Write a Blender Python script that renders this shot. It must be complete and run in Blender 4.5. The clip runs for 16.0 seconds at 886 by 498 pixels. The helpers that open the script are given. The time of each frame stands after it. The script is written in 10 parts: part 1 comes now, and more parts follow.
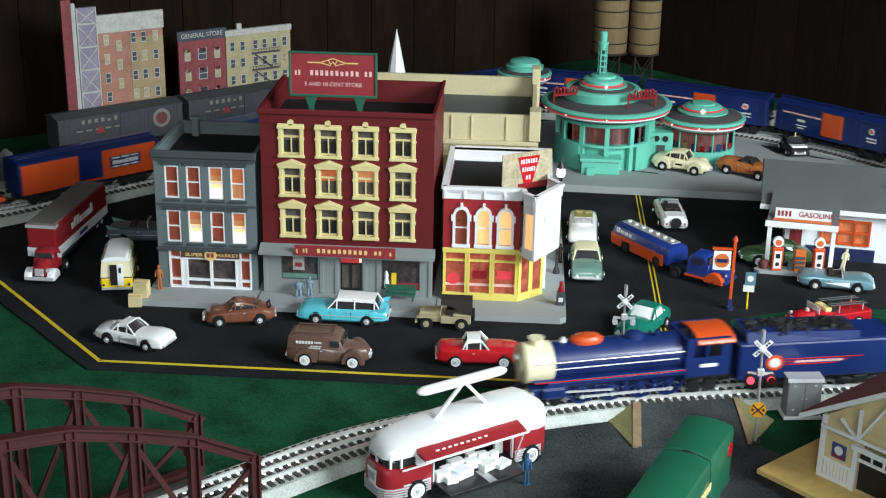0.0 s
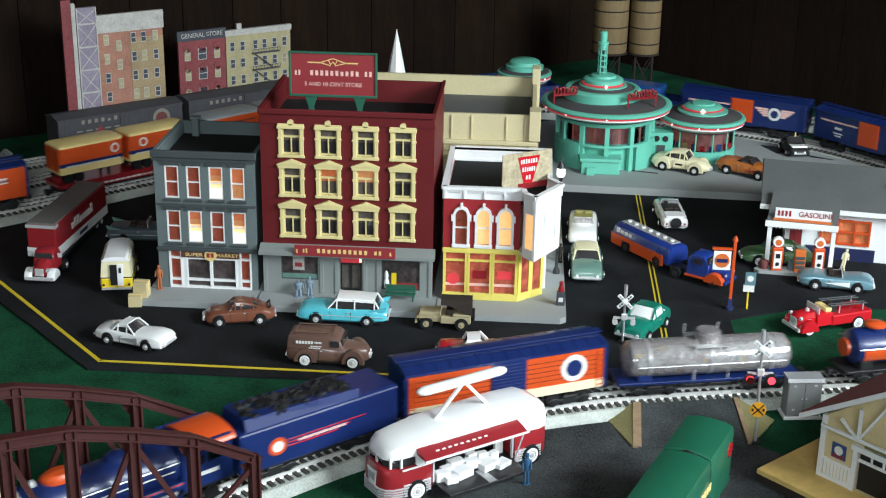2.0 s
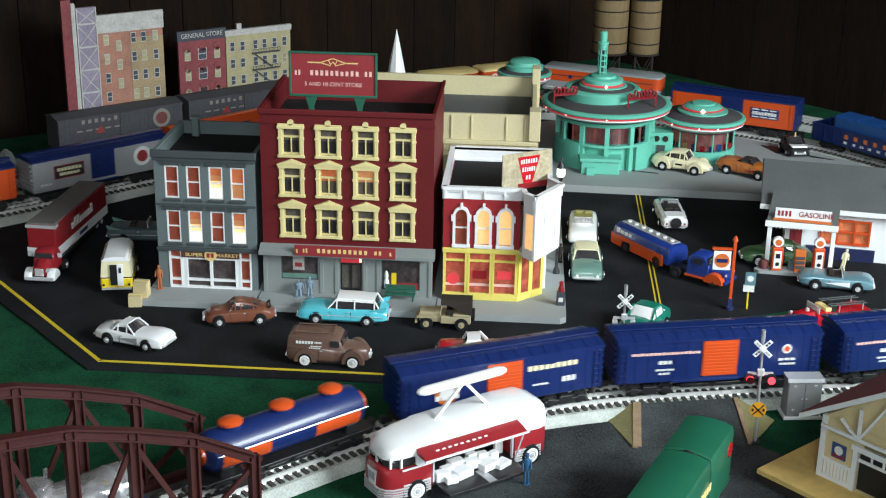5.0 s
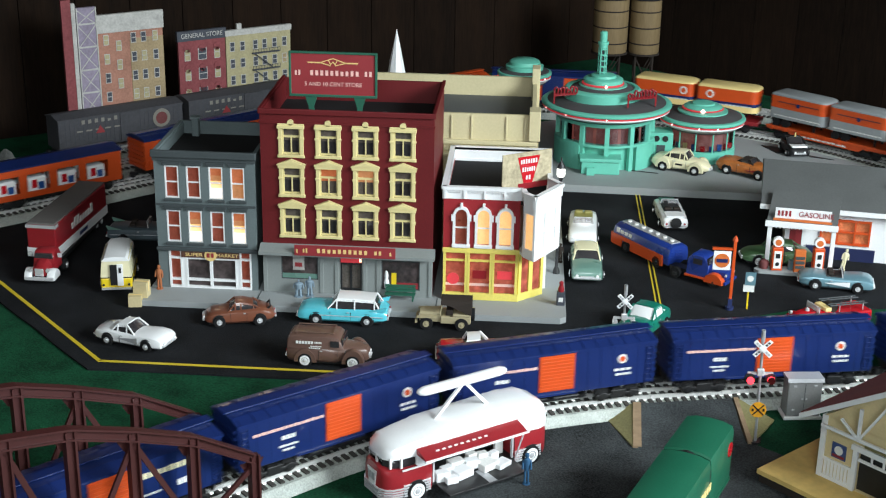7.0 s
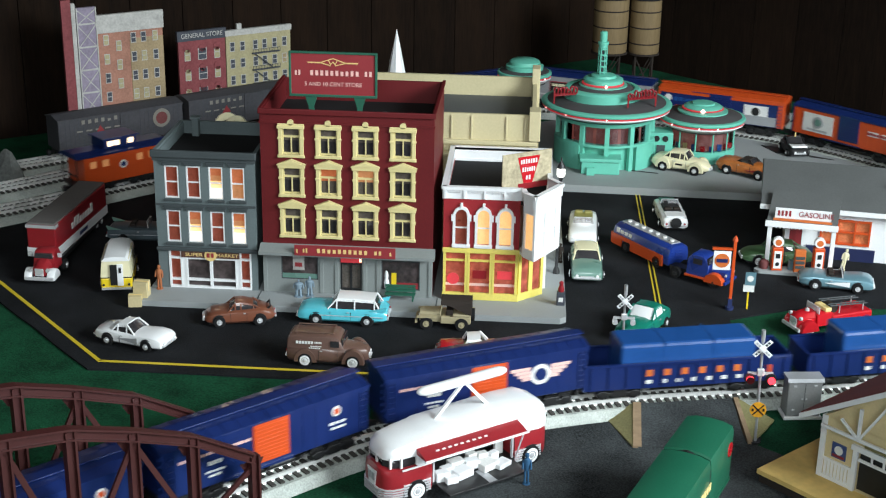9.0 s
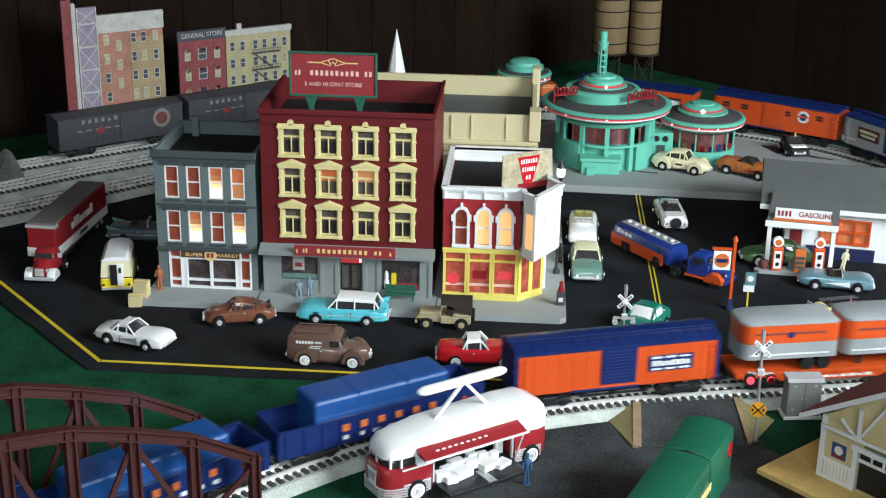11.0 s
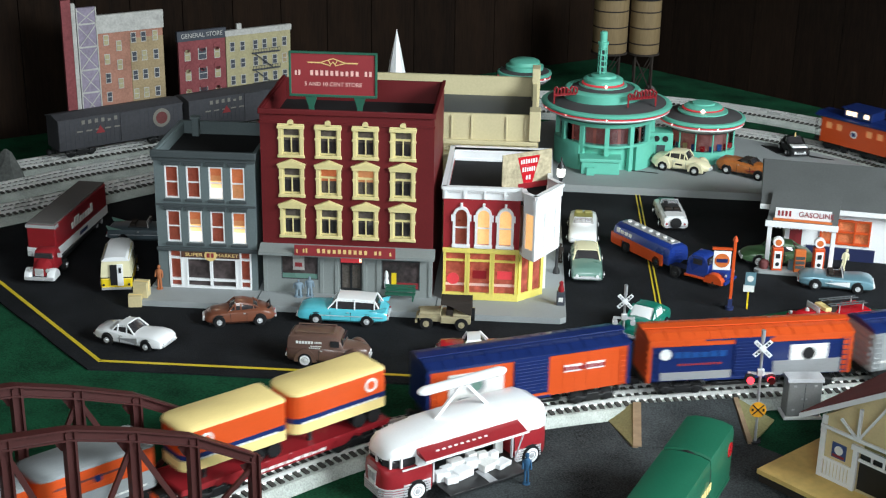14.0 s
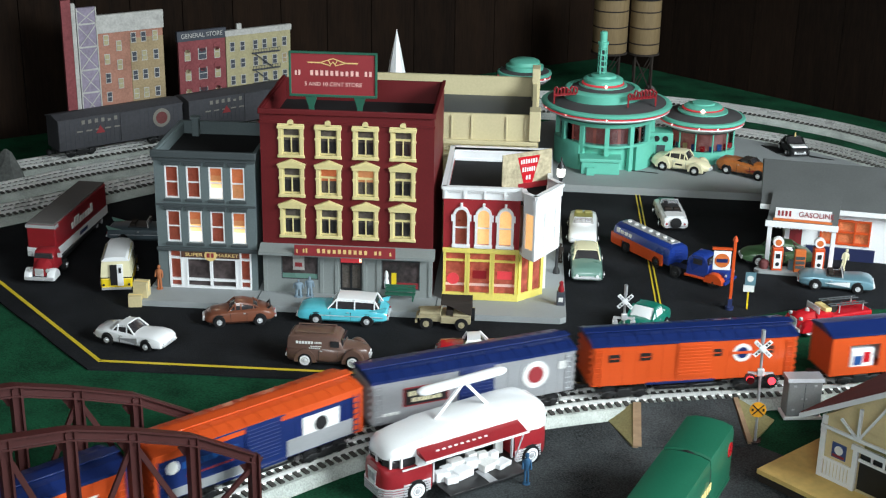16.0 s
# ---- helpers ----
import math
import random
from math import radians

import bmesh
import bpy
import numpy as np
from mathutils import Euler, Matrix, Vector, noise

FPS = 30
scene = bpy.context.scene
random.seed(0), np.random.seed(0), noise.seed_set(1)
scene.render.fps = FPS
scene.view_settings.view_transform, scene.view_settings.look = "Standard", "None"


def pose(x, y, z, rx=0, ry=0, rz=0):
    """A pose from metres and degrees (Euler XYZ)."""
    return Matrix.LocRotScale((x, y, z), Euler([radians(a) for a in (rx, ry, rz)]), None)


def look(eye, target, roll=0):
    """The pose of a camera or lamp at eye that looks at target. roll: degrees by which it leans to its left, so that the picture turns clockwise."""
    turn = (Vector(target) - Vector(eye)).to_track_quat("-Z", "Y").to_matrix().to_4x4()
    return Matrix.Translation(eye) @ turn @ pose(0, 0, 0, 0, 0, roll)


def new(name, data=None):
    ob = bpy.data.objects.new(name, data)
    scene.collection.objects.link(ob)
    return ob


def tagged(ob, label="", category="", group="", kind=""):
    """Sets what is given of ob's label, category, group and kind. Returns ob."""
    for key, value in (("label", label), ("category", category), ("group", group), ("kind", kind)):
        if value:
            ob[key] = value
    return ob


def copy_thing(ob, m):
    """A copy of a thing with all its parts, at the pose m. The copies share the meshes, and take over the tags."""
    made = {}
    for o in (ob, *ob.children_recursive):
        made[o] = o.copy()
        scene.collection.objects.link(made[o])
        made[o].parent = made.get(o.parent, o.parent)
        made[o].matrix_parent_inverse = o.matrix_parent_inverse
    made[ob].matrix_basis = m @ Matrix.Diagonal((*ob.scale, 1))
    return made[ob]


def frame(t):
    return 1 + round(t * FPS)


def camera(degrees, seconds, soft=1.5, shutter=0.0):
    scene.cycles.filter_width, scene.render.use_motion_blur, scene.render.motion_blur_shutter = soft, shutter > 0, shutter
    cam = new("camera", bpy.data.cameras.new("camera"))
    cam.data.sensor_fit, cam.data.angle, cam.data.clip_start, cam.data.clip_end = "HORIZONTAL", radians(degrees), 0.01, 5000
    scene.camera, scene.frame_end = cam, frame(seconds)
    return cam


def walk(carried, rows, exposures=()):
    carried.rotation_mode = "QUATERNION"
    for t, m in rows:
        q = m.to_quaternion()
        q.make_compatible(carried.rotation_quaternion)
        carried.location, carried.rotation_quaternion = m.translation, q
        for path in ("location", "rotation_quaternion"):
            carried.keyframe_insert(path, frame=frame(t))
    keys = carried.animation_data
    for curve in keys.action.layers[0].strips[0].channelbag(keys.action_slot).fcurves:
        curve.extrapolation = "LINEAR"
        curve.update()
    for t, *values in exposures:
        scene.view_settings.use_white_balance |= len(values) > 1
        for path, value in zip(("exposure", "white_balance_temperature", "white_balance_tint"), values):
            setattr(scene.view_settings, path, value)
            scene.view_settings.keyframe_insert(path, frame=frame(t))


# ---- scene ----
cam = camera(35.37, 16.0, soft=1.2, shutter=0.5)
walk(cam, [(0.0, look((0.247, -1.736, 0.75), (0.188, -0.801, 0.40), 1.03)),
           (16.0, look((0.247, -1.736, 0.75), (0.188, -0.801, 0.40), 1.03))])

# ---- light: a window in the wall behind the camera, and a dim sky outside it ----
world = bpy.data.worlds.new("sky")
scene.world = world
world.use_nodes = True
sky = world.node_tree.nodes.new("ShaderNodeTexSky")
sky.sky_type, sky.sun_disc, sky.sun_elevation, sky.sun_rotation = "NISHITA", False, radians(38), radians(145)
world.node_tree.links.new(sky.outputs[0], world.node_tree.nodes["Background"].inputs[0])
world.node_tree.nodes["Background"].inputs[1].default_value = 0.10
scene.view_settings.exposure = 0.0


def window_light(name, eye, target, width, height, power, colour):
    d = bpy.data.lights.new(name, "AREA")
    d.shape, d.size, d.size_y, d.energy, d.color = "RECTANGLE", width, height, power, colour
    ob = new(name, d)
    ob.matrix_world = look(eye, target)
    return ob


window_light("window_light_a", (2.05, -1.22, 1.16), (0.0, -0.573, 0.30), 1.4, 0.75, 108, (0.87, 0.97, 1.0))
window_light("window_light_b", (0.31, -2.79, 1.24), (0.1, 0.0, 0.1), 0.9, 0.75, 30, (0.87, 0.97, 1.0))


# ---- materials ----
def mat(name, colour, rough=0.5, metal=0.0, vary=0.12, fine=400.0, coarse=25.0, bump=0.0, emit=None, power=0.0, coat=0.0, rand=0.0, stretch=None):
    m = bpy.data.materials.new(name)
    m.use_nodes = True
    nt = m.node_tree
    b = nt.nodes["Principled BSDF"]
    b.inputs["Roughness"].default_value, b.inputs["Metallic"].default_value = rough, metal
    b.inputs["Coat Weight"].default_value = coat
    b.inputs["Specular IOR Level"].default_value = 0.12 if rough > 0.7 else 0.3 if rough > 0.5 else 0.5
    tc = nt.nodes.new("ShaderNodeTexCoord")
    src = tc.outputs["Object"]
    if stretch:
        mp = nt.nodes.new("ShaderNodeMapping")
        mp.inputs["Scale"].default_value = stretch
        nt.links.new(src, mp.inputs[0])
        src = mp.outputs[0]
    n1, n2 = nt.nodes.new("ShaderNodeTexNoise"), nt.nodes.new("ShaderNodeTexNoise")
    n1.inputs["Scale"].default_value, n2.inputs["Scale"].default_value = fine, coarse
    n1.inputs["Detail"].default_value = n2.inputs["Detail"].default_value = 3.0
    for n in (n1, n2):
        nt.links.new(src, n.inputs["Vector"])
    add = nt.nodes.new("ShaderNodeMath")
    add.operation = "ADD"
    nt.links.new(n1.outputs[0], add.inputs[0])
    nt.links.new(n2.outputs[0], add.inputs[1])
    tot = add.outputs[0]
    if rand:
        oi = nt.nodes.new("ShaderNodeObjectInfo")
        ma = nt.nodes.new("ShaderNodeMath")
        ma.operation = "MULTIPLY_ADD"
        ma.inputs[1].default_value = rand
        nt.links.new(oi.outputs["Random"], ma.inputs[0])
        nt.links.new(tot, ma.inputs[2])
        tot = ma.outputs[0]
    mr = nt.nodes.new("ShaderNodeMapRange")
    mr.inputs[1].default_value, mr.inputs[2].default_value = 0.6, 1.4 + rand
    nt.links.new(tot, mr.inputs[0])
    mix = nt.nodes.new("ShaderNodeMix")
    mix.data_type = "RGBA"
    lo, hi = [max(0, c * (1 - vary)) for c in colour], [min(1, c * (1 + vary)) for c in colour]
    mix.inputs["A"].default_value, mix.inputs["B"].default_value = (*lo, 1), (*hi, 1)
    nt.links.new(mr.outputs[0], mix.inputs["Factor"])
    nt.links.new(mix.outputs["Result"], b.inputs["Base Color"])
    rr = nt.nodes.new("ShaderNodeMapRange")
    rr.inputs[3].default_value, rr.inputs[4].default_value = max(0.02, rough - 0.08), min(1, rough + 0.1)
    nt.links.new(n2.outputs[0], rr.inputs[0])
    nt.links.new(rr.outputs[0], b.inputs["Roughness"])
    if bump:
        bp = nt.nodes.new("ShaderNodeBump")
        bp.inputs["Strength"].default_value, bp.inputs["Distance"].default_value = bump, 0.001
        nt.links.new(tot, bp.inputs["Height"])
        nt.links.new(bp.outputs[0], b.inputs["Normal"])
    if emit:
        b.inputs["Emission Color"].default_value = (*emit, 1)
        b.inputs["Emission Strength"].default_value = power
    return m


def glass(name, tint=(0.9, 0.95, 1.0), rough=0.02, see=0.75):
    m = bpy.data.materials.new(name)
    m.use_nodes = True
    nt = m.node_tree
    out = nt.nodes["Material Output"]
    tr, gl, mx, fr = (nt.nodes.new("ShaderNodeBsdfTransparent"), nt.nodes.new("ShaderNodeBsdfGlossy"),
                      nt.nodes.new("ShaderNodeMixShader"), nt.nodes.new("ShaderNodeFresnel"))
    tr.inputs[0].default_value = (*[c * see for c in tint], 1)
    gl.inputs["Roughness"].default_value = rough
    fr.inputs[0].default_value = 1.5
    nt.links.new(fr.outputs[0], mx.inputs[0])
    nt.links.new(tr.outputs[0], mx.inputs[1])
    nt.links.new(gl.outputs[0], mx.inputs[2])
    nt.links.new(mx.outputs[0], out.inputs[0])
    return m


ASPHALT_WORN = mat("worn_asphalt", (0.042, 0.047, 0.049), 0.85, vary=0.95, fine=480, coarse=14, bump=0.9)
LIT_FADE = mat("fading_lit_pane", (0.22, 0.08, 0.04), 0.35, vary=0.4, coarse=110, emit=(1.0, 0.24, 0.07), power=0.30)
ASPHALT = mat("asphalt", (0.0125, 0.0135, 0.0155), 0.85, vary=0.85, fine=520, coarse=12, bump=0.8)
GRASS = mat("flocked_grass", (0.007, 0.057, 0.026), 0.95, vary=0.75, fine=420, coarse=18, bump=1.0)
BALLAST = mat("ballast_grey", (0.42, 0.45, 0.42), 0.8, vary=0.45, fine=600, coarse=30, bump=0.9)
TIE = mat("tie_black", (0.045, 0.042, 0.038), 0.7, vary=0.3, rand=0.3)
STEEL = mat("rail_steel", (0.80, 0.80, 0.78), 0.28, 0.35)
CONCRETE = mat("grey_plastic_walk", (0.30, 0.32, 0.325), 0.6, vary=0.12, fine=500, coarse=12, bump=0.15)
YELLOW_LINE = mat("yellow_tape", (0.66, 0.50, 0.03), 0.45, vary=0.1)
WOOD_DARK = mat("dark_wood", (0.0112, 0.0060, 0.0035), 0.9, vary=0.7, fine=60, coarse=7, bump=0.3, rand=0.35, stretch=(5, 5, 0.5))
WOOD_ROOM = mat("room_wood", (0.06, 0.04, 0.027), 0.75, vary=0.4, fine=30, coarse=4)
PLASTER = mat("plain_ceiling", (0.22, 0.19, 0.16), 0.9, vary=0.06, fine=40, coarse=2)
RED_WALL = mat("dark_red_wall", (0.120, 0.010, 0.012), 0.55, vary=0.14, fine=500, coarse=15, bump=0.1)
CREAM = mat("cream_trim", (0.70, 0.60, 0.29), 0.5, vary=0.08)
CREAM_WALL = mat("cream_wall", (0.56, 0.49, 0.30), 0.6, vary=0.08, fine=300, coarse=14)
GREY_WALL = mat("blue_grey_wall", (0.125, 0.155, 0.16), 0.6, vary=0.12, fine=500, coarse=18, bump=0.12)
GREY_DARK = mat("slate_trim", (0.055, 0.066, 0.070), 0.6)
GREY_SHOP = mat("shop_grey", (0.22, 0.24, 0.235), 0.6, vary=0.1, fine=400, coarse=14)
BLACK_ROOF = mat("black_roof", (0.018, 0.018, 0.019), 0.75, vary=0.4, fine=300, coarse=20)
ROOF_GREY = mat("grey_roof", (0.10, 0.105, 0.105), 0.7, vary=0.15, fine=400, coarse=20)
WHITE = mat("white_paint", (0.80, 0.81, 0.82), 0.4, vary=0.05)
WHITE_GLOSS = mat("white_gloss", (0.82, 0.83, 0.84), 0.18, vary=0.03, coat=0.4)
BLACK = mat("black_plastic", (0.012, 0.012, 0.013), 0.45, vary=0.2)
RUBBER = mat("tyre_rubber", (0.014, 0.014, 0.015), 0.8)
CHROME = mat("chrome", (0.74, 0.75, 0.77), 0.25, 0.45, vary=0.04)
DARK_GLASS = mat("dark_glass", (0.035, 0.033, 0.036), 0.07, vary=0.3, coat=0.6)
PALE_GLASS = mat("smoky_glass", (0.10, 0.085, 0.075), 0.1, vary=0.4, coarse=60)
# panes with emission in their colour, in place of lamps inside the buildings
RED_PANE = mat("red_glow_pane", (0.17, 0.045, 0.03), 0.3, vary=0.45, coarse=90, emit=(0.8, 0.13, 0.05), power=0.09)
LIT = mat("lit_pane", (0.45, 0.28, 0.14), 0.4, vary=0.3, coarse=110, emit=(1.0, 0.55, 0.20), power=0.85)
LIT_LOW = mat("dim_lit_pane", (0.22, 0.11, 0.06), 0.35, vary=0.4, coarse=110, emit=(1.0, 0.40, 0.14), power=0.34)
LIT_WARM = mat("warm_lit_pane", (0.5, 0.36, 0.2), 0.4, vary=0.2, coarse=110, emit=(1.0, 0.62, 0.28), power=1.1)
LIT_HOT = mat("bright_glow_pane", (0.6, 0.45, 0.3), 0.4, emit=(1.0, 0.76, 0.50), power=2.1)
ORANGE = mat("orange_paint", (0.58, 0.074, 0.013), 0.38, vary=0.08, coat=0.2)
ORANGE_DULL = mat("orange_brown", (0.58, 0.14, 0.03), 0.45, vary=0.12)
NAVY = mat("navy_paint", (0.006, 0.019, 0.105), 0.38, vary=0.15, coat=0.25)
BLUE = mat("royal_blue_paint", (0.010, 0.065, 0.24), 0.4, vary=0.12, coat=0.2)
SILVER = mat("silver_paint", (0.42, 0.43, 0.45), 0.35, 0.4, vary=0.1)
RED_PAINT = mat("bright_red_paint", (0.50, 0.012, 0.020), 0.22, vary=0.06, coat=0.5)
DEEP_RED = mat("deep_red_paint", (0.27, 0.016, 0.022), 0.3, vary=0.1, coat=0.4)
MAROON = mat("maroon_steel", (0.046, 0.0095, 0.0088), 0.5, vary=0.18, fine=300, coarse=20)
BROWN_CAR = mat("brown_paint", (0.17, 0.058, 0.032), 0.3, vary=0.08, coat=0.5)
TAUPE_CAR = mat("taupe_brown_paint", (0.125, 0.070, 0.055), 0.35, vary=0.08, coat=0.3)
TURQ = mat("turquoise_paint", (0.10, 0.52, 0.62), 0.22, vary=0.05, coat=0.5)
TEAL_STEEL = mat("steel_blue_metallic", (0.16, 0.30, 0.36), 0.3, 0.35, vary=0.08, coat=0.5)
SAGE_CAR = mat("sage_green_paint", (0.13, 0.24, 0.20), 0.28, vary=0.08, coat=0.5)
MOSS_CAR = mat("moss_green_paint", (0.06, 0.13, 0.055), 0.4, vary=0.1, coat=0.3)
GREEN_CAR = mat("emerald_paint", (0.006, 0.17, 0.12), 0.3, vary=0.06, coat=0.4)
GREEN_TRAILER = mat("green_tarp", (0.005, 0.090, 0.048), 0.5, vary=0.14, coat=0.2)
BENCH_GREEN = mat("bench_green", (0.02, 0.11, 0.07), 0.45)
KHAKI = mat("khaki_paint", (0.36, 0.31, 0.19), 0.6)
OLIVE = mat("olive_board", (0.24, 0.22, 0.10), 0.7, vary=0.25)
TAN = mat("tan_wood", (0.30, 0.21, 0.13), 0.6, vary=0.25, fine=80, coarse=30, stretch=(1, 1, 8))
CANVAS = mat("dark_canvas", (0.035, 0.028, 0.024), 0.85)
CREAM_CAR = mat("cream_paint", (0.78, 0.72, 0.48), 0.28, vary=0.05, coat=0.4)
YELLOW = mat("yellow_paint", (0.80, 0.58, 0.02), 0.35, vary=0.06, coat=0.3)
STRAW = mat("straw_yellow", (0.80, 0.62, 0.26), 0.45, vary=0.07)
MINT = mat("mint_plastic", (0.14, 0.52, 0.40), 0.4, vary=0.07)
DISC_GREY = mat("diner_roof_grey", (0.075, 0.072, 0.075), 0.6)
NEON = mat("red_neon", (0.5, 0.05, 0.06), 0.3, emit=(1.0, 0.06, 0.08), power=0.30)
NEON_HOT = mat("neon_bulb", (0.9, 0.7, 0.7), 0.3, emit=(1.0, 0.40, 0.38), power=3.0)
SIGNAL_RED = mat("signal_red", (0.6, 0.02, 0.03), 0.2, emit=(1.0, 0.04, 0.06), power=3.0)
AMBER = mat("amber_sign", (0.78, 0.36, 0.02), 0.45)
SIGNAL_OFF = mat("signal_dark_red", (0.045, 0.004, 0.005), 0.15)
SIGN_RED = mat("sign_red", (0.27, 0.026, 0.032), 0.5, vary=0.08)
GOLD = mat("gold_ink", (0.75, 0.55, 0.22), 0.5)
PINK_INK = mat("pale_pink_ink", (0.80, 0.50, 0.45), 0.5)
PALE = mat("pale_ink", (0.72, 0.72, 0.70), 0.5)
COAL = mat("coal", (0.010, 0.010, 0.011), 0.6, vary=0.5, fine=500, bump=1.0)
TAN_WALL = mat("buff_wall", (0.64, 0.52, 0.29), 0.6, vary=0.1)
PLATFORM = mat("ochre_platform", (0.68, 0.47, 0.16), 0.65, vary=0.18, fine=90, coarse=30)
SHINGLE = mat("dull_red_shingle", (0.16, 0.055, 0.055), 0.75, vary=0.25, fine=500)
CARD_PINK = mat("card_pink_brick", (0.34, 0.17, 0.125), 0.8, vary=0.28, fine=260, coarse=30)
CARD_TAN = mat("card_tan_brick", (0.31, 0.235, 0.14), 0.8, vary=0.28, fine=260, coarse=30)
CARD_MAUVE = mat("card_mauve", (0.25, 0.215, 0.28), 0.8, vary=0.25, fine=200, coarse=40)
CARD_RED = mat("card_rose_brick", (0.21, 0.060, 0.065), 0.8, vary=0.28, fine=260, coarse=30)
CARD_CREAM = mat("card_cream", (0.36, 0.32, 0.19), 0.8, vary=0.22, fine=260, coarse=30)
CARD_EDGE = mat("card_white", (0.42, 0.41, 0.39), 0.8, vary=0.25, fine=300, coarse=60)
CARD_DARK = mat("card_dark_ink", (0.05, 0.055, 0.07), 0.6, vary=0.3)
REEFER = mat("weathered_grey", (0.060, 0.060, 0.068), 0.7, vary=0.2, fine=200, coarse=20)
ROCK = mat("grey_rock", (0.12, 0.125, 0.12), 0.9, vary=0.4, fine=200, coarse=30, bump=1.0)
TANK_TAN = mat("wooden_tank", (0.20, 0.14, 0.07), 0.7, vary=0.2, fine=90, coarse=20, stretch=(6, 6, 0.6))
SKIN = mat("doll_flesh", (0.42, 0.22, 0.14), 0.6)
DENIM = mat("doll_blue", (0.03, 0.10, 0.20), 0.7)
STONE_BLUE = mat("doll_grey_blue", (0.20, 0.27, 0.33), 0.7)
CLEAR = glass("clear_plastic", see=0.9, rough=0.12)
_n = CLEAR.node_tree
_m, _p = _n.nodes.new("ShaderNodeMixShader"), _n.nodes.new("ShaderNodeBsdfPrincipled")
_p.inputs["Base Color"].default_value = (0.80, 0.74, 0.74, 1)
_p.inputs["Metallic"].default_value = 0.25
_p.inputs["Roughness"].default_value = 0.15
_m.inputs[0].default_value = 0.30
_n.links.new(_n.nodes["Material Output"].inputs[0].links[0].from_socket, _m.inputs[1])
_n.links.new(_p.outputs[0], _m.inputs[2])
_n.links.new(_m.outputs[0], _n.nodes["Material Output"].inputs[0])
SWEET = mat("silver_glint_sweets", (0.66, 0.64, 0.63), 0.3, 0.2, vary=0.25)
HOT_WHITE = mat("lamp_globe", (0.85, 0.85, 0.8), 0.3, emit=(1.0, 0.95, 0.85), power=0.9)
CARTON = mat("carton_tan", (0.55, 0.46, 0.26), 0.7)
WINDOW_ART = mat("shop_display", (0.055, 0.042, 0.042), 0.35, vary=0.9, fine=160, coarse=70)
WINDOW_ART_LIT = mat("lit_shop_display", (0.26, 0.065, 0.045), 0.35, vary=0.85, fine=150, coarse=70, emit=(1.0, 0.16, 0.07), power=0.16)


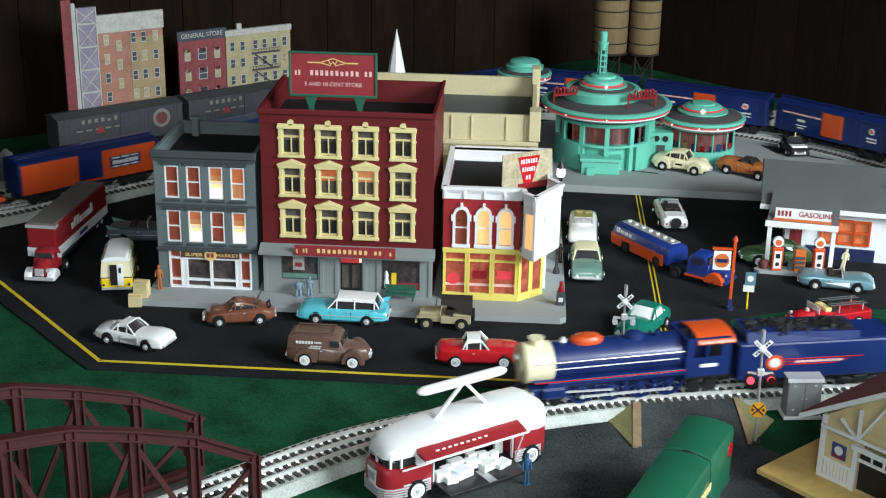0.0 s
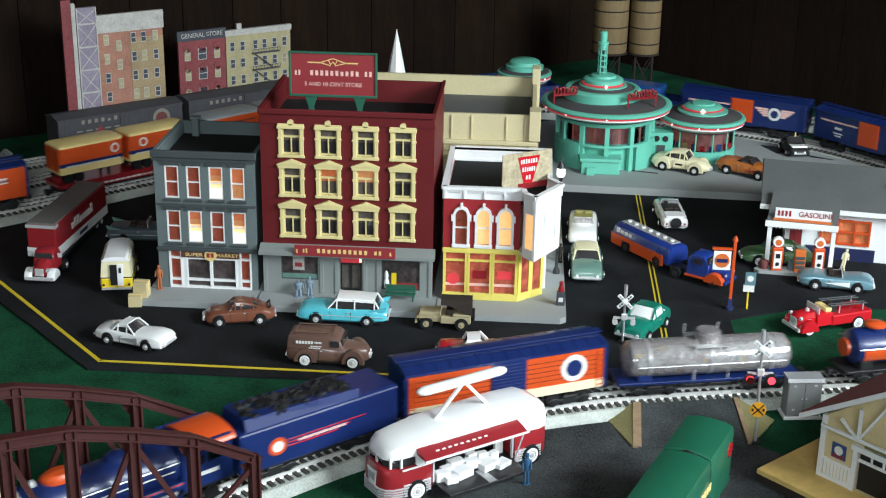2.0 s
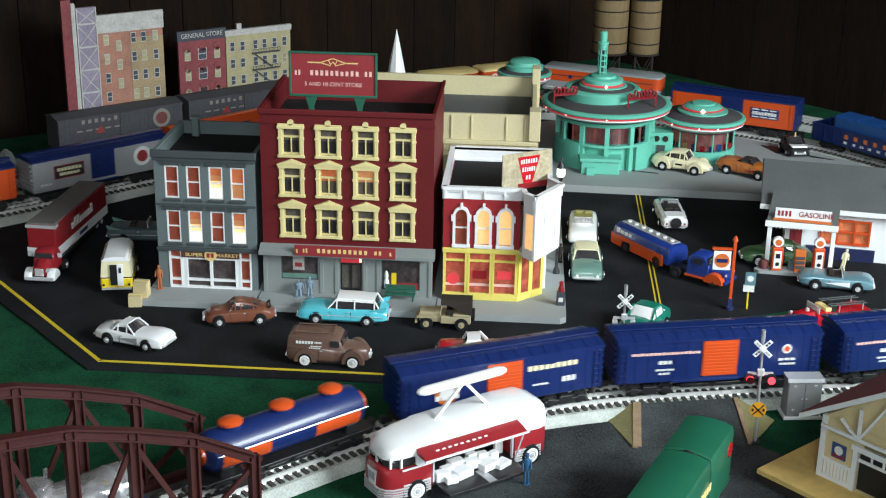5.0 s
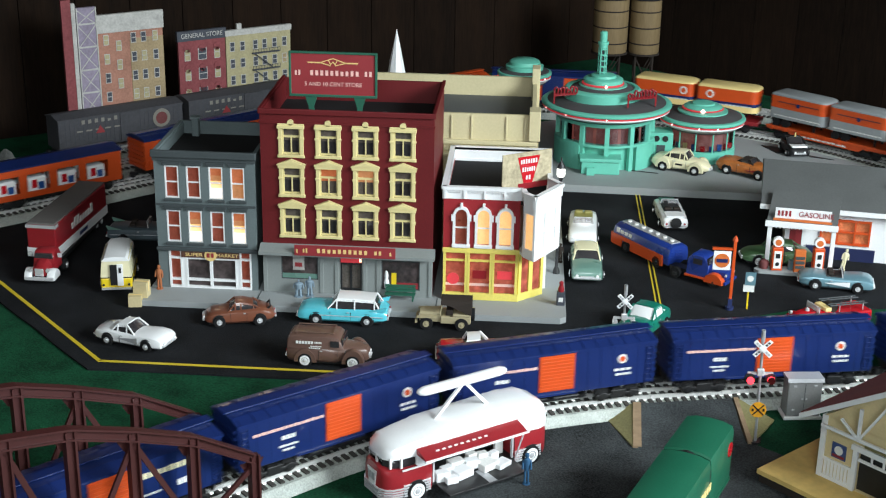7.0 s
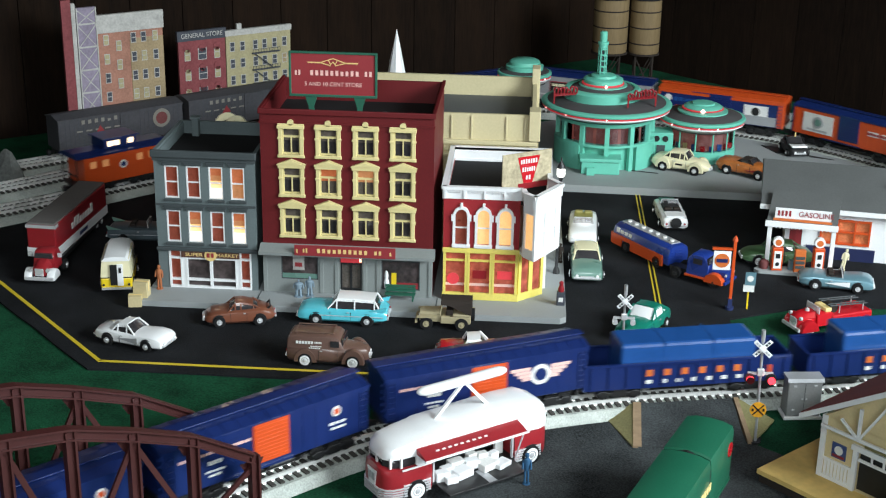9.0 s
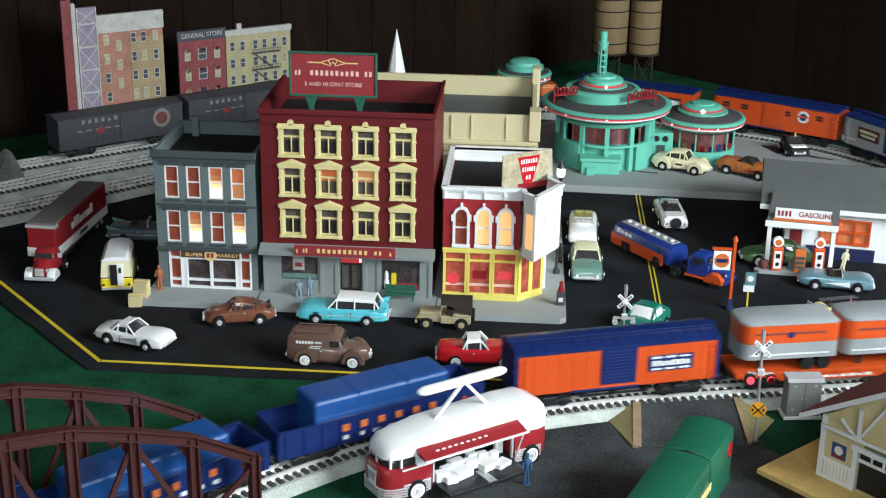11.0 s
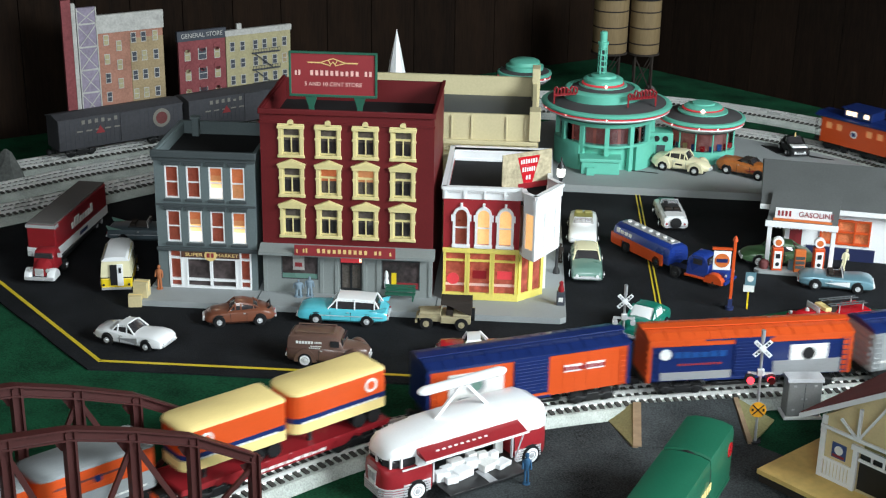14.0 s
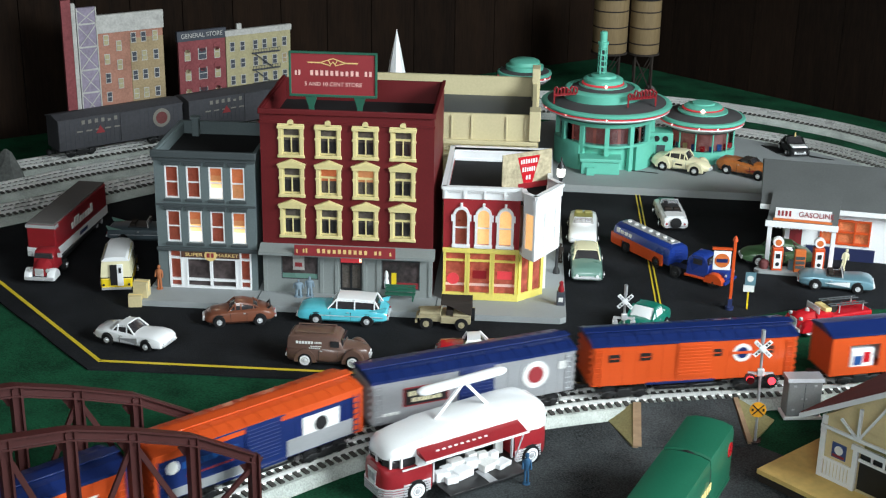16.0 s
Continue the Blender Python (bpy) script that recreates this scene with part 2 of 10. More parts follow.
# ---- mesh tools ----
class Shape:
    """Collects vertices and faces of one mesh."""

    def __init__(self):
        self.v, self.f = [], []

    def add(self, vs, fs, m=None):
        k = len(self.v)
        self.v += [tuple(m @ Vector(p)) if m else tuple(p) for p in vs]
        self.f += [tuple(i + k for i in f) for f in fs]
        return self

    def box(self, x0, x1, y0, y1, z0, z1, m=None, e=0.0):
        """A box; e chamfers its edges."""
        if e <= 0:
            vs = [(x, y, z) for x in (x0, x1) for y in (y0, y1) for z in (z0, z1)]
            return self.add(vs, [(0, 1, 3, 2), (4, 6, 7, 5), (0, 4, 5, 1), (2, 3, 7, 6), (0, 2, 6, 4), (1, 5, 7, 3)], m)
        bm = bmesh.new()
        bmesh.ops.create_cube(bm, size=1.0)
        for v in bm.verts:
            v.co = ((x0 + x1) / 2 + v.co.x * (x1 - x0), (y0 + y1) / 2 + v.co.y * (y1 - y0), (z0 + z1) / 2 + v.co.z * (z1 - z0))
        bmesh.ops.bevel(bm, geom=bm.edges[:], offset=min(e, 0.45 * min(x1 - x0, y1 - y0, z1 - z0)), segments=2, affect="EDGES", profile=0.5)
        bm.verts.index_update()
        self.add([v.co[:] for v in bm.verts], [tuple(v.index for v in f.verts) for f in bm.faces], m)
        bm.free()
        return self

    def cyl(self, c, r, h, axis="z", n=16, r2=None, m=None):
        """A cylinder or cone from c along axis."""
        r2 = r if r2 is None else r2
        vs = []
        for k, (rr, hh) in enumerate(((r, 0), (r2, h))):
            for i in range(n):
                a = 2 * math.pi * i / n
                p = (rr * math.cos(a), rr * math.sin(a), hh)
                p = {"z": p, "x": (p[2], p[0], p[1]), "y": (p[1], p[2], p[0])}[axis]
                vs.append((c[0] + p[0], c[1] + p[1], c[2] + p[2]))
        fs = [(i, (i + 1) % n, n + (i + 1) % n, n + i) for i in range(n)] + [tuple(range(n - 1, -1, -1)), tuple(range(n, 2 * n))]
        return self.add(vs, fs, m)

    def lathe(self, prof, c=(0, 0, 0), n=32, m=None):
        """A turned form: prof holds (radius, height) from bottom to top."""
        vs, fs = [], []
        for r, z in prof:
            for i in range(n):
                a = 2 * math.pi * i / n
                vs.append((c[0] + r * math.cos(a), c[1] + r * math.sin(a), c[2] + z))
        for k in range(len(prof) - 1):
            for i in range(n):
                j = (i + 1) % n
                fs.append((k * n + i, k * n + j, (k + 1) * n + j, (k + 1) * n + i))
        fs += [tuple(range(n - 1, -1, -1)), tuple(range((len(prof) - 1) * n, len(prof) * n))]
        return self.add(vs, fs, m)

    def loft(self, secs, m=None, cap=True):
        n = len(secs[0])
        vs = [p for s in secs for p in s]
        fs = [(k * n + i, k * n + (i + 1) % n, (k + 1) * n + (i + 1) % n, (k + 1) * n + i) for k in range(len(secs) - 1) for i in range(n)]
        if cap:
            fs += [tuple(range(n - 1, -1, -1)), tuple(range((len(secs) - 1) * n, len(secs) * n))]
        return self.add(vs, fs, m)

    def prism(self, poly, z0, z1, m=None):
        """An outline in x and y, raised from z0 to z1."""
        return self.loft([[(x, y, z0) for x, y in poly], [(x, y, z1) for x, y in poly]], m)

    def rod(self, a, b, r, n=6):
        a, b = Vector(a), Vector(b)
        q = (b - a).to_track_quat("Z", "Y").to_matrix().to_4x4()
        return self.cyl((0, 0, 0), r, (b - a).length, "z", n, m=Matrix.Translation(a) @ q)

    def bar(self, a, b, w, h):
        a, b = Vector(a), Vector(b)
        q = (b - a).to_track_quat("Z", "Y").to_matrix().to_4x4()
        return self.box(-w / 2, w / 2, -h / 2, h / 2, 0, (b - a).length, Matrix.Translation(a) @ q)


def mesh_of(name, shape, material, smooth=False):
    me = bpy.data.meshes.new(name)
    me.from_pydata(shape.v, [], shape.f)
    bm = bmesh.new()
    bm.from_mesh(me)
    bmesh.ops.recalc_face_normals(bm, faces=bm.faces)
    bm.to_mesh(me)
    bm.free()
    me.materials.append(material)
    if smooth:
        me.shade_smooth()
        me.set_sharp_from_angle(angle=radians(38))
    return me


def part(name, shape, material, parent, label="", smooth=False, m=None):
    ob = new(name, shape if isinstance(shape, bpy.types.Mesh) else mesh_of(name, shape, material, smooth))
    ob.parent = parent
    if m:
        ob.matrix_basis = m
    return tagged(ob, label)


def thing(name, m, label, category, group="", kind=""):
    ob = new(name)
    ob.empty_display_size = 0.01
    ob.matrix_basis = m
    return tagged(ob, label, category, group, kind)


def solid(name, shape, material, label, category="", kind="", group="", m=None, smooth=False):
    ob = new(name, mesh_of(name, shape, material, smooth))
    if m:
        ob.matrix_basis = m
    return tagged(ob, label, category, group, kind)


def letters(parent, words, size, material, m, name="lettering", wide=1.0):
    """Raised lettering in the plane x, z of m, centred on it."""
    cu = bpy.data.curves.new("words", "FONT")
    cu.body, cu.size, cu.align_x, cu.align_y, cu.extrude = words, size, "CENTER", "CENTER", size * 0.03
    tmp = new("words", cu)
    bpy.context.view_layer.update()
    me = bpy.data.meshes.new_from_object(tmp.evaluated_get(bpy.context.evaluated_depsgraph_get()))
    bpy.data.objects.remove(tmp)
    me.materials.clear()
    me.materials.append(material)
    me.transform(Matrix.Diagonal((wide, 1, 1, 1)))
    me.transform(pose(0, 0, 0, 90))
    return part(name, me, material, parent, m=m)


def ink_bars(shape, x0, x1, y, z, h, n, seed=1):
    """A row of plain bars in place of a word, on the plane y."""
    rng = random.Random(seed)
    w = (x1 - x0) / n
    for i in range(n):
        shape.box(x0 + i * w + 0.2 * w, x0 + (i + 1) * w - 0.24 * w, y - 0.0004, y, z, z + h * rng.uniform(0.85, 1.0))
    return shape


def wall(shape, x0, x1, z0, z1, y0, y1, holes):
    """A wall in x and z, from y0 to y1, with holes (x0, x1, z0, z1) cut through it."""
    xs = sorted({x0, x1, *[h[0] for h in holes], *[h[1] for h in holes]})
    zs = sorted({z0, z1, *[h[2] for h in holes], *[h[3] for h in holes]})
    for a, b in zip(xs, xs[1:]):
        run = None
        for c, d in zip(zs, zs[1:]):
            mx, mz = (a + b) / 2, (c + d) / 2
            if any(h[0] < mx < h[1] and h[2] < mz < h[3] for h in holes):
                if run:
                    shape.box(a, b, y0, y1, *run)
                run = None
            else:
                run = (run[0], d) if run else (c, d)
        if run:
            shape.box(a, b, y0, y1, *run)
    return shape


# ---- the room ----
CORNER, WALL_U, WALL_V = Vector((0.414, 1.68)), Vector((-0.8, -0.6)), Vector((0.74, -0.67))
FLOOR_Z, CEIL_Z = -0.85, 1.75


def planked_wall(name, a, d, length, inner, first, last, gaps=()):
    """A wall of upright boards that starts at a and runs along d; inner is the side with the boards."""
    ang = math.degrees(math.atan2(d.y, d.x))
    m = pose(a.x, a.y, 0, 0, 0, ang)
    y0, y1 = (0.0, 0.08) if inner < 0 else (-0.08, 0.0)
    w = wall(Shape(), 0, length, FLOOR_Z, CEIL_Z, y0, y1, gaps)
    base = solid(name, w, WOOD_ROOM, "dark stained wooden room wall", "wall", "structure", m=m)
    sh = Shape().box(0.0006, 0.1094, 0, 0.008 * (1 if inner > 0 else -1), FLOOR_Z + 0.01, CEIL_Z - 0.01, e=0.001)
    me = mesh_of("plank", sh, WOOD_DARK)
    n = int(length / 0.11)
    for i in range(n):
        if first <= i <= last:
            part("plank", me, None, base, m=pose(i * 0.11, 0, 0))
    return base


planked_wall("wall_north", CORNER, WALL_U, 4.4, 1, 0, 24)
planked_wall("wall_east", CORNER, WALL_V, 2.7, -1, 0, 14)
P1, P3 = CORNER + 4.4 * WALL_U, CORNER + 2.7 * WALL_V
P2, P4 = P1 + 3.3 * WALL_V, P3 + 2.3 * Vector((-0.30, -0.95))
solid("wall_west", Shape().box(0, 3.3, -0.1, 0, FLOOR_Z, CEIL_Z), WOOD_ROOM, "plain wooden room wall", "wall", "structure",
      m=pose(P1.x, P1.y, 0, 0, 0, math.degrees(math.atan2(WALL_V.y, WALL_V.x))))
for name, a, b, y0, hole in (("wall_south", P2, P4, -0.1, (0.55, 1.50, 0.86, 1.62)), ("wall_southeast", P3, P4, 0.0, (0.40, 1.90, 0.77, 1.56))):
    solid(name, wall(Shape(), 0, (b - a).length, FLOOR_Z, CEIL_Z, y0, y0 + 0.1, [hole]), WOOD_ROOM, "room wall with a window opening", "wall", "structure",
          m=pose(a.x, a.y, 0, 0, 0, math.degrees(math.atan2((b - a).y, (b - a).x))))
quad = [tuple(p) for p in (CORNER + Vector((0, 0.2)), P1 + Vector((-0.2, 0)), P2 + Vector((0, -0.2)), P4 + Vector((0.2, -0.2)), P3 + Vector((0.2, 0)))]
solid("floor", Shape().prism(quad, FLOOR_Z - 0.05, FLOOR_Z), WOOD_ROOM, "plain dark wooden floor", "floor", "structure")
solid("ceiling", Shape().prism(quad, CEIL_Z, CEIL_Z + 0.05), PLASTER, "plain pale ceiling", "ceiling", "structure")

# ---- the layout board with its sheets of grass and asphalt ----
board = [(-2.35, -1.65), (-0.30, -1.65), (-0.10, -1.20), (1.45, -1.20), (1.56, 0.60), (0.414, 1.655), (-2.35, -0.41)]
table = thing("layout_table", pose(0, 0, 0), "green flocked board of a model railway layout", "table", kind="structure")
part("table_top", Shape().prism(board, -0.045, -0.001), GRASS, table)
part("apron", Shape().box(-0.05, 1.4, -1.19, -1.16, -0.25, -0.046), WOOD_ROOM, table)
for x, y in ((-2.2, -1.5), (-0.45, -1.5), (1.3, -1.05), (-1.5, -0.2), (1.3, 0.6), (0.4, 1.2)):
    part("leg", Shape().box(x - 0.04, x + 0.04, y - 0.04, y + 0.04, FLOOR_Z, -0.045), WOOD_ROOM, table)


def sheet(name, outline, z, material, label, thick=0.003):
    """A flat sheet whose long edges wander a little."""
    pts, rng = [], random.Random(name)
    for (x0, y0), (x1, y1) in zip(outline, outline[1:] + outline[:1]):
        n = max(1, int(math.hypot(x1 - x0, y1 - y0) / 0.05))
        for k in range(n):
            j = 0 if k == 0 else 0.0018
            pts.append((x0 + (x1 - x0) * k / n + rng.uniform(-j, j), y0 + (y1 - y0) * k / n + rng.uniform(-j, j)))
    return solid(name, Shape().prism(pts, z - thick, z), material, label, "road" if "road" in name else "ground", "structure")


sheet("road_town", [(-0.288, -0.209), (0.53, -0.209), (0.53, 0.036), (0.615, 0.078), (0.757, 0.100), (1.25, 0.118), (1.25, 0.56), (0.72, 0.70), (0.30, 0.72),
                    (0.0, 0.80), (-0.19, 0.665), (-0.385, 0.48), (-0.575, 0.285), (-0.66, 0.165), (-0.53, 0.048)], 0.0015, ASPHALT, "black asphalt street of the model town")
sheet("road_front", [(0.075, -1.2), (1.2, -1.2), (1.2, -0.345), (0.545, -0.352), (0.512, -0.285), (0.36, -0.282), (0.265, -0.318), (0.135, -0.40), (0.10, -0.452)],
      0.0015, ASPHALT_WORN, "worn dark asphalt road beside the track")


def stripe(a, b, w, parent):
    a, b = Vector(a), Vector(b)
    d = (b - a).normalized() * 1
    nrm = Vector((-d.y, d.x)) * w / 2
    return part("line", Shape().prism([tuple(a - nrm), tuple(b - nrm), tuple(b + nrm), tuple(a + nrm)], 0.0013, 0.0022), YELLOW_LINE, parent)


marks = thing("road_marking", pose(0, 0, 0), "yellow edge and centre lines taped on the asphalt", "road marking", kind="structure")
stripe((-0.80, 0.392), (-0.2785, -0.1875), 0.0052, marks)
stripe((-0.280, -0.1855), (0.40, -0.1885), 0.0046, marks)
stripe((0.4345, 0.60), (0.4325, -0.18), 0.0022, marks)
stripe((0.4405, 0.60), (0.4385, -0.18), 0.0022, marks)

# ---- the railway: one closed loop for the train, one loop beside it, one siding ----
LOOP = [(-0.607, 0.32), (-0.413, 0.515), (-0.21, 0.7321), (-0.03, 0.9099), (0.11, 1.037), (0.23, 1.092), (0.345, 1.0869), (0.46, 1.0441),
        (0.575, 0.992), (0.671, 0.956), (0.773, 0.9), (0.862, 0.822), (0.952, 0.708), (0.9833, 0.535), (0.9883, 0.302), (0.9773, 0.095),
        (0.9, -0.054), (0.799, -0.122), (0.69, -0.157), (0.5, -0.202), (0.377, -0.232), (0.267, -0.272), (0.164, -0.323), (0.068, -0.382),
        (-0.023, -0.465), (-0.126, -0.566), (-0.227, -0.667), (-0.512, -0.948), (-0.969, -1.313), (-1.426, -1.517), (-1.884, -1.476), (-2.158, -1.293),
        (-2.188, -1.07), (-1.934, -0.785), (-1.63, -0.48), (-1.142, -0.09), (-0.835, 0.12)]
ANCHOR = LOOP.index((0.69, -0.157))
RAIL_Z = 0.0175


def spline(ctrl, closed, n=24):
    c = np.array(ctrl, float)
    if closed:
        k = np.vstack([c[-1], c, c[0], c[1]])
    else:
        k = np.vstack([2 * c[0] - c[1], c, 2 * c[-1] - c[-2]])
    out = []
    for i in range(len(k) - 3):
        a, b, c2, d = k[i:i + 4]
        ta, tb, tc = [np.linalg.norm(q) ** 0.5 for q in (b - a, c2 - b, d - c2)]
        m1 = ((b - a) / ta - (c2 - a) / (ta + tb) + (c2 - b) / tb) * tb
        m2 = ((c2 - b) / tb - (d - b) / (tb + tc) + (d - c2) / tc) * tb
        for j in range(n):
            u = j / n
            out.append((2 * u**3 - 3 * u * u + 1) * b + (u**3 - 2 * u * u + u) * m1 + (-2 * u**3 + 3 * u * u) * c2 + (u**3 - u * u) * m2)
    if not closed:
        out.append(k[-2])
    return np.array(out)


class Line:
    """A track's centre line by arc length."""

    def __init__(self, pts, closed):
        p = np.vstack([pts, pts[:1]]) if closed else pts
        self.p, self.closed = p, closed
        self.s = np.r_[0, np.cumsum(np.hypot(*np.diff(p, axis=0).T))]
        self.length = self.s[-1]

    def at(self, s):
        if self.closed:
            s = s % self.length
        return np.array([np.interp(s, self.s, self.p[:, 0]), np.interp(s, self.s, self.p[:, 1])])

    def way(self, s):
        d = self.at(s + 0.004) - self.at(s - 0.004)
        return d / np.linalg.norm(d)


raw = spline(LOOP, True)
loop = Line(raw, True)
S_ANCHOR = float(loop.s[ANCHOR * 24])


def lay_track(name, line, s0, s1, near, label, gap=0.0106, deck=None):
    """Ballast, three rails and ties along a line; the ties between the arc lengths of near are pieces of their own. Along deck the ballast gives way to a dark bridge floor."""
    tr = thing(name, pose(0, 0, 0), label, "track", kind="structure")
    prof = [(-0.0415, 0.0), (-0.0400, 0.0045), (-0.0335, 0.0115), (0.0335, 0.0115), (0.0400, 0.0045), (0.0415, 0.0)]

    def sweep(prof2, a, b):
        secs = []
        for s in (*np.arange(a, b, 0.02), b):
            q, w = line.at(s), line.way(s)
            secs.append([(q[0] - w[1] * o, q[1] + w[0] * o, h) for o, h in prof2])
        return Shape().loft(secs)

    spans = [(s0, s1)]
    if deck:
        spans = [(s0, deck[0]), (deck[1], s1)]
        part("bridge_floor", sweep([(-0.036, 0.003), (-0.036, 0.0100), (0.036, 0.0100), (0.036, 0.003)], *deck), BLACK, tr, "dark bridge floor")
        for o in (-0.030, 0.030):
            part("guard_timber", sweep([(o - 0.004, 0.0101), (o - 0.004, 0.0165), (o + 0.004, 0.0165), (o + 0.004, 0.0101)], *deck), TIE, tr)
    for a, b in spans:
        part("roadbed", sweep(prof, a, b), BALLAST, tr)
    for o in (-0.0178, 0.0, 0.0178):
        part("rail", sweep([(o - 0.0017, 0.0112), (o - 0.0008, 0.0125), (o - 0.0008, 0.0160), (o - 0.0014, 0.0164), (o - 0.0014, RAIL_Z), (o + 0.0014, RAIL_Z), (o + 0.0014, 0.0164), (o + 0.0008, 0.0160), (o + 0.0008, 0.0125), (o + 0.0017, 0.0112)], s0, s1), STEEL, tr)
    tie = mesh_of("tie", Shape().box(-0.0027, 0.0027, -0.0295, 0.0295, 0.0105, 0.0134, e=0.0004), TIE)
    rest = Shape()
    for s in np.arange(s0 + 0.005, s1 - 0.005, gap):
        q, w = line.at(s), line.way(s)
        m = pose(q[0], q[1], 0, 0, 0, math.degrees(math.atan2(w[1], w[0])))
        if near[0] < s < near[1]:
            part("tie", tie, None, tr, m=m)
        else:
            rest.box(-0.0027, 0.0027, -0.0295, 0.0295, 0.0105, 0.0134, m)
    if rest.v:
        tagged(part("ties", rest, TIE, tr), kind="stuff")
    return tr


S_BRIDGE = S_ANCHOR + 0.836
lay_track("track_main", loop, 0.0, loop.length + 0.001, (S_ANCHOR - 0.15, S_ANCHOR + 1.3), "three-rail model track on grey ballast with black ties", deck=(S_BRIDGE, S_BRIDGE + 0.66))
outer = Line(spline([(-1.2, -0.05), (-0.91, 0.20), (-0.65, 0.432), (-0.541, 0.543), (-0.448, 0.625), (-0.30, 0.775), (-0.12, 0.965), (0.03, 1.105), (0.18, 1.19), (0.345, 1.215), (0.52, 1.20),
                     (0.62, 1.172), (0.711, 1.130), (0.797, 1.080), (0.893, 1.008), (0.98, 0.905), (1.06, 0.76), (1.10, 0.56), (1.10, 0.25)], False), False)
lay_track("track_outer", outer, 0.0, outer.length, (9, 9), "second three-rail model track on grey ballast")
siding = Line(np.array([(-0.660, 0.565), (-0.513, 0.693), (-0.225, 0.944)]), False)
lay_track("track_siding", siding, 0.0, siding.length, (9, 9), "short siding under parked grey freight cars")

# wedge ramp of the grade crossing
ramp = thing("crossing_ramp", pose(0, 0, 0), "dark road ramp with tan wooden edges up to the rails", "ramp", kind="structure")
part("deck", Shape().add([(0.386, -0.262, 0.0150), (0.499, -0.236, 0.0150), (0.503, -0.330, 0.003), (0.382, -0.347, 0.003),
                          (0.386, -0.262, 0.0), (0.499, -0.236, 0.0), (0.503, -0.330, 0.0), (0.382, -0.347, 0.0)],
                         [(0, 1, 2, 3), (4, 7, 6, 5), (0, 3, 7, 4), (1, 5, 6, 2), (3, 2, 6, 7), (0, 4, 5, 1)]), ASPHALT_WORN, ramp)
for a, b, c, w in (((0.3895, -0.2615), (0.3855, -0.346), (0.350, -0.280), -0.0095), ((0.4995, -0.2365), (0.506, -0.324), (0.545, -0.262), 0.0055)):
    part("edge_board", Shape().add([(a[0], a[1], 0.0165), (a[0] + w, a[1], 0.0165), (b[0] + w, b[1], 0.0045), (b[0], b[1], 0.0045), (a[0], a[1], 0), (a[0] + w, a[1], 0), (b[0] + w, b[1], 0), (b[0], b[1], 0)],
                                   [(0, 1, 2, 3), (4, 7, 6, 5), (0, 3, 7, 4), (1, 5, 6, 2), (3, 2, 6, 7), (0, 4, 5, 1)]), TAN, ramp)
    part("side_slope", Shape().add([(a[0] + w, a[1], 0.0155), (b[0] + w, b[1], 0.004), (c[0], c[1], 0.002), (a[0] + w, a[1], 0), (b[0] + w, b[1], 0), (c[0], c[1], 0)],
                                   [(0, 1, 2), (3, 5, 4), (0, 3, 4, 1), (1, 4, 5, 2), (2, 5, 3, 0)]), OLIVE, ramp)


# ---- the town block ----
KERB = thing("sidewalk", pose(0, 0, 0), "grey sidewalk slab with kerb under three stores", "sidewalk", kind="structure")
part("slab", Shape().prism([(-0.275, -0.006), (0.298, -0.008), (0.306, 0.0), (0.302, 0.56), (-0.275, 0.52)], 0.0, 0.010), CONCRETE, KERB)
cracks = Shape()
for x in (-0.119, 0.128):
    cracks.box(x - 0.0007, x + 0.0007, -0.006, 0.045, 0.0098, 0.0104)
part("joint", cracks, GREY_DARK, KERB)


def sash(parent, x, z0, z1, w, y, frame_mat, pane_mats, t=0.0022, cross=True, name="window"):
    """A recessed sash window: frame, bars, an upper and a lower pane, or five strips of painted glow."""
    sh = Shape()
    sh.box(x - w / 2, x - w / 2 + t, y - 0.001, y + 0.002, z0, z1).box(x + w / 2 - t, x + w / 2, y - 0.001, y + 0.002, z0, z1)
    sh.box(x - w / 2 + t, x + w / 2 - t, y - 0.001, y + 0.002, z0, z0 + t).box(x - w / 2 + t, x + w / 2 - t, y - 0.001, y + 0.002, z1 - t, z1)
    mid = (z0 + z1) / 2
    if cross:
        sh.box(x - w / 2 + t, x + w / 2 - t, y - 0.0005, y + 0.0018, mid - 0.0008, mid + 0.0008)
    win_ob = part(name, sh, frame_mat, parent)
    rows = ((z0, mid, pane_mats[0]), (mid, z1, pane_mats[1]))
    # falloff of lamplight from below, painted as five strips of lessening emission
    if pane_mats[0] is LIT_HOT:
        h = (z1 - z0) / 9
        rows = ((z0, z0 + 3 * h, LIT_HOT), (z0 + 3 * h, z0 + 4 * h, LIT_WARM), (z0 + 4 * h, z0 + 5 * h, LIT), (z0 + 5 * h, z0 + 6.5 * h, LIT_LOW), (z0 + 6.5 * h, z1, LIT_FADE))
    for a, b, pm in rows:
        part("pane", Shape().box(x - w / 2 + 0.0005, x + w / 2 - 0.0005, y + 0.0021, y + 0.0029, a, b), pm, win_ob)
    return win_ob


def shell(b, x0, x1, y0, y1, z0, z1, wall_mat, roof_z, roof_mat, t=0.004, parapet=None):
    """Side walls, back wall and a sunken roof behind a front that is built apart."""
    part("side_wall", Shape().box(x0, x0 + t, y0 + t, y1, z0, z1), wall_mat, b)
    part("side_wall", Shape().box(x1 - t, x1, y0 + t, y1, z0, z1), wall_mat, b)
    part("back_wall", Shape().box(x0 + t, x1 - t, y1 - t, y1, z0, z1), wall_mat, b)
    part("roof", Shape().box(x0 + t, x1 - t, y0 + t, y1 - t, roof_z - 0.003, roof_z), roof_mat, b)


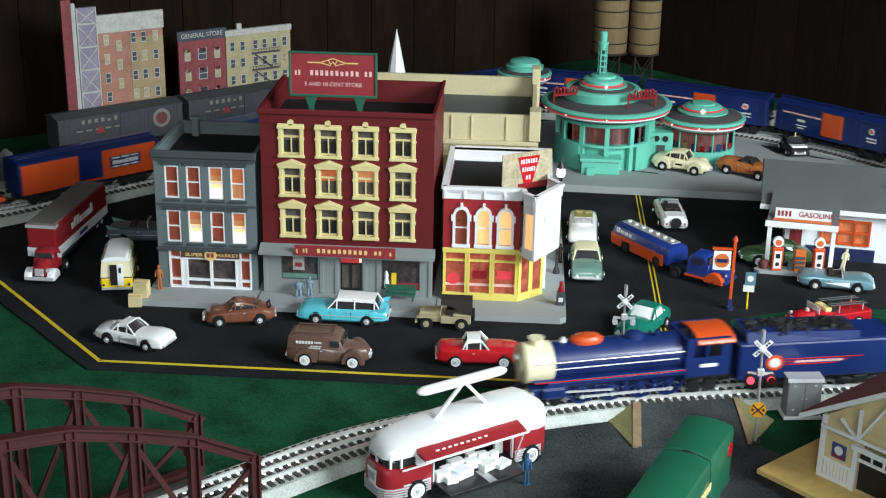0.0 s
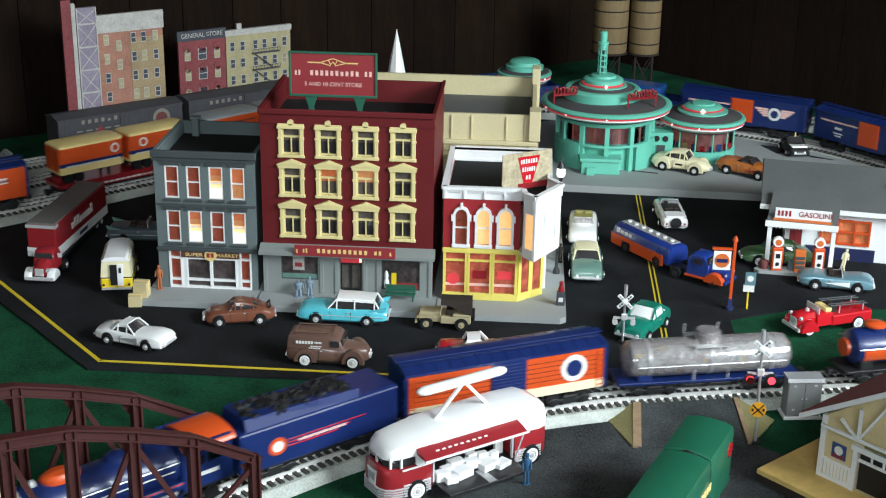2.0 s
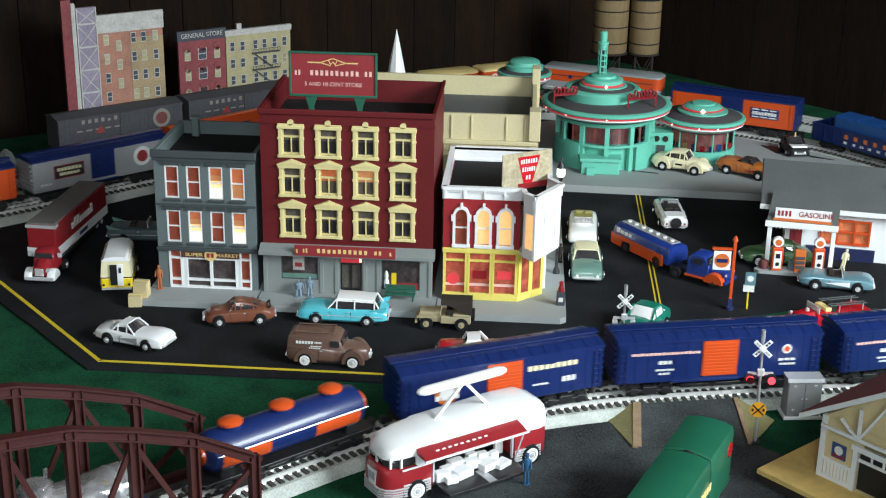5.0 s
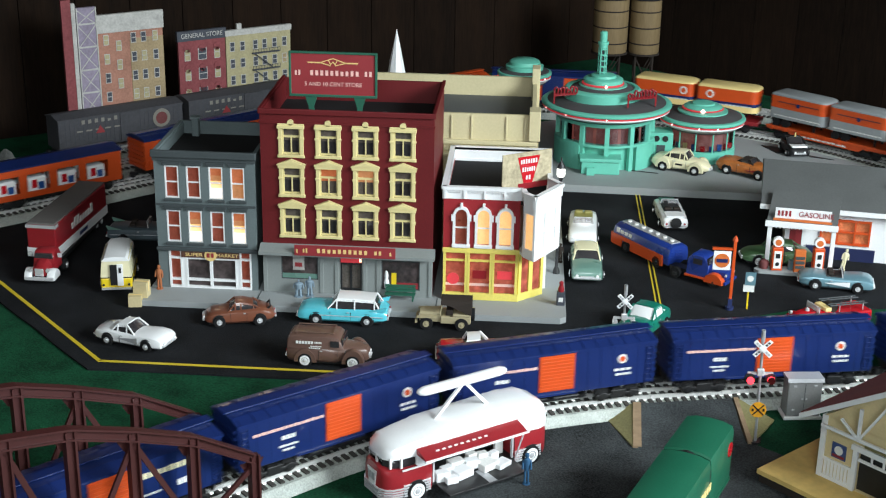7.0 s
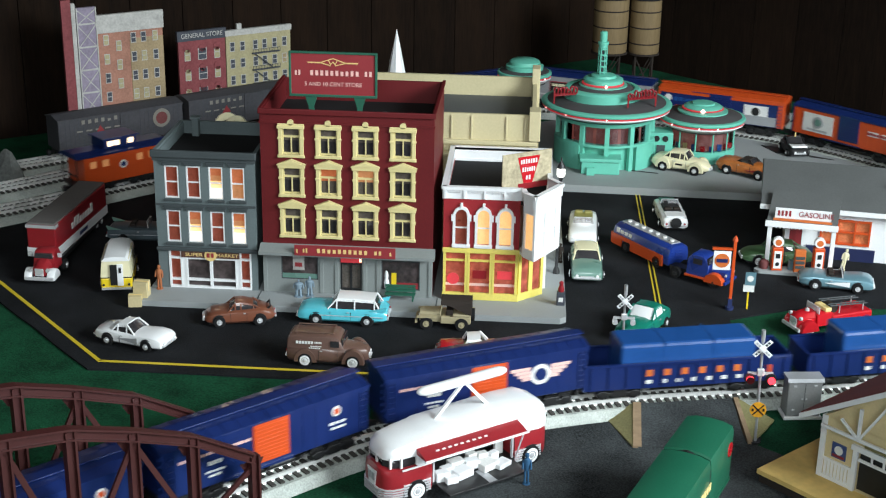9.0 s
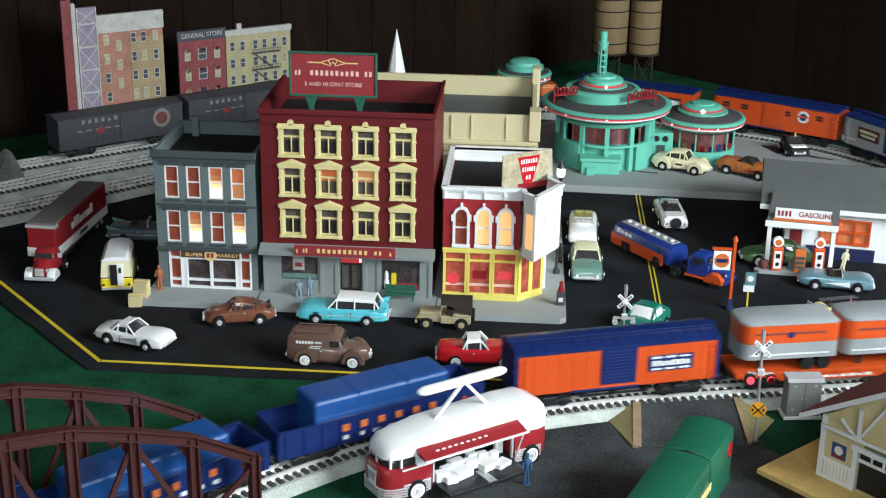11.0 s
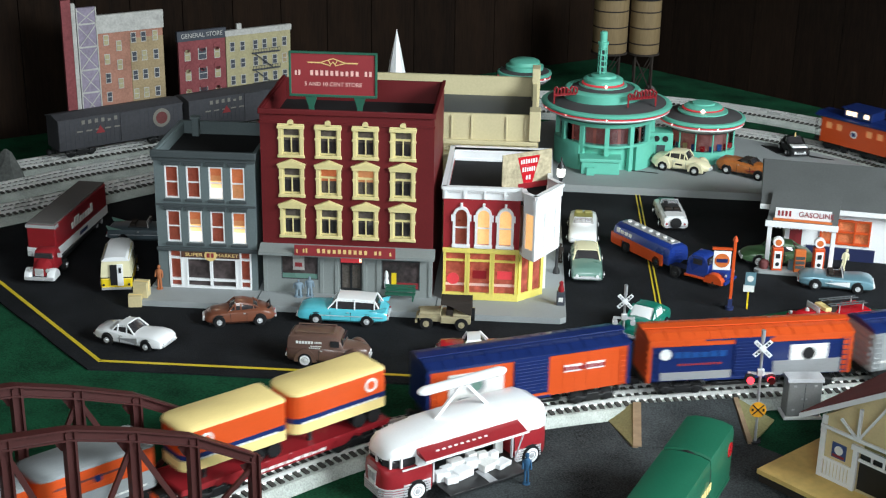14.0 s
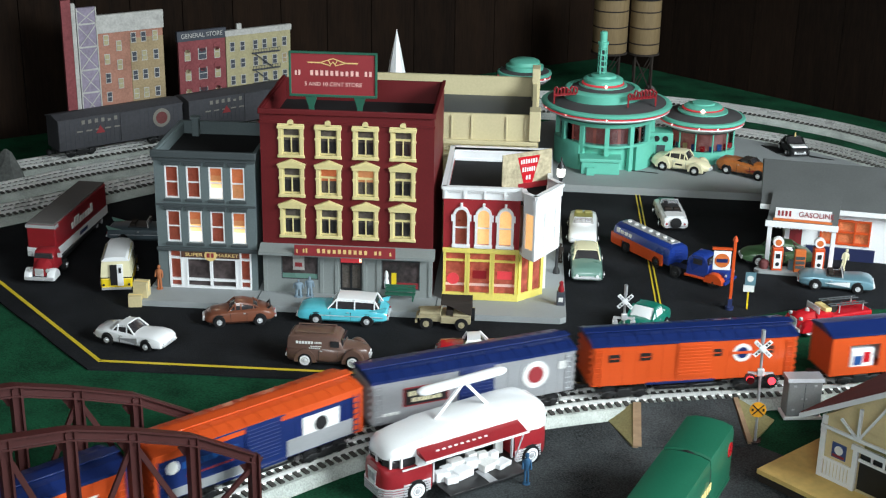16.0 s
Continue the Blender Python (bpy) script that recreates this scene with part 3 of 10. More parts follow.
# dark red four-storey store
store = thing("department_store", pose(0, 0, 0), "dark red four-storey store with cream window surrounds", "building", "town stores")
COLS, ROWS = (-0.0725, -0.0222, 0.0282, 0.0786), ((0.2075, 0.250), (0.1515, 0.195), (0.093, 0.1375))
holes = [(x - 0.0125, x + 0.0125, a + 0.002, b - 0.001) for x in COLS for a, b in ROWS]
part("front_wall", wall(Shape(), -0.1145, 0.1205, 0.078, 0.272, 0.045, 0.049, holes), RED_WALL, store)
shell(store, -0.1145, 0.1205, 0.045, 0.232, 0.010, 0.272, RED_WALL, 0.240, BLACK_ROOF)
co = Shape().box(-0.1165, 0.1225, 0.0415, 0.0455, 0.2665, 0.274, e=0.001).box(-0.1155, 0.1215, 0.0430, 0.0452, 0.2535, 0.2565)
for k in range(2):
    x = (-0.1165, 0.1185)[k]
    co.box(x, x + 0.004, 0.0455, 0.234, 0.270, 0.274)
part("cornice", co, RED_WALL, store)
for j, (a, b) in enumerate(ROWS):
    for i, x in enumerate(COLS):
        pm = (DARK_GLASS, PALE_GLASS)
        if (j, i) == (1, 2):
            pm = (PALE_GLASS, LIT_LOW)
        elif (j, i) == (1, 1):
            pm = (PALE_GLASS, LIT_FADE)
        w = sash(store, x, a + 0.0035, b - 0.002, 0.025, 0.0465, CREAM, pm, 0.002, cross=False)
        bars = Shape().box(x - 0.0007, x + 0.0007, 0.0455, 0.0485, a + 0.004, a + 0.027).box(x - 0.0115, x + 0.0115, 0.0452, 0.0485, a + 0.0268, a + 0.0292)
        part("mullion", bars, CREAM, w)
        su = Shape()
        for s in (-1, 1):
            su.box(x + s * 0.0145 - 0.0026, x + s * 0.0145 + 0.0026, 0.0425, 0.0452, a, b, e=0.0006)
            su.box(x + s * 0.0150 - 0.0032, x + s * 0.0150 + 0.0032, 0.0415, 0.0452, a + 0.0245, a + 0.0275, e=0.0005)
            su.box(x + s * 0.0150 - 0.0034, x + s * 0.0150 + 0.0034, 0.0415, 0.0452, a - 0.001, a + 0.003, e=0.0005)
        su.box(x - 0.0175, x + 0.0175, 0.0410, 0.0452, a - 0.0005, a + 0.0035, e=0.0006)
        su.box(x - 0.0185, x + 0.0185, 0.0405, 0.0452, b - 0.003, b + 0.0015, e=0.0006)
        if j == 0:
            su.box(x - 0.0178, x + 0.0178, 0.0418, 0.0452, b + 0.0012, b + 0.004, e=0.0006)
            su.cyl((x, 0.0418, b + 0.0055), 0.0042, 0.003, "y", 14)
        else:
            su.loft([[(x - 0.0195, q, b + 0.0012), (x + 0.0195, q, b + 0.0012), (x + 0.0195, q, b + 0.0026), (x, q, b + 0.0100), (x - 0.0195, q, b + 0.0026)] for q in (0.0400, 0.0452)])
            su.loft([[(x - 0.0150, q, b + 0.0030), (x + 0.0150, q, b + 0.0030), (x, q, b + 0.0082)] for q in (0.0392, 0.0401)])
        part("surround", su, CREAM, w, "moulded cream window surround")
part("shop_front", wall(Shape(), -0.1145, 0.1205, 0.010, 0.073, 0.045, 0.049, [(-0.090, -0.0385, 0.030, 0.068), (-0.008, 0.0225, 0.0102, 0.068), (0.050, 0.103, 0.020, 0.063)]), GREY_SHOP, store)
for x in (-0.1125, -0.0335, -0.0125, 0.027, 0.0455, 0.1175):
    part("pilaster", Shape().box(x - 0.0028, x + 0.0028, 0.0435, 0.0452, 0.010, 0.072, e=0.0006), GREY_SHOP, store)
part("ledge", Shape().loft([[(x, 0.045, 0.0705), (x, 0.0275, 0.0705), (x, 0.0275, 0.0745), (x, 0.045, 0.0825)] for x in (-0.118, 0.124)]), GREY_SHOP, store, "grey sloping ledge over the shop front")
sg = part("shop_sign", Shape().box(-0.068, 0.071, 0.0255, 0.0272, 0.0725, 0.0880, e=0.0005), SIGN_RED, store, "red sign board with gold lettering bars")
ob = Shape()
ink_bars(ob, -0.057, -0.049, 0.0255, 0.0775, 0.0062, 2, 1)
ink_bars(ob, -0.038, 0.034, 0.0255, 0.0775, 0.0062, 10, 2)
ink_bars(ob, 0.041, 0.053, 0.0255, 0.0775, 0.0062, 2, 3)
ink_bars(ob, -0.066, -0.0625, 0.0255, 0.077, 0.0055, 1, 3)
ink_bars(ob, 0.062, 0.0665, 0.0255, 0.077, 0.0055, 1, 3)
part("lettering", ob, GOLD, sg)
for a, b, c, d in ((-0.090, -0.0385, 0.030, 0.068), (0.050, 0.103, 0.020, 0.063)):
    w = part("display_window", Shape().box(a, b, 0.0476, 0.0482, c, d), WINDOW_ART, store, "shop window with a crowded display")
    fr = Shape().box(a, b, 0.0455, 0.047, d - 0.0016, d).box(a, b, 0.0455, 0.047, c, c + 0.0012).box(a, a + 0.0012, 0.0455, 0.047, c + 0.0012, d - 0.0016).box(b - 0.0012, b, 0.0455, 0.047, c + 0.0012, d - 0.0016)
    part("frame", fr, GREY_DARK, w)
    if a < 0:
        part("poster", Shape().box(-0.074, -0.058, 0.0470, 0.0475, 0.043, 0.064), CARD_EDGE, w)
        part("poster_picture", Shape().box(-0.071, -0.061, 0.0465, 0.0470, 0.048, 0.054), SIGN_RED, w)
        part("display_base", Shape().box(a + 0.001, b - 0.001, 0.0466, 0.0475, 0.0312, 0.038), SAGE_CAR, w)
    else:
        part("poster", Shape().box(0.0635, 0.0705, 0.0470, 0.0475, 0.026, 0.044), YELLOW, w)
        part("mannequin", Shape().lathe([(0.003, 0), (0.004, 0.008), (0.0025, 0.014), (0.003, 0.018), (0.002, 0.024), (0, 0.026)], (0.0565, 0.0474, 0.0215), 8, None), WHITE, w)
        part("display_base", Shape().box(0.071, 0.101, 0.0466, 0.0475, 0.0215, 0.030), SIGN_RED, w)
dr = part("door", wall(Shape(), -0.0075, 0.022, 0.0105, 0.056, 0.0490, 0.0505, [(-0.0055, 0.0055, 0.018, 0.053), (0.0085, 0.0200, 0.018, 0.053)]), BLACK, store, "dark double door lit from inside")
part("pane", Shape().box(-0.006, 0.0205, 0.0506, 0.0512, 0.017, 0.054), PALE_GLASS, dr)
tr = part("transom", Shape().box(-0.0075, 0.022, 0.0490, 0.0500, 0.056, 0.0679), NEON, store, "red lit panel over the door")
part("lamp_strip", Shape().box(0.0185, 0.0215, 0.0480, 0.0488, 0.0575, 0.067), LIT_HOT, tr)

roof_sign = thing("roof_billboard", pose(0, 0, 0), "red roof billboard with dark green frame and legs", "billboard")
part("panel", Shape().box(-0.0755, 0.0375, 0.0745, 0.0770, 0.2875, 0.343), SIGN_RED, roof_sign)
fr = Shape()
for a, b, c, d in ((-0.0785, 0.0405, 0.284, 0.2875), (-0.0785, 0.0405, 0.343, 0.3455), (-0.0785, -0.0755, 0.2875, 0.343), (0.0375, 0.0405, 0.2875, 0.343)):
    fr.box(a, b, 0.0730, 0.0785, c, d, e=0.0006)
part("frame", fr, BENCH_GREEN, roof_sign)
lt = Shape()
ink_bars(lt, -0.0715, -0.062, 0.0744, 0.3135, 0.0070, 2, 1)
ink_bars(lt, -0.051, 0.017, 0.0744, 0.3135, 0.0070, 10, 5)
ink_bars(lt, 0.0225, 0.0345, 0.0744, 0.3135, 0.0070, 2, 2)
part("lettering", lt, PINK_INK, roof_sign)
em = Shape()
for s in (-1, 1):
    em.bar((-0.019, 0.0741, 0.337), (-0.019 + s * 0.017, 0.0741, 0.331), 0.0006, 0.0012)
    em.bar((-0.019 + s * 0.017, 0.0741, 0.331), (-0.019 + s * 0.003, 0.0741, 0.327), 0.0006, 0.0010)
    em.box(-0.019 + s * 0.0255 - 0.0085, -0.019 + s * 0.0255 + 0.0085, 0.0739, 0.0744, 0.3302, 0.3318)
    em.bar((-0.019 - s * 0.006, 0.0741, 0.3345), (-0.019 - s * 0.003, 0.0741, 0.3285), 0.0006, 0.0011)
    em.bar((-0.019 - s * 0.003, 0.0741, 0.3285), (-0.019, 0.0741, 0.3325), 0.0006, 0.0011)
part("emblem", em, GOLD, roof_sign)
letters(roof_sign, "5 AND 10 CENT STORE", 0.0075, PINK_INK, pose(-0.019, 0.0743, 0.3015))
for x in (-0.049, 0.017):
    lg = Shape().loft([[(x - 0.008, y, 0.284), (x + 0.008, y, 0.284), (x + 0.0035, y, 0.270), (x - 0.0035, y, 0.270)] for y in (0.074, 0.0775)])
    lg.box(x - 0.0035, x + 0.0035, 0.074, 0.0775, 0.2402, 0.2702)
    lg.bar((x, 0.078, 0.282), (x, 0.105, 0.2405), 0.003, 0.003)
    part("leg", lg, BENCH_GREEN, roof_sign)
pipe = solid("roof_vent", Shape().lathe([(0.003, 0.24), (0.003, 0.247), (0.0045, 0.248), (0.0045, 0.251), (0, 0.252)], (0.045, 0.13, 0), 12), GREY_DARK, "small dark vent on the store roof", "vent")

# blue-grey three-storey market
mk = thing("market_building", pose(0, 0, 0), "blue-grey three-storey market with white windows", "building", "town stores")
MC, MR = (-0.2385, -0.2085, -0.1775, -0.1475), ((0.142, 0.189), (0.078, 0.125))
part("front_wall", wall(Shape(), -0.2625, -0.1235, 0.068, 0.205, 0.045, 0.049, [(x - 0.0098, x + 0.0098, a, b) for x in MC for a, b in MR]), GREY_WALL, mk)
part("shop_wall", wall(Shape(), -0.2625, -0.1235, 0.010, 0.068, 0.045, 0.049, [(-0.2475, -0.1320, 0.0102, 0.066)]), GREY_WALL, mk)
shell(mk, -0.2625, -0.1235, 0.045, 0.205, 0.010, 0.205, GREY_WALL, 0.190, BLACK_ROOF)
part("cornice", Shape().box(-0.2655, -0.1205, 0.0395, 0.0455, 0.201, 0.211, e=0.0012).box(-0.2640, -0.1220, 0.0425, 0.0455, 0.196, 0.201), GREY_DARK, mk, "dark slate cornice")
cap = Shape()
for x in (-0.2645, -0.1265):
    cap.box(x, x + 0.005, 0.0455, 0.206, 0.205, 0.209)
cap.box(-0.2595, -0.1265, 0.201, 0.206, 0.205, 0.209)
part("parapet_cap", cap, GREY_WALL, mk)
part("string_course", Shape().box(-0.2628, -0.1232, 0.0438, 0.0452, 0.1315, 0.1345), GREY_DARK, mk)
part("shop_cornice", Shape().box(-0.2635, -0.1225, 0.0405, 0.0452, 0.066, 0.0715, e=0.001), GREY_DARK, mk)
part("chimney", Shape().box(-0.243, -0.233, 0.185, 0.196, 0.19, 0.216, e=0.001).box(-0.2445, -0.2315, 0.1835, 0.1975, 0.216, 0.219), GREY_WALL, mk)
# panes that emit; LIT_HOT ones get the painted glow strips of sash()
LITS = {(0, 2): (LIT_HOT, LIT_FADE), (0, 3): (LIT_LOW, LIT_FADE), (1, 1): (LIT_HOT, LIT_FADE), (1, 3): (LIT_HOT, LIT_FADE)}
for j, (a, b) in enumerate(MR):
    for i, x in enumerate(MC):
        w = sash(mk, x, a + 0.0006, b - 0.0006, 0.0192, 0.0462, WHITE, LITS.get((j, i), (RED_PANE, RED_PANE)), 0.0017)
        part("lintel", Shape().box(x - 0.0125, x + 0.0125, 0.0420, 0.0452, b + 0.001, b + 0.0062, e=0.0006).box(x - 0.0135, x + 0.0135, 0.0412, 0.0452, b + 0.0050, b + 0.0066), GREY_DARK, w)
        part("sill", Shape().box(x - 0.0120, x + 0.0120, 0.0420, 0.0452, a - 0.0038, a - 0.0006, e=0.0005), GREY_DARK, w)
sf = Shape().box(-0.2475, -0.1320, 0.0450, 0.0485, 0.0102, 0.0135)
for x in (-0.2466, -0.2305, -0.2232, -0.1882, -0.1535, -0.1475, -0.1330):
    part("mullion", Shape().box(x - 0.0012 - (0.0012 if x in (-0.1882,) else 0), x + 0.0012, 0.0440, 0.0485, 0.0135, 0.0660), WHITE, mk)
for x0, x1 in ((-0.2454, -0.2317), (-0.2220, -0.1906), (-0.1870, -0.1547), (-0.1463, -0.1342)):
    part("transom", Shape().box(x0, x1, 0.0445, 0.0485, 0.0215, 0.0245), WHITE, mk)
    part("transom", Shape().box(x0, x1, 0.0445, 0.0485, 0.0535, 0.0562), WHITE, mk)
part("door_frame", Shape().box(-0.2293, -0.2244, 0.0445, 0.0485, 0.0135, 0.0562).box(-0.1523, -0.1487, 0.0445, 0.0485, 0.0135, 0.0562), WHITE, mk)
part("shop_front", sf, WHITE, mk, "white timber shop front")
for x0, x1, mm in ((-0.2454, -0.2317, RED_PANE), (-0.2220, -0.1906, WINDOW_ART), (-0.1870, -0.1547, WINDOW_ART), (-0.1463, -0.1342, RED_PANE)):
    part("shop_pane", Shape().box(x0, x1, 0.0487, 0.0493, 0.0135, 0.0655), mm, mk)
band = part("sign_band", Shape().box(-0.2300, -0.1480, 0.0425, 0.0444, 0.0565, 0.0655, e=0.0005), mat("sign_brown", (0.10, 0.045, 0.03), 0.5), mk, "brown sign band with gold words")
part("roundel", Shape().cyl((-0.1885, 0.0415, 0.061), 0.0085, 0.001, "y", 28), GOLD, band)
part("roundel_mark", Shape().box(-0.1935, -0.1895, 0.0410, 0.0415, 0.058, 0.0645).box(-0.1875, -0.1838, 0.0410, 0.0415, 0.058, 0.0645), SIGN_RED, band)
letters(band, "SUPER", 0.0068, GOLD, pose(-0.2118, 0.0423, 0.0610), wide=1.3)
letters(band, "MARKET", 0.0068, GOLD, pose(-0.1652, 0.0423, 0.0610), wide=1.2)

# red corner store with white bay
cs = thing("corner_store", pose(0, 0, 0), "red corner store with white bay, arched windows and yellow shop front", "building", "town stores")
AW = (0.1590, 0.1893, 0.2190)
part("front_wall", wall(Shape(), 0.1345, 0.2385, 0.085, 0.157, 0.045, 0.049, [(x - 0.0085, x + 0.0085, 0.092, 0.143) for x in AW]), mat("crimson_wall", (0.30, 0.016, 0.022), 0.5), cs, "crimson upper wall")
CR = bpy.data.materials["crimson_wall"]
part("side_wall", Shape().box(0.1345, 0.1385, 0.049, 0.238, 0.010, 0.157), CR, cs)
part("side_wall", Shape().box(0.273, 0.277, 0.098, 0.238, 0.010, 0.157), WHITE, cs)
part("back_wall", Shape().box(0.1385, 0.273, 0.234, 0.238, 0.010, 0.157), WHITE, cs)
part("roof", Shape().prism([(0.1385, 0.049), (0.24, 0.049), (0.258, 0.016), (0.289, 0.075), (0.273, 0.10), (0.273, 0.234), (0.1385, 0.234)], 0.150, 0.1535), BLACK_ROOF, cs)
pp = Shape()
OUT = [(0.1335, 0.044), (0.241, 0.044), (0.2435, 0.028), (0.259, 0.0105), (0.2945, 0.0745), (0.2785, 0.098), (0.2785, 0.240), (0.1335, 0.240)]
cx, cy = 0.21, 0.14
for (x0, y0), (x1, y1) in zip(OUT, OUT[1:] + OUT[:1]):
    d = Vector((x1 - x0, y1 - y0)).normalized()
    n = Vector((-d.y, d.x))
    pp = Shape()
    for off, z0, z1 in ((0.0, 0.157, 0.1735), (-0.0025, 0.1700, 0.1745)):
        q = [Vector((x0, y0)) + n * off - d * 0.0008, Vector((x1, y1)) + n * off + d * 0.0008, Vector((x1, y1)) + n * 0.0045 + d * 0.0008, Vector((x0, y0)) + n * 0.0045 - d * 0.0008]
        pp.prism([tuple(p) for p in q], z0, z1)
    part("parapet", pp, WHITE, cs, "white panelled parapet")
den = Shape()
for k in range(26):
    x = 0.137 + k * 0.004
    den.box(x, x + 0.002, 0.0420, 0.0440, 0.1665, 0.1695)
for x in (0.1365, 0.163, 0.190, 0.217, 0.2385):
    den.box(x - 0.0016, x + 0.0016, 0.0415, 0.0442, 0.158, 0.1700, e=0.0004)
part("brackets", den, WHITE, cs)
for i, x in enumerate(AW):
    sh = Shape()
    arc = [(x + 0.0115 * math.cos(radians(a)), 0.133 + 0.0135 * math.sin(radians(a))) for a in range(0, 181, 15)]
    inn = [(x + 0.0080 * math.cos(radians(a)), 0.133 + 0.0095 * math.sin(radians(a))) for a in range(180, -1, -15)]
    for k in range(12):
        sh.loft([[(p[0], y, p[1]) for p in (arc[k], arc[k + 1], inn[11 - k], inn[12 - k])] for y in (0.0415, 0.0455)])
    for s in (-1, 1):
        sh.box(x + s * 0.0098 - 0.0018, x + s * 0.0098 + 0.0018, 0.0420, 0.0455, 0.092, 0.133)
        sh.box(x + s * 0.0108 - 0.0028, x + s * 0.0108 + 0.0028, 0.0412, 0.0455, 0.126, 0.1345)
    sh.box(x - 0.0125, x + 0.0125, 0.0405, 0.0455, 0.0875, 0.092, e=0.0006).box(x - 0.0018, x + 0.0018, 0.0405, 0.0455, 0.1450, 0.1515, e=0.0005)
    w = part("arched_window", sh, WHITE, cs, "white arched window frame")
    part("sash_bar", Shape().box(x - 0.008, x + 0.008, 0.0452, 0.0472, 0.1145, 0.1163), WHITE, w)
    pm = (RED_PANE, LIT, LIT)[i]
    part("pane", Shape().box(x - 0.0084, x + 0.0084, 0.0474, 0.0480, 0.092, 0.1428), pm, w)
bay = Shape()
faces = [((0.2425, 0.045), (0.2435, 0.029)), ((0.2435, 0.029), (0.2590, 0.0118)), ((0.2590, 0.0118), (0.2935, 0.0745)), ((0.2935, 0.0745), (0.277, 0.098))]
for k, (a, b) in enumerate(faces):
    a, b = Vector(a), Vector(b)
    ln, ang = (b - a).length, math.degrees(math.atan2(b.y - a.y, b.x - a.x))
    hl = [] if ln < 0.02 else [(0.003, ln - 0.003, 0.096, 0.146)] if ln < 0.03 else [(0.012, 0.028, 0.094, 0.117), (0.012, 0.028, 0.121, 0.144), (0.042, 0.058, 0.094, 0.117), (0.042, 0.058, 0.121, 0.144)]
    wb = part("bay_wall", wall(Shape(), 0, ln, 0.083, 0.158, 0.0, 0.003, hl), WHITE, cs, m=pose(a.x, a.y, 0, 0, 0, ang))
    for h in hl:
        part("pane", Shape().box(h[0], h[1], 0.0022, 0.0028, h[2], h[3]), LIT if ln < 0.03 else PALE, wb)
part("bay_floor", Shape().prism([(0.2385, 0.047), (0.2450, 0.030), (0.2590, 0.014), (0.2925, 0.0745), (0.276, 0.097), (0.24, 0.06)], 0.081, 0.0845), WHITE, cs)
BUTTER = mat("butter_yellow", (0.74, 0.62, 0.14), 0.45)
part("fascia", Shape().box(0.1340, 0.2395, 0.0420, 0.0455, 0.0795, 0.0865, e=0.0008), BUTTER, cs)
part("transom", Shape().box(0.1350, 0.2385, 0.0440, 0.0470, 0.0668, 0.0695), BUTTER, cs)
sf = Shape().box(0.1340, 0.2395, 0.0432, 0.0475, 0.0102, 0.0205, e=0.0006)
for x in (0.1370, 0.1670, 0.1700, 0.2010, 0.2040, 0.2360):
    part("mullion", Shape().box(x - 0.0018, x + 0.0018, 0.0425, 0.0475, 0.0205, 0.0795), BUTTER, cs)
part("stall_riser", sf, BUTTER, cs, "butter-yellow timber shop front")
BY = bpy.data.materials["butter_yellow"]
for x0, x1 in ((0.1388, 0.1652), (0.1718, 0.1992), (0.2058, 0.2342)):
    pn = part("shop_pane", Shape().box(x0, x1, 0.0476, 0.0482, 0.0205, 0.0795), WINDOW_ART_LIT, cs, "red lit shop window")
    part("display", Shape().box(x0 + 0.004, x1 - 0.004, 0.0470, 0.0475, 0.041, 0.053) if x0 > 0.17 else Shape().cyl(((x0 + x1) / 2 - 0.003, 0.0468, 0.040), 0.0085, 0.0006, "y", 20), NEON if x0 < 0.17 or x0 > 0.2 else DEEP_RED, pn)
    part("display_shelf", Shape().box(x0, x1, 0.0472, 0.0475, 0.030, 0.034), PINK_INK, pn)
a, b = Vector((0.2395, 0.045)), Vector((0.2730, 0.076))
ln, ang = (b - a).length, math.degrees(math.atan2(b.y - a.y, b.x - a.x))
ent = part("corner_entrance", wall(Shape(), 0, ln, 0.0102, 0.0830, 0.0, 0.003, [(0.005, 0.019, 0.0205, 0.076), (0.026, 0.041, 0.0205, 0.076)]), BY, cs, m=pose(a.x, a.y, 0, 0, 0, ang))
part("pane", Shape().box(0.0045, 0.0415, 0.0025, 0.0031, 0.0205, 0.076), WINDOW_ART_LIT, ent)
part("side_shop_wall", Shape().box(0.2700, 0.2728, 0.076, 0.098, 0.0102, 0.083), BY, cs)

bb = thing("rooftop_billboard", pose(0.212, 0.078, 0.1536, 0, 0, 33), "cream roof billboard with a red shield shape", "billboard")
part("panel", Shape().box(0.0, 0.080, 0, 0.002, 0.004, 0.056, e=0.0004), mat("billboard_cream", (0.42, 0.36, 0.24), 0.6, vary=0.45, fine=200, coarse=60), bb)
part("shield", Shape().loft([[(0.024, y, 0.0500), (0.060, y, 0.0500), (0.048, y, 0.010), (0.035, y, 0.010)] for y in (-0.0006, 0.0)]), RED_PAINT, bb)
ob = Shape()
ink_bars(ob, 0.028, 0.056, -0.0006, 0.040, 0.0065, 7, 1)
ink_bars(ob, 0.031, 0.053, -0.0006, 0.0285, 0.0065, 6, 2)
ink_bars(ob, 0.037, 0.046, -0.0006, 0.017, 0.0065, 2, 3)
part("lettering", ob, WHITE, bb)
part("foot_board", Shape().box(0.026, 0.080, -0.0008, 0.0, 0.004, 0.012), DEEP_RED, bb)
part("brace", Shape().bar((0.02, 0.002, 0.045), (0.02, 0.03, 0.0), 0.002, 0.002).bar((0.06, 0.002, 0.045), (0.06, 0.03, 0.0), 0.002, 0.002), WHITE, bb)

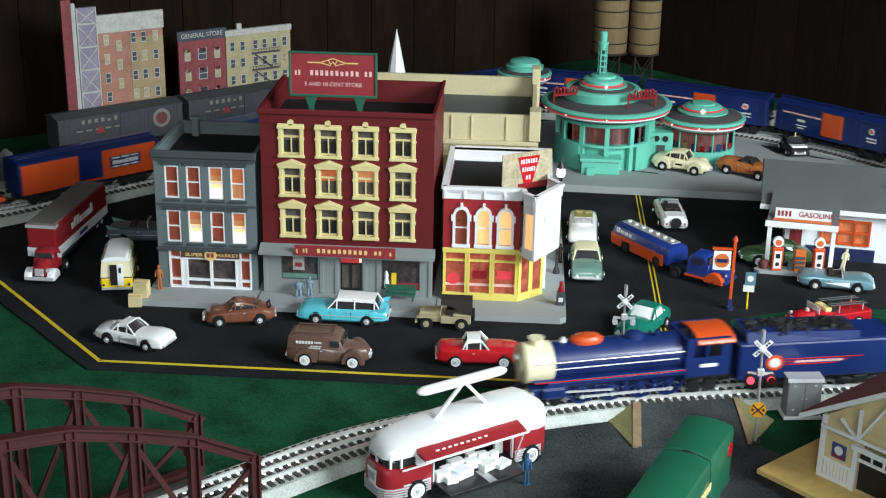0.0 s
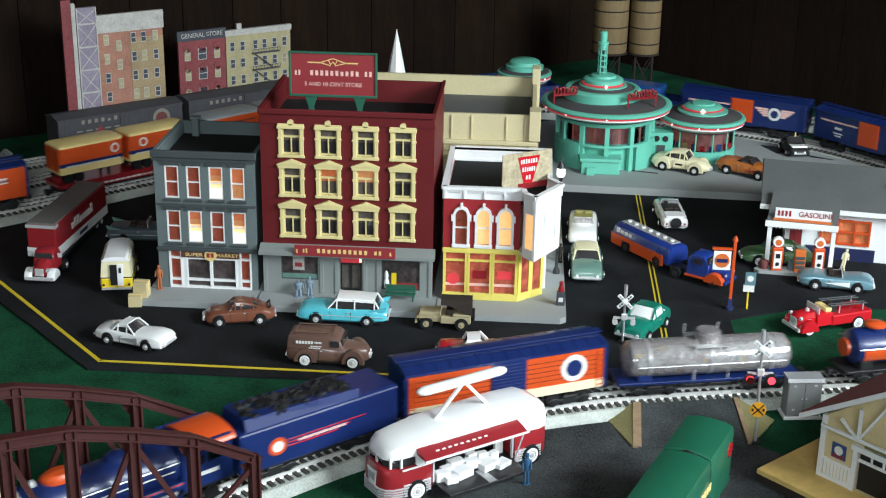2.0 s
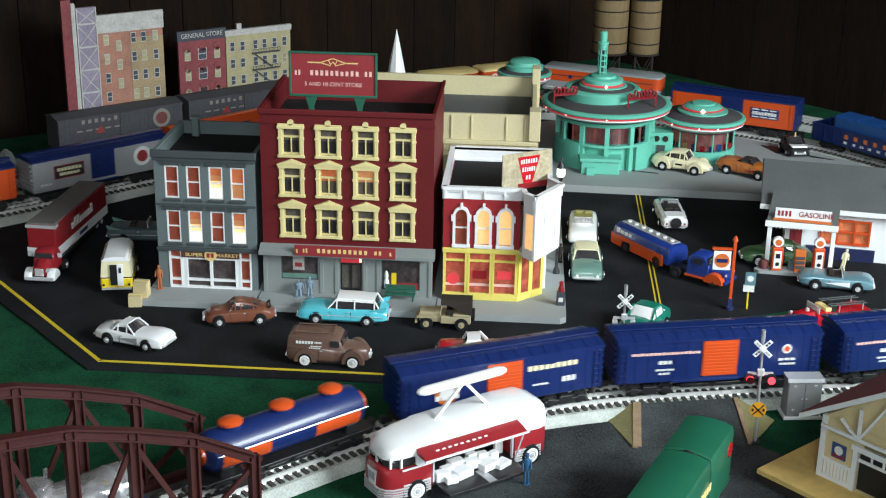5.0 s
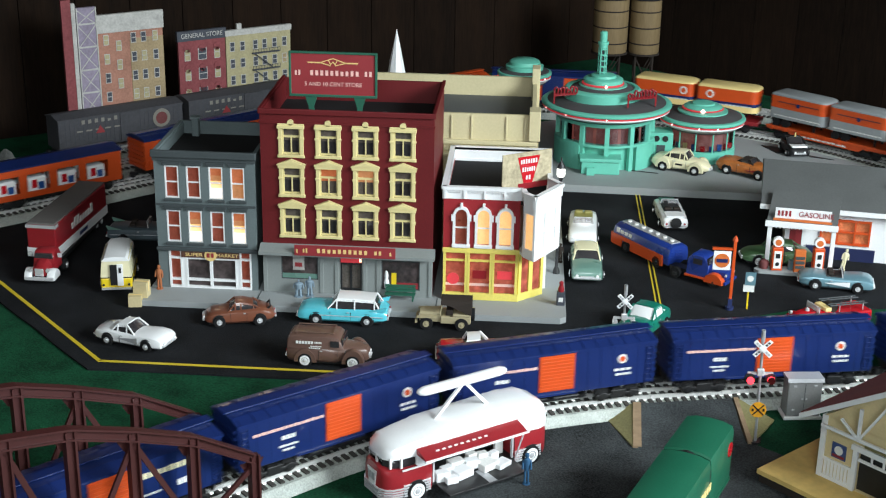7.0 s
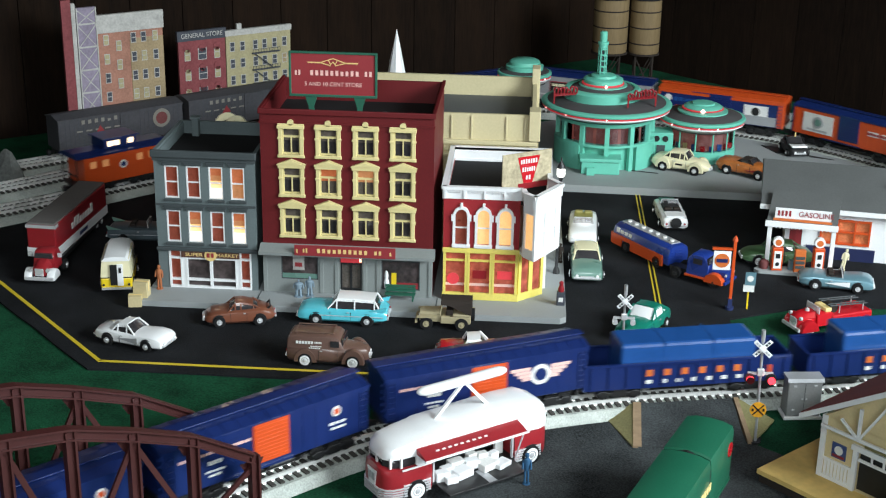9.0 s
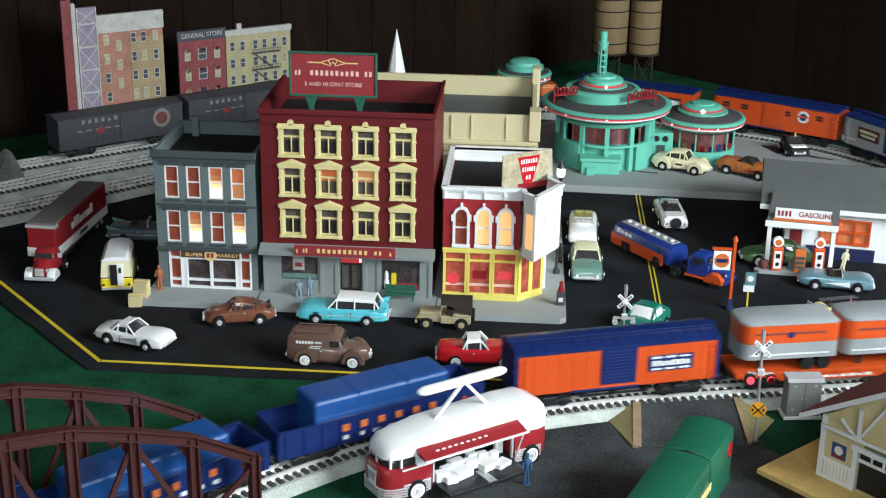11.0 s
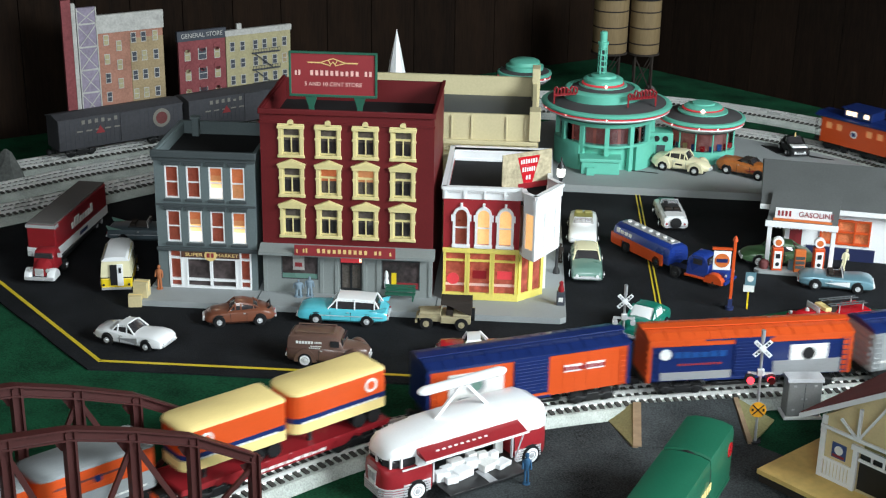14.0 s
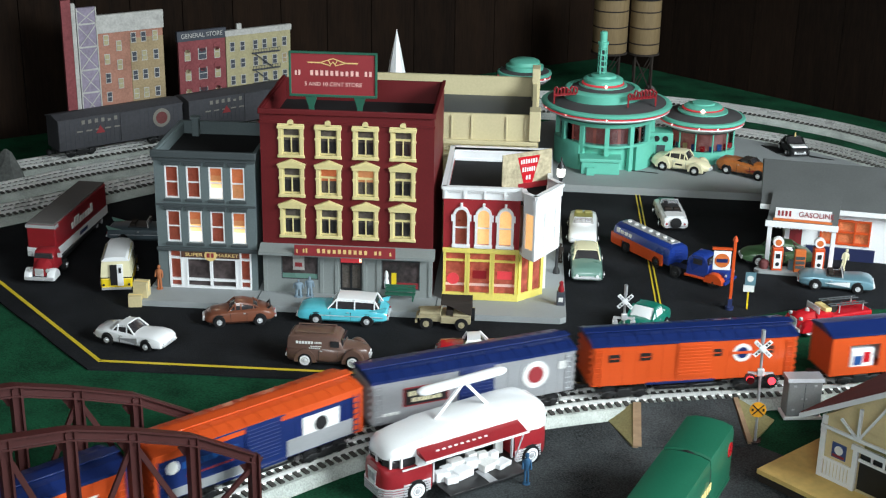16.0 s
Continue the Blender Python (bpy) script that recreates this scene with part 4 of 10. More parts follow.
# cream hall behind
hall = thing("cream_hall", pose(0, 0, 0), "cream plaster hall with panelled parapet behind the stores", "building", "town stores")
part("front_wall", Shape().box(-0.05, 0.2555, 0.270, 0.275, 0.010, 0.216), CREAM_WALL, hall)
shell(hall, -0.05, 0.2555, 0.270, 0.50, 0.010, 0.216, CREAM_WALL, 0.188, ROOF_GREY, t=0.006)
part("back_parapet", Shape().box(-0.05, 0.2505, 0.494, 0.50, 0.216, 0.220), CREAM_WALL, hall)
for x in (0.100, 0.130, 0.160, 0.212, 0.240):
    part("panel_rib", Shape().box(x - 0.0012, x + 0.0012, 0.2675, 0.270, 0.1775, 0.213, e=0.0004), CREAM_WALL, hall)
part("cornice", Shape().box(-0.05, 0.2585, 0.2635, 0.270, 0.170, 0.1765, e=0.001).box(-0.05, 0.2575, 0.2655, 0.270, 0.150, 0.155, e=0.001), CREAM_WALL, hall)
dt = Shape()
for k in range(40):
    x = 0.09 + k * 0.0042
    dt.box(x, x + 0.0024, 0.2645, 0.270, 0.1605, 0.166)
tagged(part("dentils", dt, CREAM_WALL, hall), kind="stuff")
part("corner_pier", Shape().box(0.2475, 0.2605, 0.2640, 0.290, 0.010, 0.1695), CREAM_WALL, hall)
part("pier_cap", Shape().box(0.2455, 0.2625, 0.262, 0.292, 0.178, 0.2235, e=0.001), CREAM_WALL, hall)
part("corner_pier", Shape().box(0.2475, 0.2605, 0.470, 0.502, 0.010, 0.240, e=0.001), CREAM_WALL, hall)
part("door_arch", Shape().cyl((0.118, 0.2675, 0.088), 0.010, 0.0025, "y", 20), SHINGLE, hall)

st = thing("church_steeple", pose(0.014, 0.60, 0), "white eight-sided church steeple", "steeple")
part("tower", Shape().box(-0.018, 0.018, -0.018, 0.018, 0.0, 0.185), WHITE, st)
part("spire", Shape().lathe([(0.0185, 0.185), (0.0145, 0.200), (0.0135, 0.206), (0.0085, 0.232), (0.0, 0.273)], (0, 0, 0), 8), WHITE, st)

# ---- diner with saucer roofs ----
DINER_GLASS = glass("diner_glass", see=0.92, rough=0.04)
plat = thing("diner_platform", pose(0, 0, 0), "grey plastic ground slab under the diner", "platform", kind="structure")
part("slab", Shape().prism([(0.303, 0.573), (0.655, 0.560), (0.95, 0.53), (0.912, 0.682), (0.832, 0.786), (0.746, 0.862), (0.652, 0.915), (0.562, 0.949), (0.445, 0.985), (0.33, 1.02), (0.20, 0.94), (0.262, 0.72)], 0.0, 0.0145), CONCRETE, plat)

diner = thing("saucer_diner", pose(0.384, 0.742, 0.0145), "mint green diner with saucer roofs and red neon rims", "diner")


def saucer(name, x, y, z, r, bulbs):
    """A saucer roof: grey dish, mint rim, neon line and a few bulbs."""
    s = part(name, Shape().lathe([(r * 0.80, z - 0.016), (r * 0.97, z - 0.004), (r * 0.985, z + 0.001), (r * 0.90, z + 0.007), (r * 0.45, z + 0.0135), (0.001, z + 0.015)], (x, y, 0), 56), DISC_GREY, diner, smooth=True)
    part("rim", Shape().lathe([(r * 0.93, z - 0.0005), (r, z + 0.0005), (r * 1.005, z + 0.003), (r * 0.985, z + 0.0052), (r * 0.93, z + 0.0062)], (x, y, 0), 56), MINT, s, smooth=True)
    part("under_rim", Shape().lathe([(r * 0.85, z - 0.0125), (r * 0.975, z - 0.0062), (r * 0.975, z - 0.0036), (r * 0.85, z - 0.006)], (x, y, 0), 56), WHITE, s, smooth=True)
    part("neon_line", Shape().lathe([(r * 0.95, z - 0.0036), (r * 0.985, z - 0.0034), (r * 0.990, z - 0.0010), (r * 0.95, z - 0.0007)], (x, y, 0), 56), NEON, s, "red neon line")
    for a in bulbs:
        q = (x + r * 0.985 * math.cos(radians(a)), y + r * 0.985 * math.sin(radians(a)), z - 0.002)
        part("bulb", Shape().lathe([(0.0004, -0.0016), (0.0017, 0), (0.0004, 0.0016)], q, 8), NEON_HOT, s)
    return s


saucer("main_roof", 0, 0, 0.1045, 0.118, (-92, -160, -130))
saucer("side_roof", 0.180, 0.043, 0.072, 0.079, (-75, -140, -100))
saucer("back_roof", -0.152, 0.135, 0.122, 0.052, (-70, -40))
part("back_drum", Shape().cyl((-0.152, 0.135, 0.0), 0.030, 0.112, "z", 28), MINT, diner, smooth=True)
part("back_cap", Shape().lathe([(0.036, 0.131), (0.036, 0.139), (0.030, 0.141), (0.029, 0.147), (0.024, 0.150), (0, 0.152)], (-0.152, 0.135, 0), 32), MINT, diner, smooth=True)
SX = -0.0115
part("upper_tier", Shape().lathe([(0.070, 0.112), (0.070, 0.130), (0.066, 0.134), (0.058, 0.1345), (0.056, 0.132), (0.001, 0.140)], (SX * 0.7, 0.004, 0), 48), MINT, diner, smooth=True)
part("tier_deck", Shape().lathe([(0.056, 0.1325), (0.050, 0.1365), (0.001, 0.142)], (SX * 0.7, 0.004, 0), 40), DISC_GREY, diner, smooth=True)
part("tier_neon", Shape().lathe([(0.037, 0.139), (0.0385, 0.141), (0.037, 0.143)], (SX * 0.7, 0.004, 0), 36), NEON, diner)
part("tier_skirt", Shape().lathe([(0.044, 0.136), (0.044, 0.139), (0.036, 0.1395)], (SX * 0.7, 0.004, 0), 36), MINT, diner, smooth=True)
part("top_cap", Shape().lathe([(0.036, 0.1425), (0.036, 0.149), (0.032, 0.1515), (0.024, 0.152), (0.022, 0.156), (0.001, 0.159)], (SX * 0.7, 0.004, 0), 36), MINT, diner, smooth=True)
part("tier_bulb", Shape().lathe([(0.0005, -0.003), (0.0032, 0), (0.0005, 0.003)], (-0.004, -0.0345, 0.142), 8), NEON_HOT, diner)
spire = Shape()
for k in range(6):
    a = 2 * math.pi * k / 6
    spire.rod((SX + 0.0072 * math.cos(a), 0.004 + 0.0072 * math.sin(a), 0.155), (SX + 0.0072 * math.cos(a), 0.004 + 0.0072 * math.sin(a), 0.205), 0.0013)
for k in range(5):
    spire.lathe([(0.0083, 0), (0.0083, 0.0022), (0.005, 0.0022)], (SX, 0.004, 0.160 + k * 0.0105), 16)
spire.lathe([(0.0080, 0.205), (0.0080, 0.211), (0.0098, 0.2115), (0.0098, 0.216), (0.0068, 0.2165), (0.0068, 0.233), (0.005, 0.235), (0, 0.2355)], (SX, 0.004, 0), 20)
part("spire", spire, MINT, diner, "mint lattice spire", smooth=True)
part("spire_core", Shape().cyl((SX, 0.004, 0.155), 0.005, 0.05, "z", 12), GREY_DARK, diner)
part("side_cap", Shape().lathe([(0.046, 0.0845), (0.046, 0.087), (0.034, 0.089), (0.036, 0.094), (0.030, 0.0975), (0.022, 0.0985), (0.020, 0.101), (0, 0.102)], (0.180, 0.043, 0), 36), MINT, diner, smooth=True)
part("side_cap_neon", Shape().lathe([(0.036, 0.0895), (0.0385, 0.091), (0.036, 0.0925)], (0.180, 0.043, 0), 32), NEON, diner)
part("side_cap_bulb", Shape().lathe([(0.0005, -0.004), (0.0055, 0), (0.0005, 0.004)], (0.176, 0.008, 0.092), 10), NEON_HOT, diner)
# walls of the round rooms
# the core's faint red emission stands in for lighting inside the rooms
part("main_core", Shape().cyl((0, 0, 0.0), 0.076, 0.092, "z", 40), mat("diner_inside", (0.17, 0.085, 0.075), 0.6, vary=0.9, fine=90, coarse=40, emit=(1.0, 0.25, 0.2), power=0.10), diner, smooth=True)
INSIDE = bpy.data.materials["diner_inside"]
part("plinth", Shape().cyl((0, 0, 0.0), 0.0775, 0.046, "z", 40), MINT, diner, smooth=True)
part("sill_ring", Shape().lathe([(0.076, 0.044), (0.091, 0.044), (0.091, 0.048), (0.076, 0.048)], (0, 0, 0), 48), MINT, diner, smooth=True)
part("head_band", Shape().lathe([(0.080, 0.080), (0.088, 0.080), (0.094, 0.092), (0.080, 0.092)], (0, 0, 0), 40), MINT, diner, smooth=True)
for k in range(12):
    a = math.radians(-90 + 30 * k)
    q = (0.086 * math.cos(a), 0.086 * math.sin(a))
    part("pier", Shape().box(-0.004, 0.004, -0.004, 0.004, 0.0, 0.081, Matrix.Translation((q[0], q[1], 0)) @ pose(0, 0, 0, 0, 0, math.degrees(a))), MINT, diner)
for a0, h0, h1 in ((-180, 0, 0.045), (-152, 0, 0.045), (-54, 0, 0.045), (-26, 0, 0.045)):
    sh = Shape()
    sh.loft([[(r * math.cos(radians(a0 + q)), r * math.sin(radians(a0 + q)), z) for r, z in ((0.083, h0), (0.092, h0), (0.092, h1), (0.083, h1))] for q in range(0, 31, 5)])
    part("dwarf_wall", sh, MINT, diner)
for a0 in (-150, -120, -90, -60, -30):
    sh = Shape().loft([[(r * math.cos(radians(q)), r * math.sin(radians(q)), z) for r, z in ((0.0840, 0.048), (0.0848, 0.048), (0.0848, 0.080), (0.0840, 0.080))] for q in (a0 - 13, a0 - 5, a0 + 5, a0 + 13)])
    part("glazing", sh, DINER_GLASS, diner)
part("counter_block", Shape().box(-0.044, 0.024, -0.106, -0.072, 0.0, 0.024, e=0.002).box(-0.047, 0.027, -0.110, -0.070, 0.024, 0.030, e=0.001), MINT, diner, "mint counter block")
part("block_step", Shape().box(-0.034, -0.020, -0.112, -0.107, 0.0, 0.014), MINT, diner)
part("side_core", Shape().cyl((0.180, 0.043, 0.0), 0.052, 0.064, "z", 36), INSIDE, diner, smooth=True)
part("side_base", Shape().lathe([(0.054, 0.0), (0.064, 0.0), (0.064, 0.020), (0.060, 0.022), (0.054, 0.022)], (0.180, 0.043, 0), 40), MINT, diner, smooth=True)
part("side_glass", Shape().lathe([(0.0595, 0.022), (0.0600, 0.022), (0.0600, 0.062), (0.0595, 0.062)], (0.180, 0.043, 0), 40), DINER_GLASS, diner, smooth=True)
for k in range(12):
    a = math.radians(15 + 30 * k)
    part("mullion", Shape().rod((0.180 + 0.0605 * math.cos(a), 0.043 + 0.0605 * math.sin(a), 0.021), (0.180 + 0.0605 * math.cos(a), 0.043 + 0.0605 * math.sin(a), 0.064), 0.0015), MINT, diner)
rng = random.Random(3)
for k in range(9):
    a = math.radians(-160 + 17 * k)
    c = (0.180 + 0.0555 * math.cos(a), 0.043 + 0.0555 * math.sin(a))
    part("counter_item", Shape().box(c[0] - 0.004, c[0] + 0.004, c[1] - 0.002, c[1] + 0.002, 0.0225, 0.030 + rng.uniform(0, 0.008)), rng.choice([STRAW, RED_PAINT, PALE, BLUE]), diner)
part("link_wall", Shape().box(0.080, 0.124, -0.012, 0.03, 0.0, 0.055, e=0.001), MINT, diner)
for x in (0.094, 0.110):
    part("porthole", Shape().cyl((x, -0.0135, 0.044), 0.0055, 0.002, "y", 18), BLACK, diner)
part("grey_door", Shape().box(0.095, 0.110, -0.0145, -0.012, 0.0, 0.032), GREY_DARK, diner)
for x0, x1, y0, y1, n in ((-0.096, -0.056, -0.062, -0.044, 7), (0.034, 0.084, -0.074, -0.050, 9)):
    sg = part("neon_sign", Shape().bar((x0, y0, 0.130), (x1, y1, 0.130), 0.0018, 0.0018).bar((x0, y0, 0.116), (x0, y0, 0.138), 0.0028, 0.0028).bar((x1, y1, 0.114), (x1, y1, 0.134), 0.0028, 0.0028), DEEP_RED, diner, "red sign of plain letter shapes")
    for k in range(n):
        u = (k + 0.5) / n
        c = (x0 + (x1 - x0) * u, y0 + (y1 - y0) * u)
        h = 0.014 * rng.uniform(0.5, 1.1)
        ring = [(c[0] + 0.0034 * math.cos(radians(a)), c[1], 0.1315 + h / 2 + h / 2 * math.sin(radians(a))) for a in range(0, 360, 45)]
        loop_shape = Shape()
        for p, q in zip(ring, ring[1:] + ring[:1]):
            loop_shape.rod(p, q, 0.0018, 5)
        part("letter_shape", loop_shape, DEEP_RED, sg)
ant = solid("diner_cable", Shape().rod((0.424, 0.668, 0.0155), (0.478, 0.655, 0.0155), 0.0008), BLACK, "thin black wire lying on the grey slab", "wire")

# ---- filling station ----
gs = thing("filling_station", pose(0.6135, 0.305, 0, 0, 0, -9), "white filling station with grey roof and orange window frames", "filling station")
part("front_wall", wall(Shape(), 0.03, 0.40, 0.0, 0.082, 0.0, 0.004, [(0.0814, 0.1554, 0.026, 0.066), (0.037, 0.0555, 0.018, 0.060)]), WHITE, gs)
part("side_wall", Shape().box(0.03, 0.034, 0.004, 0.20, 0, 0.08), WHITE, gs)
part("side_wall", Shape().box(0.396, 0.40, 0.004, 0.20, 0, 0.08), WHITE, gs)
part("back_wall", Shape().box(0.034, 0.396, 0.196, 0.20, 0, 0.08), WHITE, gs)
part("navy_base", Shape().box(0.068, 0.178, -0.0035, -0.0002, 0.0, 0.021), mat("navy_tile", (0.018, 0.024, 0.075), 0.35), gs)
part("roof", Shape().add([(-0.010, -0.012, 0.084), (0.42, -0.012, 0.084), (0.42, 0.11, 0.120), (-0.010, 0.11, 0.120), (0.42, 0.215, 0.09), (-0.010, 0.215, 0.09),
                          (-0.010, -0.012, 0.079), (0.42, -0.012, 0.079), (0.42, 0.215, 0.079), (-0.010, 0.215, 0.079)],
                         [(0, 1, 2, 3), (3, 2, 4, 5), (6, 9, 8, 7), (0, 6, 7, 1), (5, 4, 8, 9), (0, 3, 5, 9, 6), (1, 7, 8, 4, 2)]), ROOF_GREY, gs, "broad plain grey roof")
part("eave", Shape().box(-0.011, 0.42, -0.0145, -0.0122, 0.077, 0.0842), WHITE, gs)
wf = Shape()
for x in (0.088, 0.1145, 0.1415, 0.165):
    wf.box(x, x + 0.003, -0.003, 0.003, 0.0262, 0.0658)
for z in (0.0262, 0.045, 0.0628):
    wf.box(0.091, 0.165, -0.0025, 0.0025, z, z + 0.003)
win_ob = part("window", wf, ORANGE, gs, "orange framed shop window")
part("pane", Shape().box(0.0885, 0.1675, 0.0032, 0.0038, 0.0265, 0.0655), mat("amber_pane", (0.45, 0.14, 0.06), 0.3, vary=0.5, coarse=60, emit=(1.0, 0.3, 0.1), power=0.15), win_ob)
part("door", Shape().box(0.040, 0.060, 0.001, 0.003, 0.018, 0.060).box(0.049, 0.051, 0.0, 0.001, 0.018, 0.06), SIGN_RED, gs)
cn = part("canopy", Shape().add([(0.0, -0.060, 0.074), (0.110, -0.060, 0.074), (0.118, 0.012, 0.100), (0.008, 0.012, 0.100), (0.0, -0.060, 0.068), (0.110, -0.060, 0.068), (0.118, 0.012, 0.092), (0.008, 0.012, 0.092)],
                                [(0, 1, 2, 3), (4, 7, 6, 5), (0, 4, 5, 1), (1, 5, 6, 2), (3, 2, 6, 7), (0, 3, 7, 4)]), ROOF_GREY, gs, "grey canopy roof over the pumps")
part("fascia", Shape().box(-0.002, 0.112, -0.0635, -0.0605, 0.066, 0.075, e=0.0006), WHITE, cn)
tm = Shape()
for k in range(18):
    tm.cyl((0.004 + k * 0.006, -0.0615, 0.0645), 0.0011, 0.002, "z", 6)
tagged(part("fascia_beads", tm, WHITE, cn), kind="stuff")
for x in (0.006, 0.106):
    part("post", Shape().box(x - 0.0035, x + 0.0035, -0.0605, -0.0535, 0.004, 0.068, e=0.0006), WHITE, gs)
sb = part("sign_board", Shape().box(0.012, 0.100, -0.055, -0.053, 0.0855, 0.1015, e=0.0005), WHITE, gs, "white roof sign with dark red words")
part("sign_kick", Shape().box(0.010, 0.102, -0.0575, -0.055, 0.077, 0.0855), ORANGE_DULL, sb)
bz = Shape()
ink_bars(bz, 0.0150, 0.0385, -0.0551, 0.0895, 0.0085, 4, 5)
part("lettering", bz, SIGN_RED, sb)
letters(sb, "GASOLINE", 0.0115, SIGN_RED, pose(0.0705, -0.0554, 0.0936), wide=1.02)
part("roof_vent", Shape().cyl((0.185, 0.05, 0.10), 0.0018, 0.016, "z", 8), GREY_DARK, gs)
for o in gs.children:
    if not o.name.startswith(("roof", "eave", "side_wall", "back_wall", "front_wall")):
        for q in (o, *o.children):
            q.data.transform(Matrix.Diagonal((0.925, 1, 1, 1)))
    if o.name.startswith("sign_board"):
        o.location.z = -0.0075
isl = solid("pump_island", Shape().prism([(0.588, 0.222), (0.594, 0.214), (0.665, 0.206), (0.715, 0.214), (0.718, 0.232), (0.66, 0.236), (0.596, 0.236)], 0.0015, 0.006), CONCRETE, "grey rounded kerb island under the pumps", "kerb island")


def pump(m):
    p = thing("fuel_pump", m, "orange and white fuel pump with round globe", "fuel pump", "fuel pumps")
    part("body", Shape().box(-0.008, 0.008, -0.006, 0.006, 0, 0.036, e=0.0012), ORANGE, p)
    part("face", Shape().box(-0.0055, 0.0055, -0.0068, -0.006, 0.004, 0.031), WHITE, p)
    part("dial", Shape().box(-0.003, 0.003, -0.0074, -0.0068, 0.020, 0.027), BLACK, p)
    part("badge", Shape().cyl((0, -0.0076, 0.011), 0.003, 0.0008, "y", 12), BLACK, p)
    gl = part("globe", Shape().cyl((0, -0.003, 0.044), 0.0078, 0.006, "y", 24), WHITE, p)
    part("globe_face", Shape().cyl((0, -0.0036, 0.0435), 0.0048, 0.0006, "y", 18), ORANGE_DULL, gl)
    hose = Shape()
    for k in range(8):
        a, b = radians(180 * k / 8), radians(180 * (k + 1) / 8)
        hose.rod((0.009 + 0.003 * math.sin(a), 0, 0.030 - 0.022 * k / 8), (0.009 + 0.003 * math.sin(b), 0, 0.030 - 0.022 * (k + 1) / 8), 0.0008)
    part("hose", hose, BLACK, p)
    return p


p0 = pump(pose(0.620, 0.222, 0.006, 0, 0, 3))
copy_thing(p0, pose(0.681, 0.224, 0.006, 0, 0, 3))
rk = thing("oil_rack", pose(0.653, 0.218, 0.006), "orange oil rack with small bottles", "display rack")
part("case", Shape().box(-0.008, 0.008, -0.004, 0.004, 0, 0.034, e=0.0008), ORANGE_DULL, rk)
for z in (0.006, 0.013, 0.020):
    part("shelf", Shape().box(-0.0065, 0.0065, -0.0062, -0.004, z, z + 0.0042), GREY_DARK, rk)
solid("oil_drum", Shape().cyl((0.643, 0.226, 0.006), 0.005, 0.014, "z", 16), TEAL_STEEL, "small blue oil drum on the pump island", "drum", smooth=True)
solid("flower_tub", Shape().lathe([(0.006, 0), (0.0075, 0.008), (0.006, 0.012), (0.0, 0.015)], (0.603, 0.226, 0.006), 14), SHINGLE, "red-brown tub on the pump island", "tub", smooth=True)
ps = thing("sign_post", pose(0.5335, 0.071, 0.0015), "orange post with a hanging round station sign", "sign post")
part("post", Shape().box(-0.0021, 0.0021, -0.0021, 0.0021, 0.004, 0.102, e=0.0005).lathe([(0.004, 0.101), (0.0025, 0.106), (0, 0.109)], (0, 0, 0), 10), ORANGE, ps)
part("foot", Shape().cyl((0, 0, 0), 0.006, 0.004, "z", 14).box(-0.003, 0.003, -0.003, 0.003, 0.004, 0.016), mat("navy_foot", (0.02, 0.03, 0.10), 0.4), ps)
part("arm", Shape().box(-0.030, -0.0028, -0.002, 0.002, 0.0875, 0.0905), ORANGE, ps)
pb = part("board", Shape().box(-0.028, -0.004, -0.0012, 0.0012, 0.058, 0.0855, e=0.0004), WHITE, ps)
part("roundel", Shape().cyl((-0.016, -0.0018, 0.072), 0.0102, 0.0006, "y", 28), ORANGE_DULL, pb)
part("brand_bar", Shape().box(-0.0235, -0.0085, -0.0024, -0.0018, 0.0695, 0.0745), NAVY, pb)
ss = thing("small_sign", pose(0.558, 0.074, 0.0015), "small pale blue sign board on a yellow stick", "sign")
part("stick", Shape().box(-0.001, 0.001, -0.001, 0.001, 0, 0.026), YELLOW, ss)
part("plate", Shape().box(-0.0075, 0.0075, -0.001, 0.0002, 0.026, 0.036), PALE, ss)
part("board", Shape().box(-0.006, 0.0085, -0.0016, -0.0002, 0.036, 0.055), TEAL_STEEL, ss)
part("emblem", Shape().cyl((0.001, -0.0022, 0.046), 0.0045, 0.0006, "y", 18), PALE, ss)


# ---- model vehicles ----
def wheel(parent, x, y, r, w=0.0085, white=False, hub=CHROME):
    s = 1 if y > 0 else -1
    o = part("wheel", Shape().lathe([(r * 0.45, -w / 2), (r * 0.93, -w / 2), (r, -w * 0.3), (r, w * 0.3), (r * 0.93, w / 2), (r * 0.45, w / 2)], (0, 0, 0), 22, pose(0, 0, 0, 90)), RUBBER, parent, smooth=True, m=pose(x, y, r))
    if white:
        part("whitewall", Shape().lathe([(r * 0.52, 0), (r * 0.74, 0), (r * 0.74, 0.0006), (r * 0.52, 0.0006)], (0, 0, 0), 22, pose(0, s * w / 2, 0, -90 * s)), WHITE, o)
    part("hubcap", Shape().lathe([(r * 0.50, -0.0005), (r * 0.48, 0.0008), (r * 0.28, 0.0004), (r * 0.22, 0.0014), (0.0, 0.0020)], (0, 0, 0), 18, pose(0, s * w / 2, 0, -90 * s)), hub, o, smooth=True)
    return o


def section(x, w, z0, z1, crown=0.0015, tuck=0.93, belly=0.62):
    """A body cross-section with rounded shoulders."""
    h = z1 - z0
    half = [(0.86 * w, z0), (w, z0 + 0.18 * h), (w, z0 + belly * h), (tuck * w, z0 + 0.9 * h), (tuck * w * 0.86, z1), (tuck * w * 0.4, z1 + crown)]
    return [(x, y, z) for y, z in half] + [(x, -y, z) for y, z in reversed(half)]


def cabin(x, w, z0, z1):
    half = [(w, z0), (w * 0.93, z0 + 0.55 * (z1 - z0)), (w * 0.86, z1 - 0.0015), (w * 0.70, z1)]
    return [(x, y, z) for y, z in half] + [(x, -y, z) for y, z in reversed(half)]


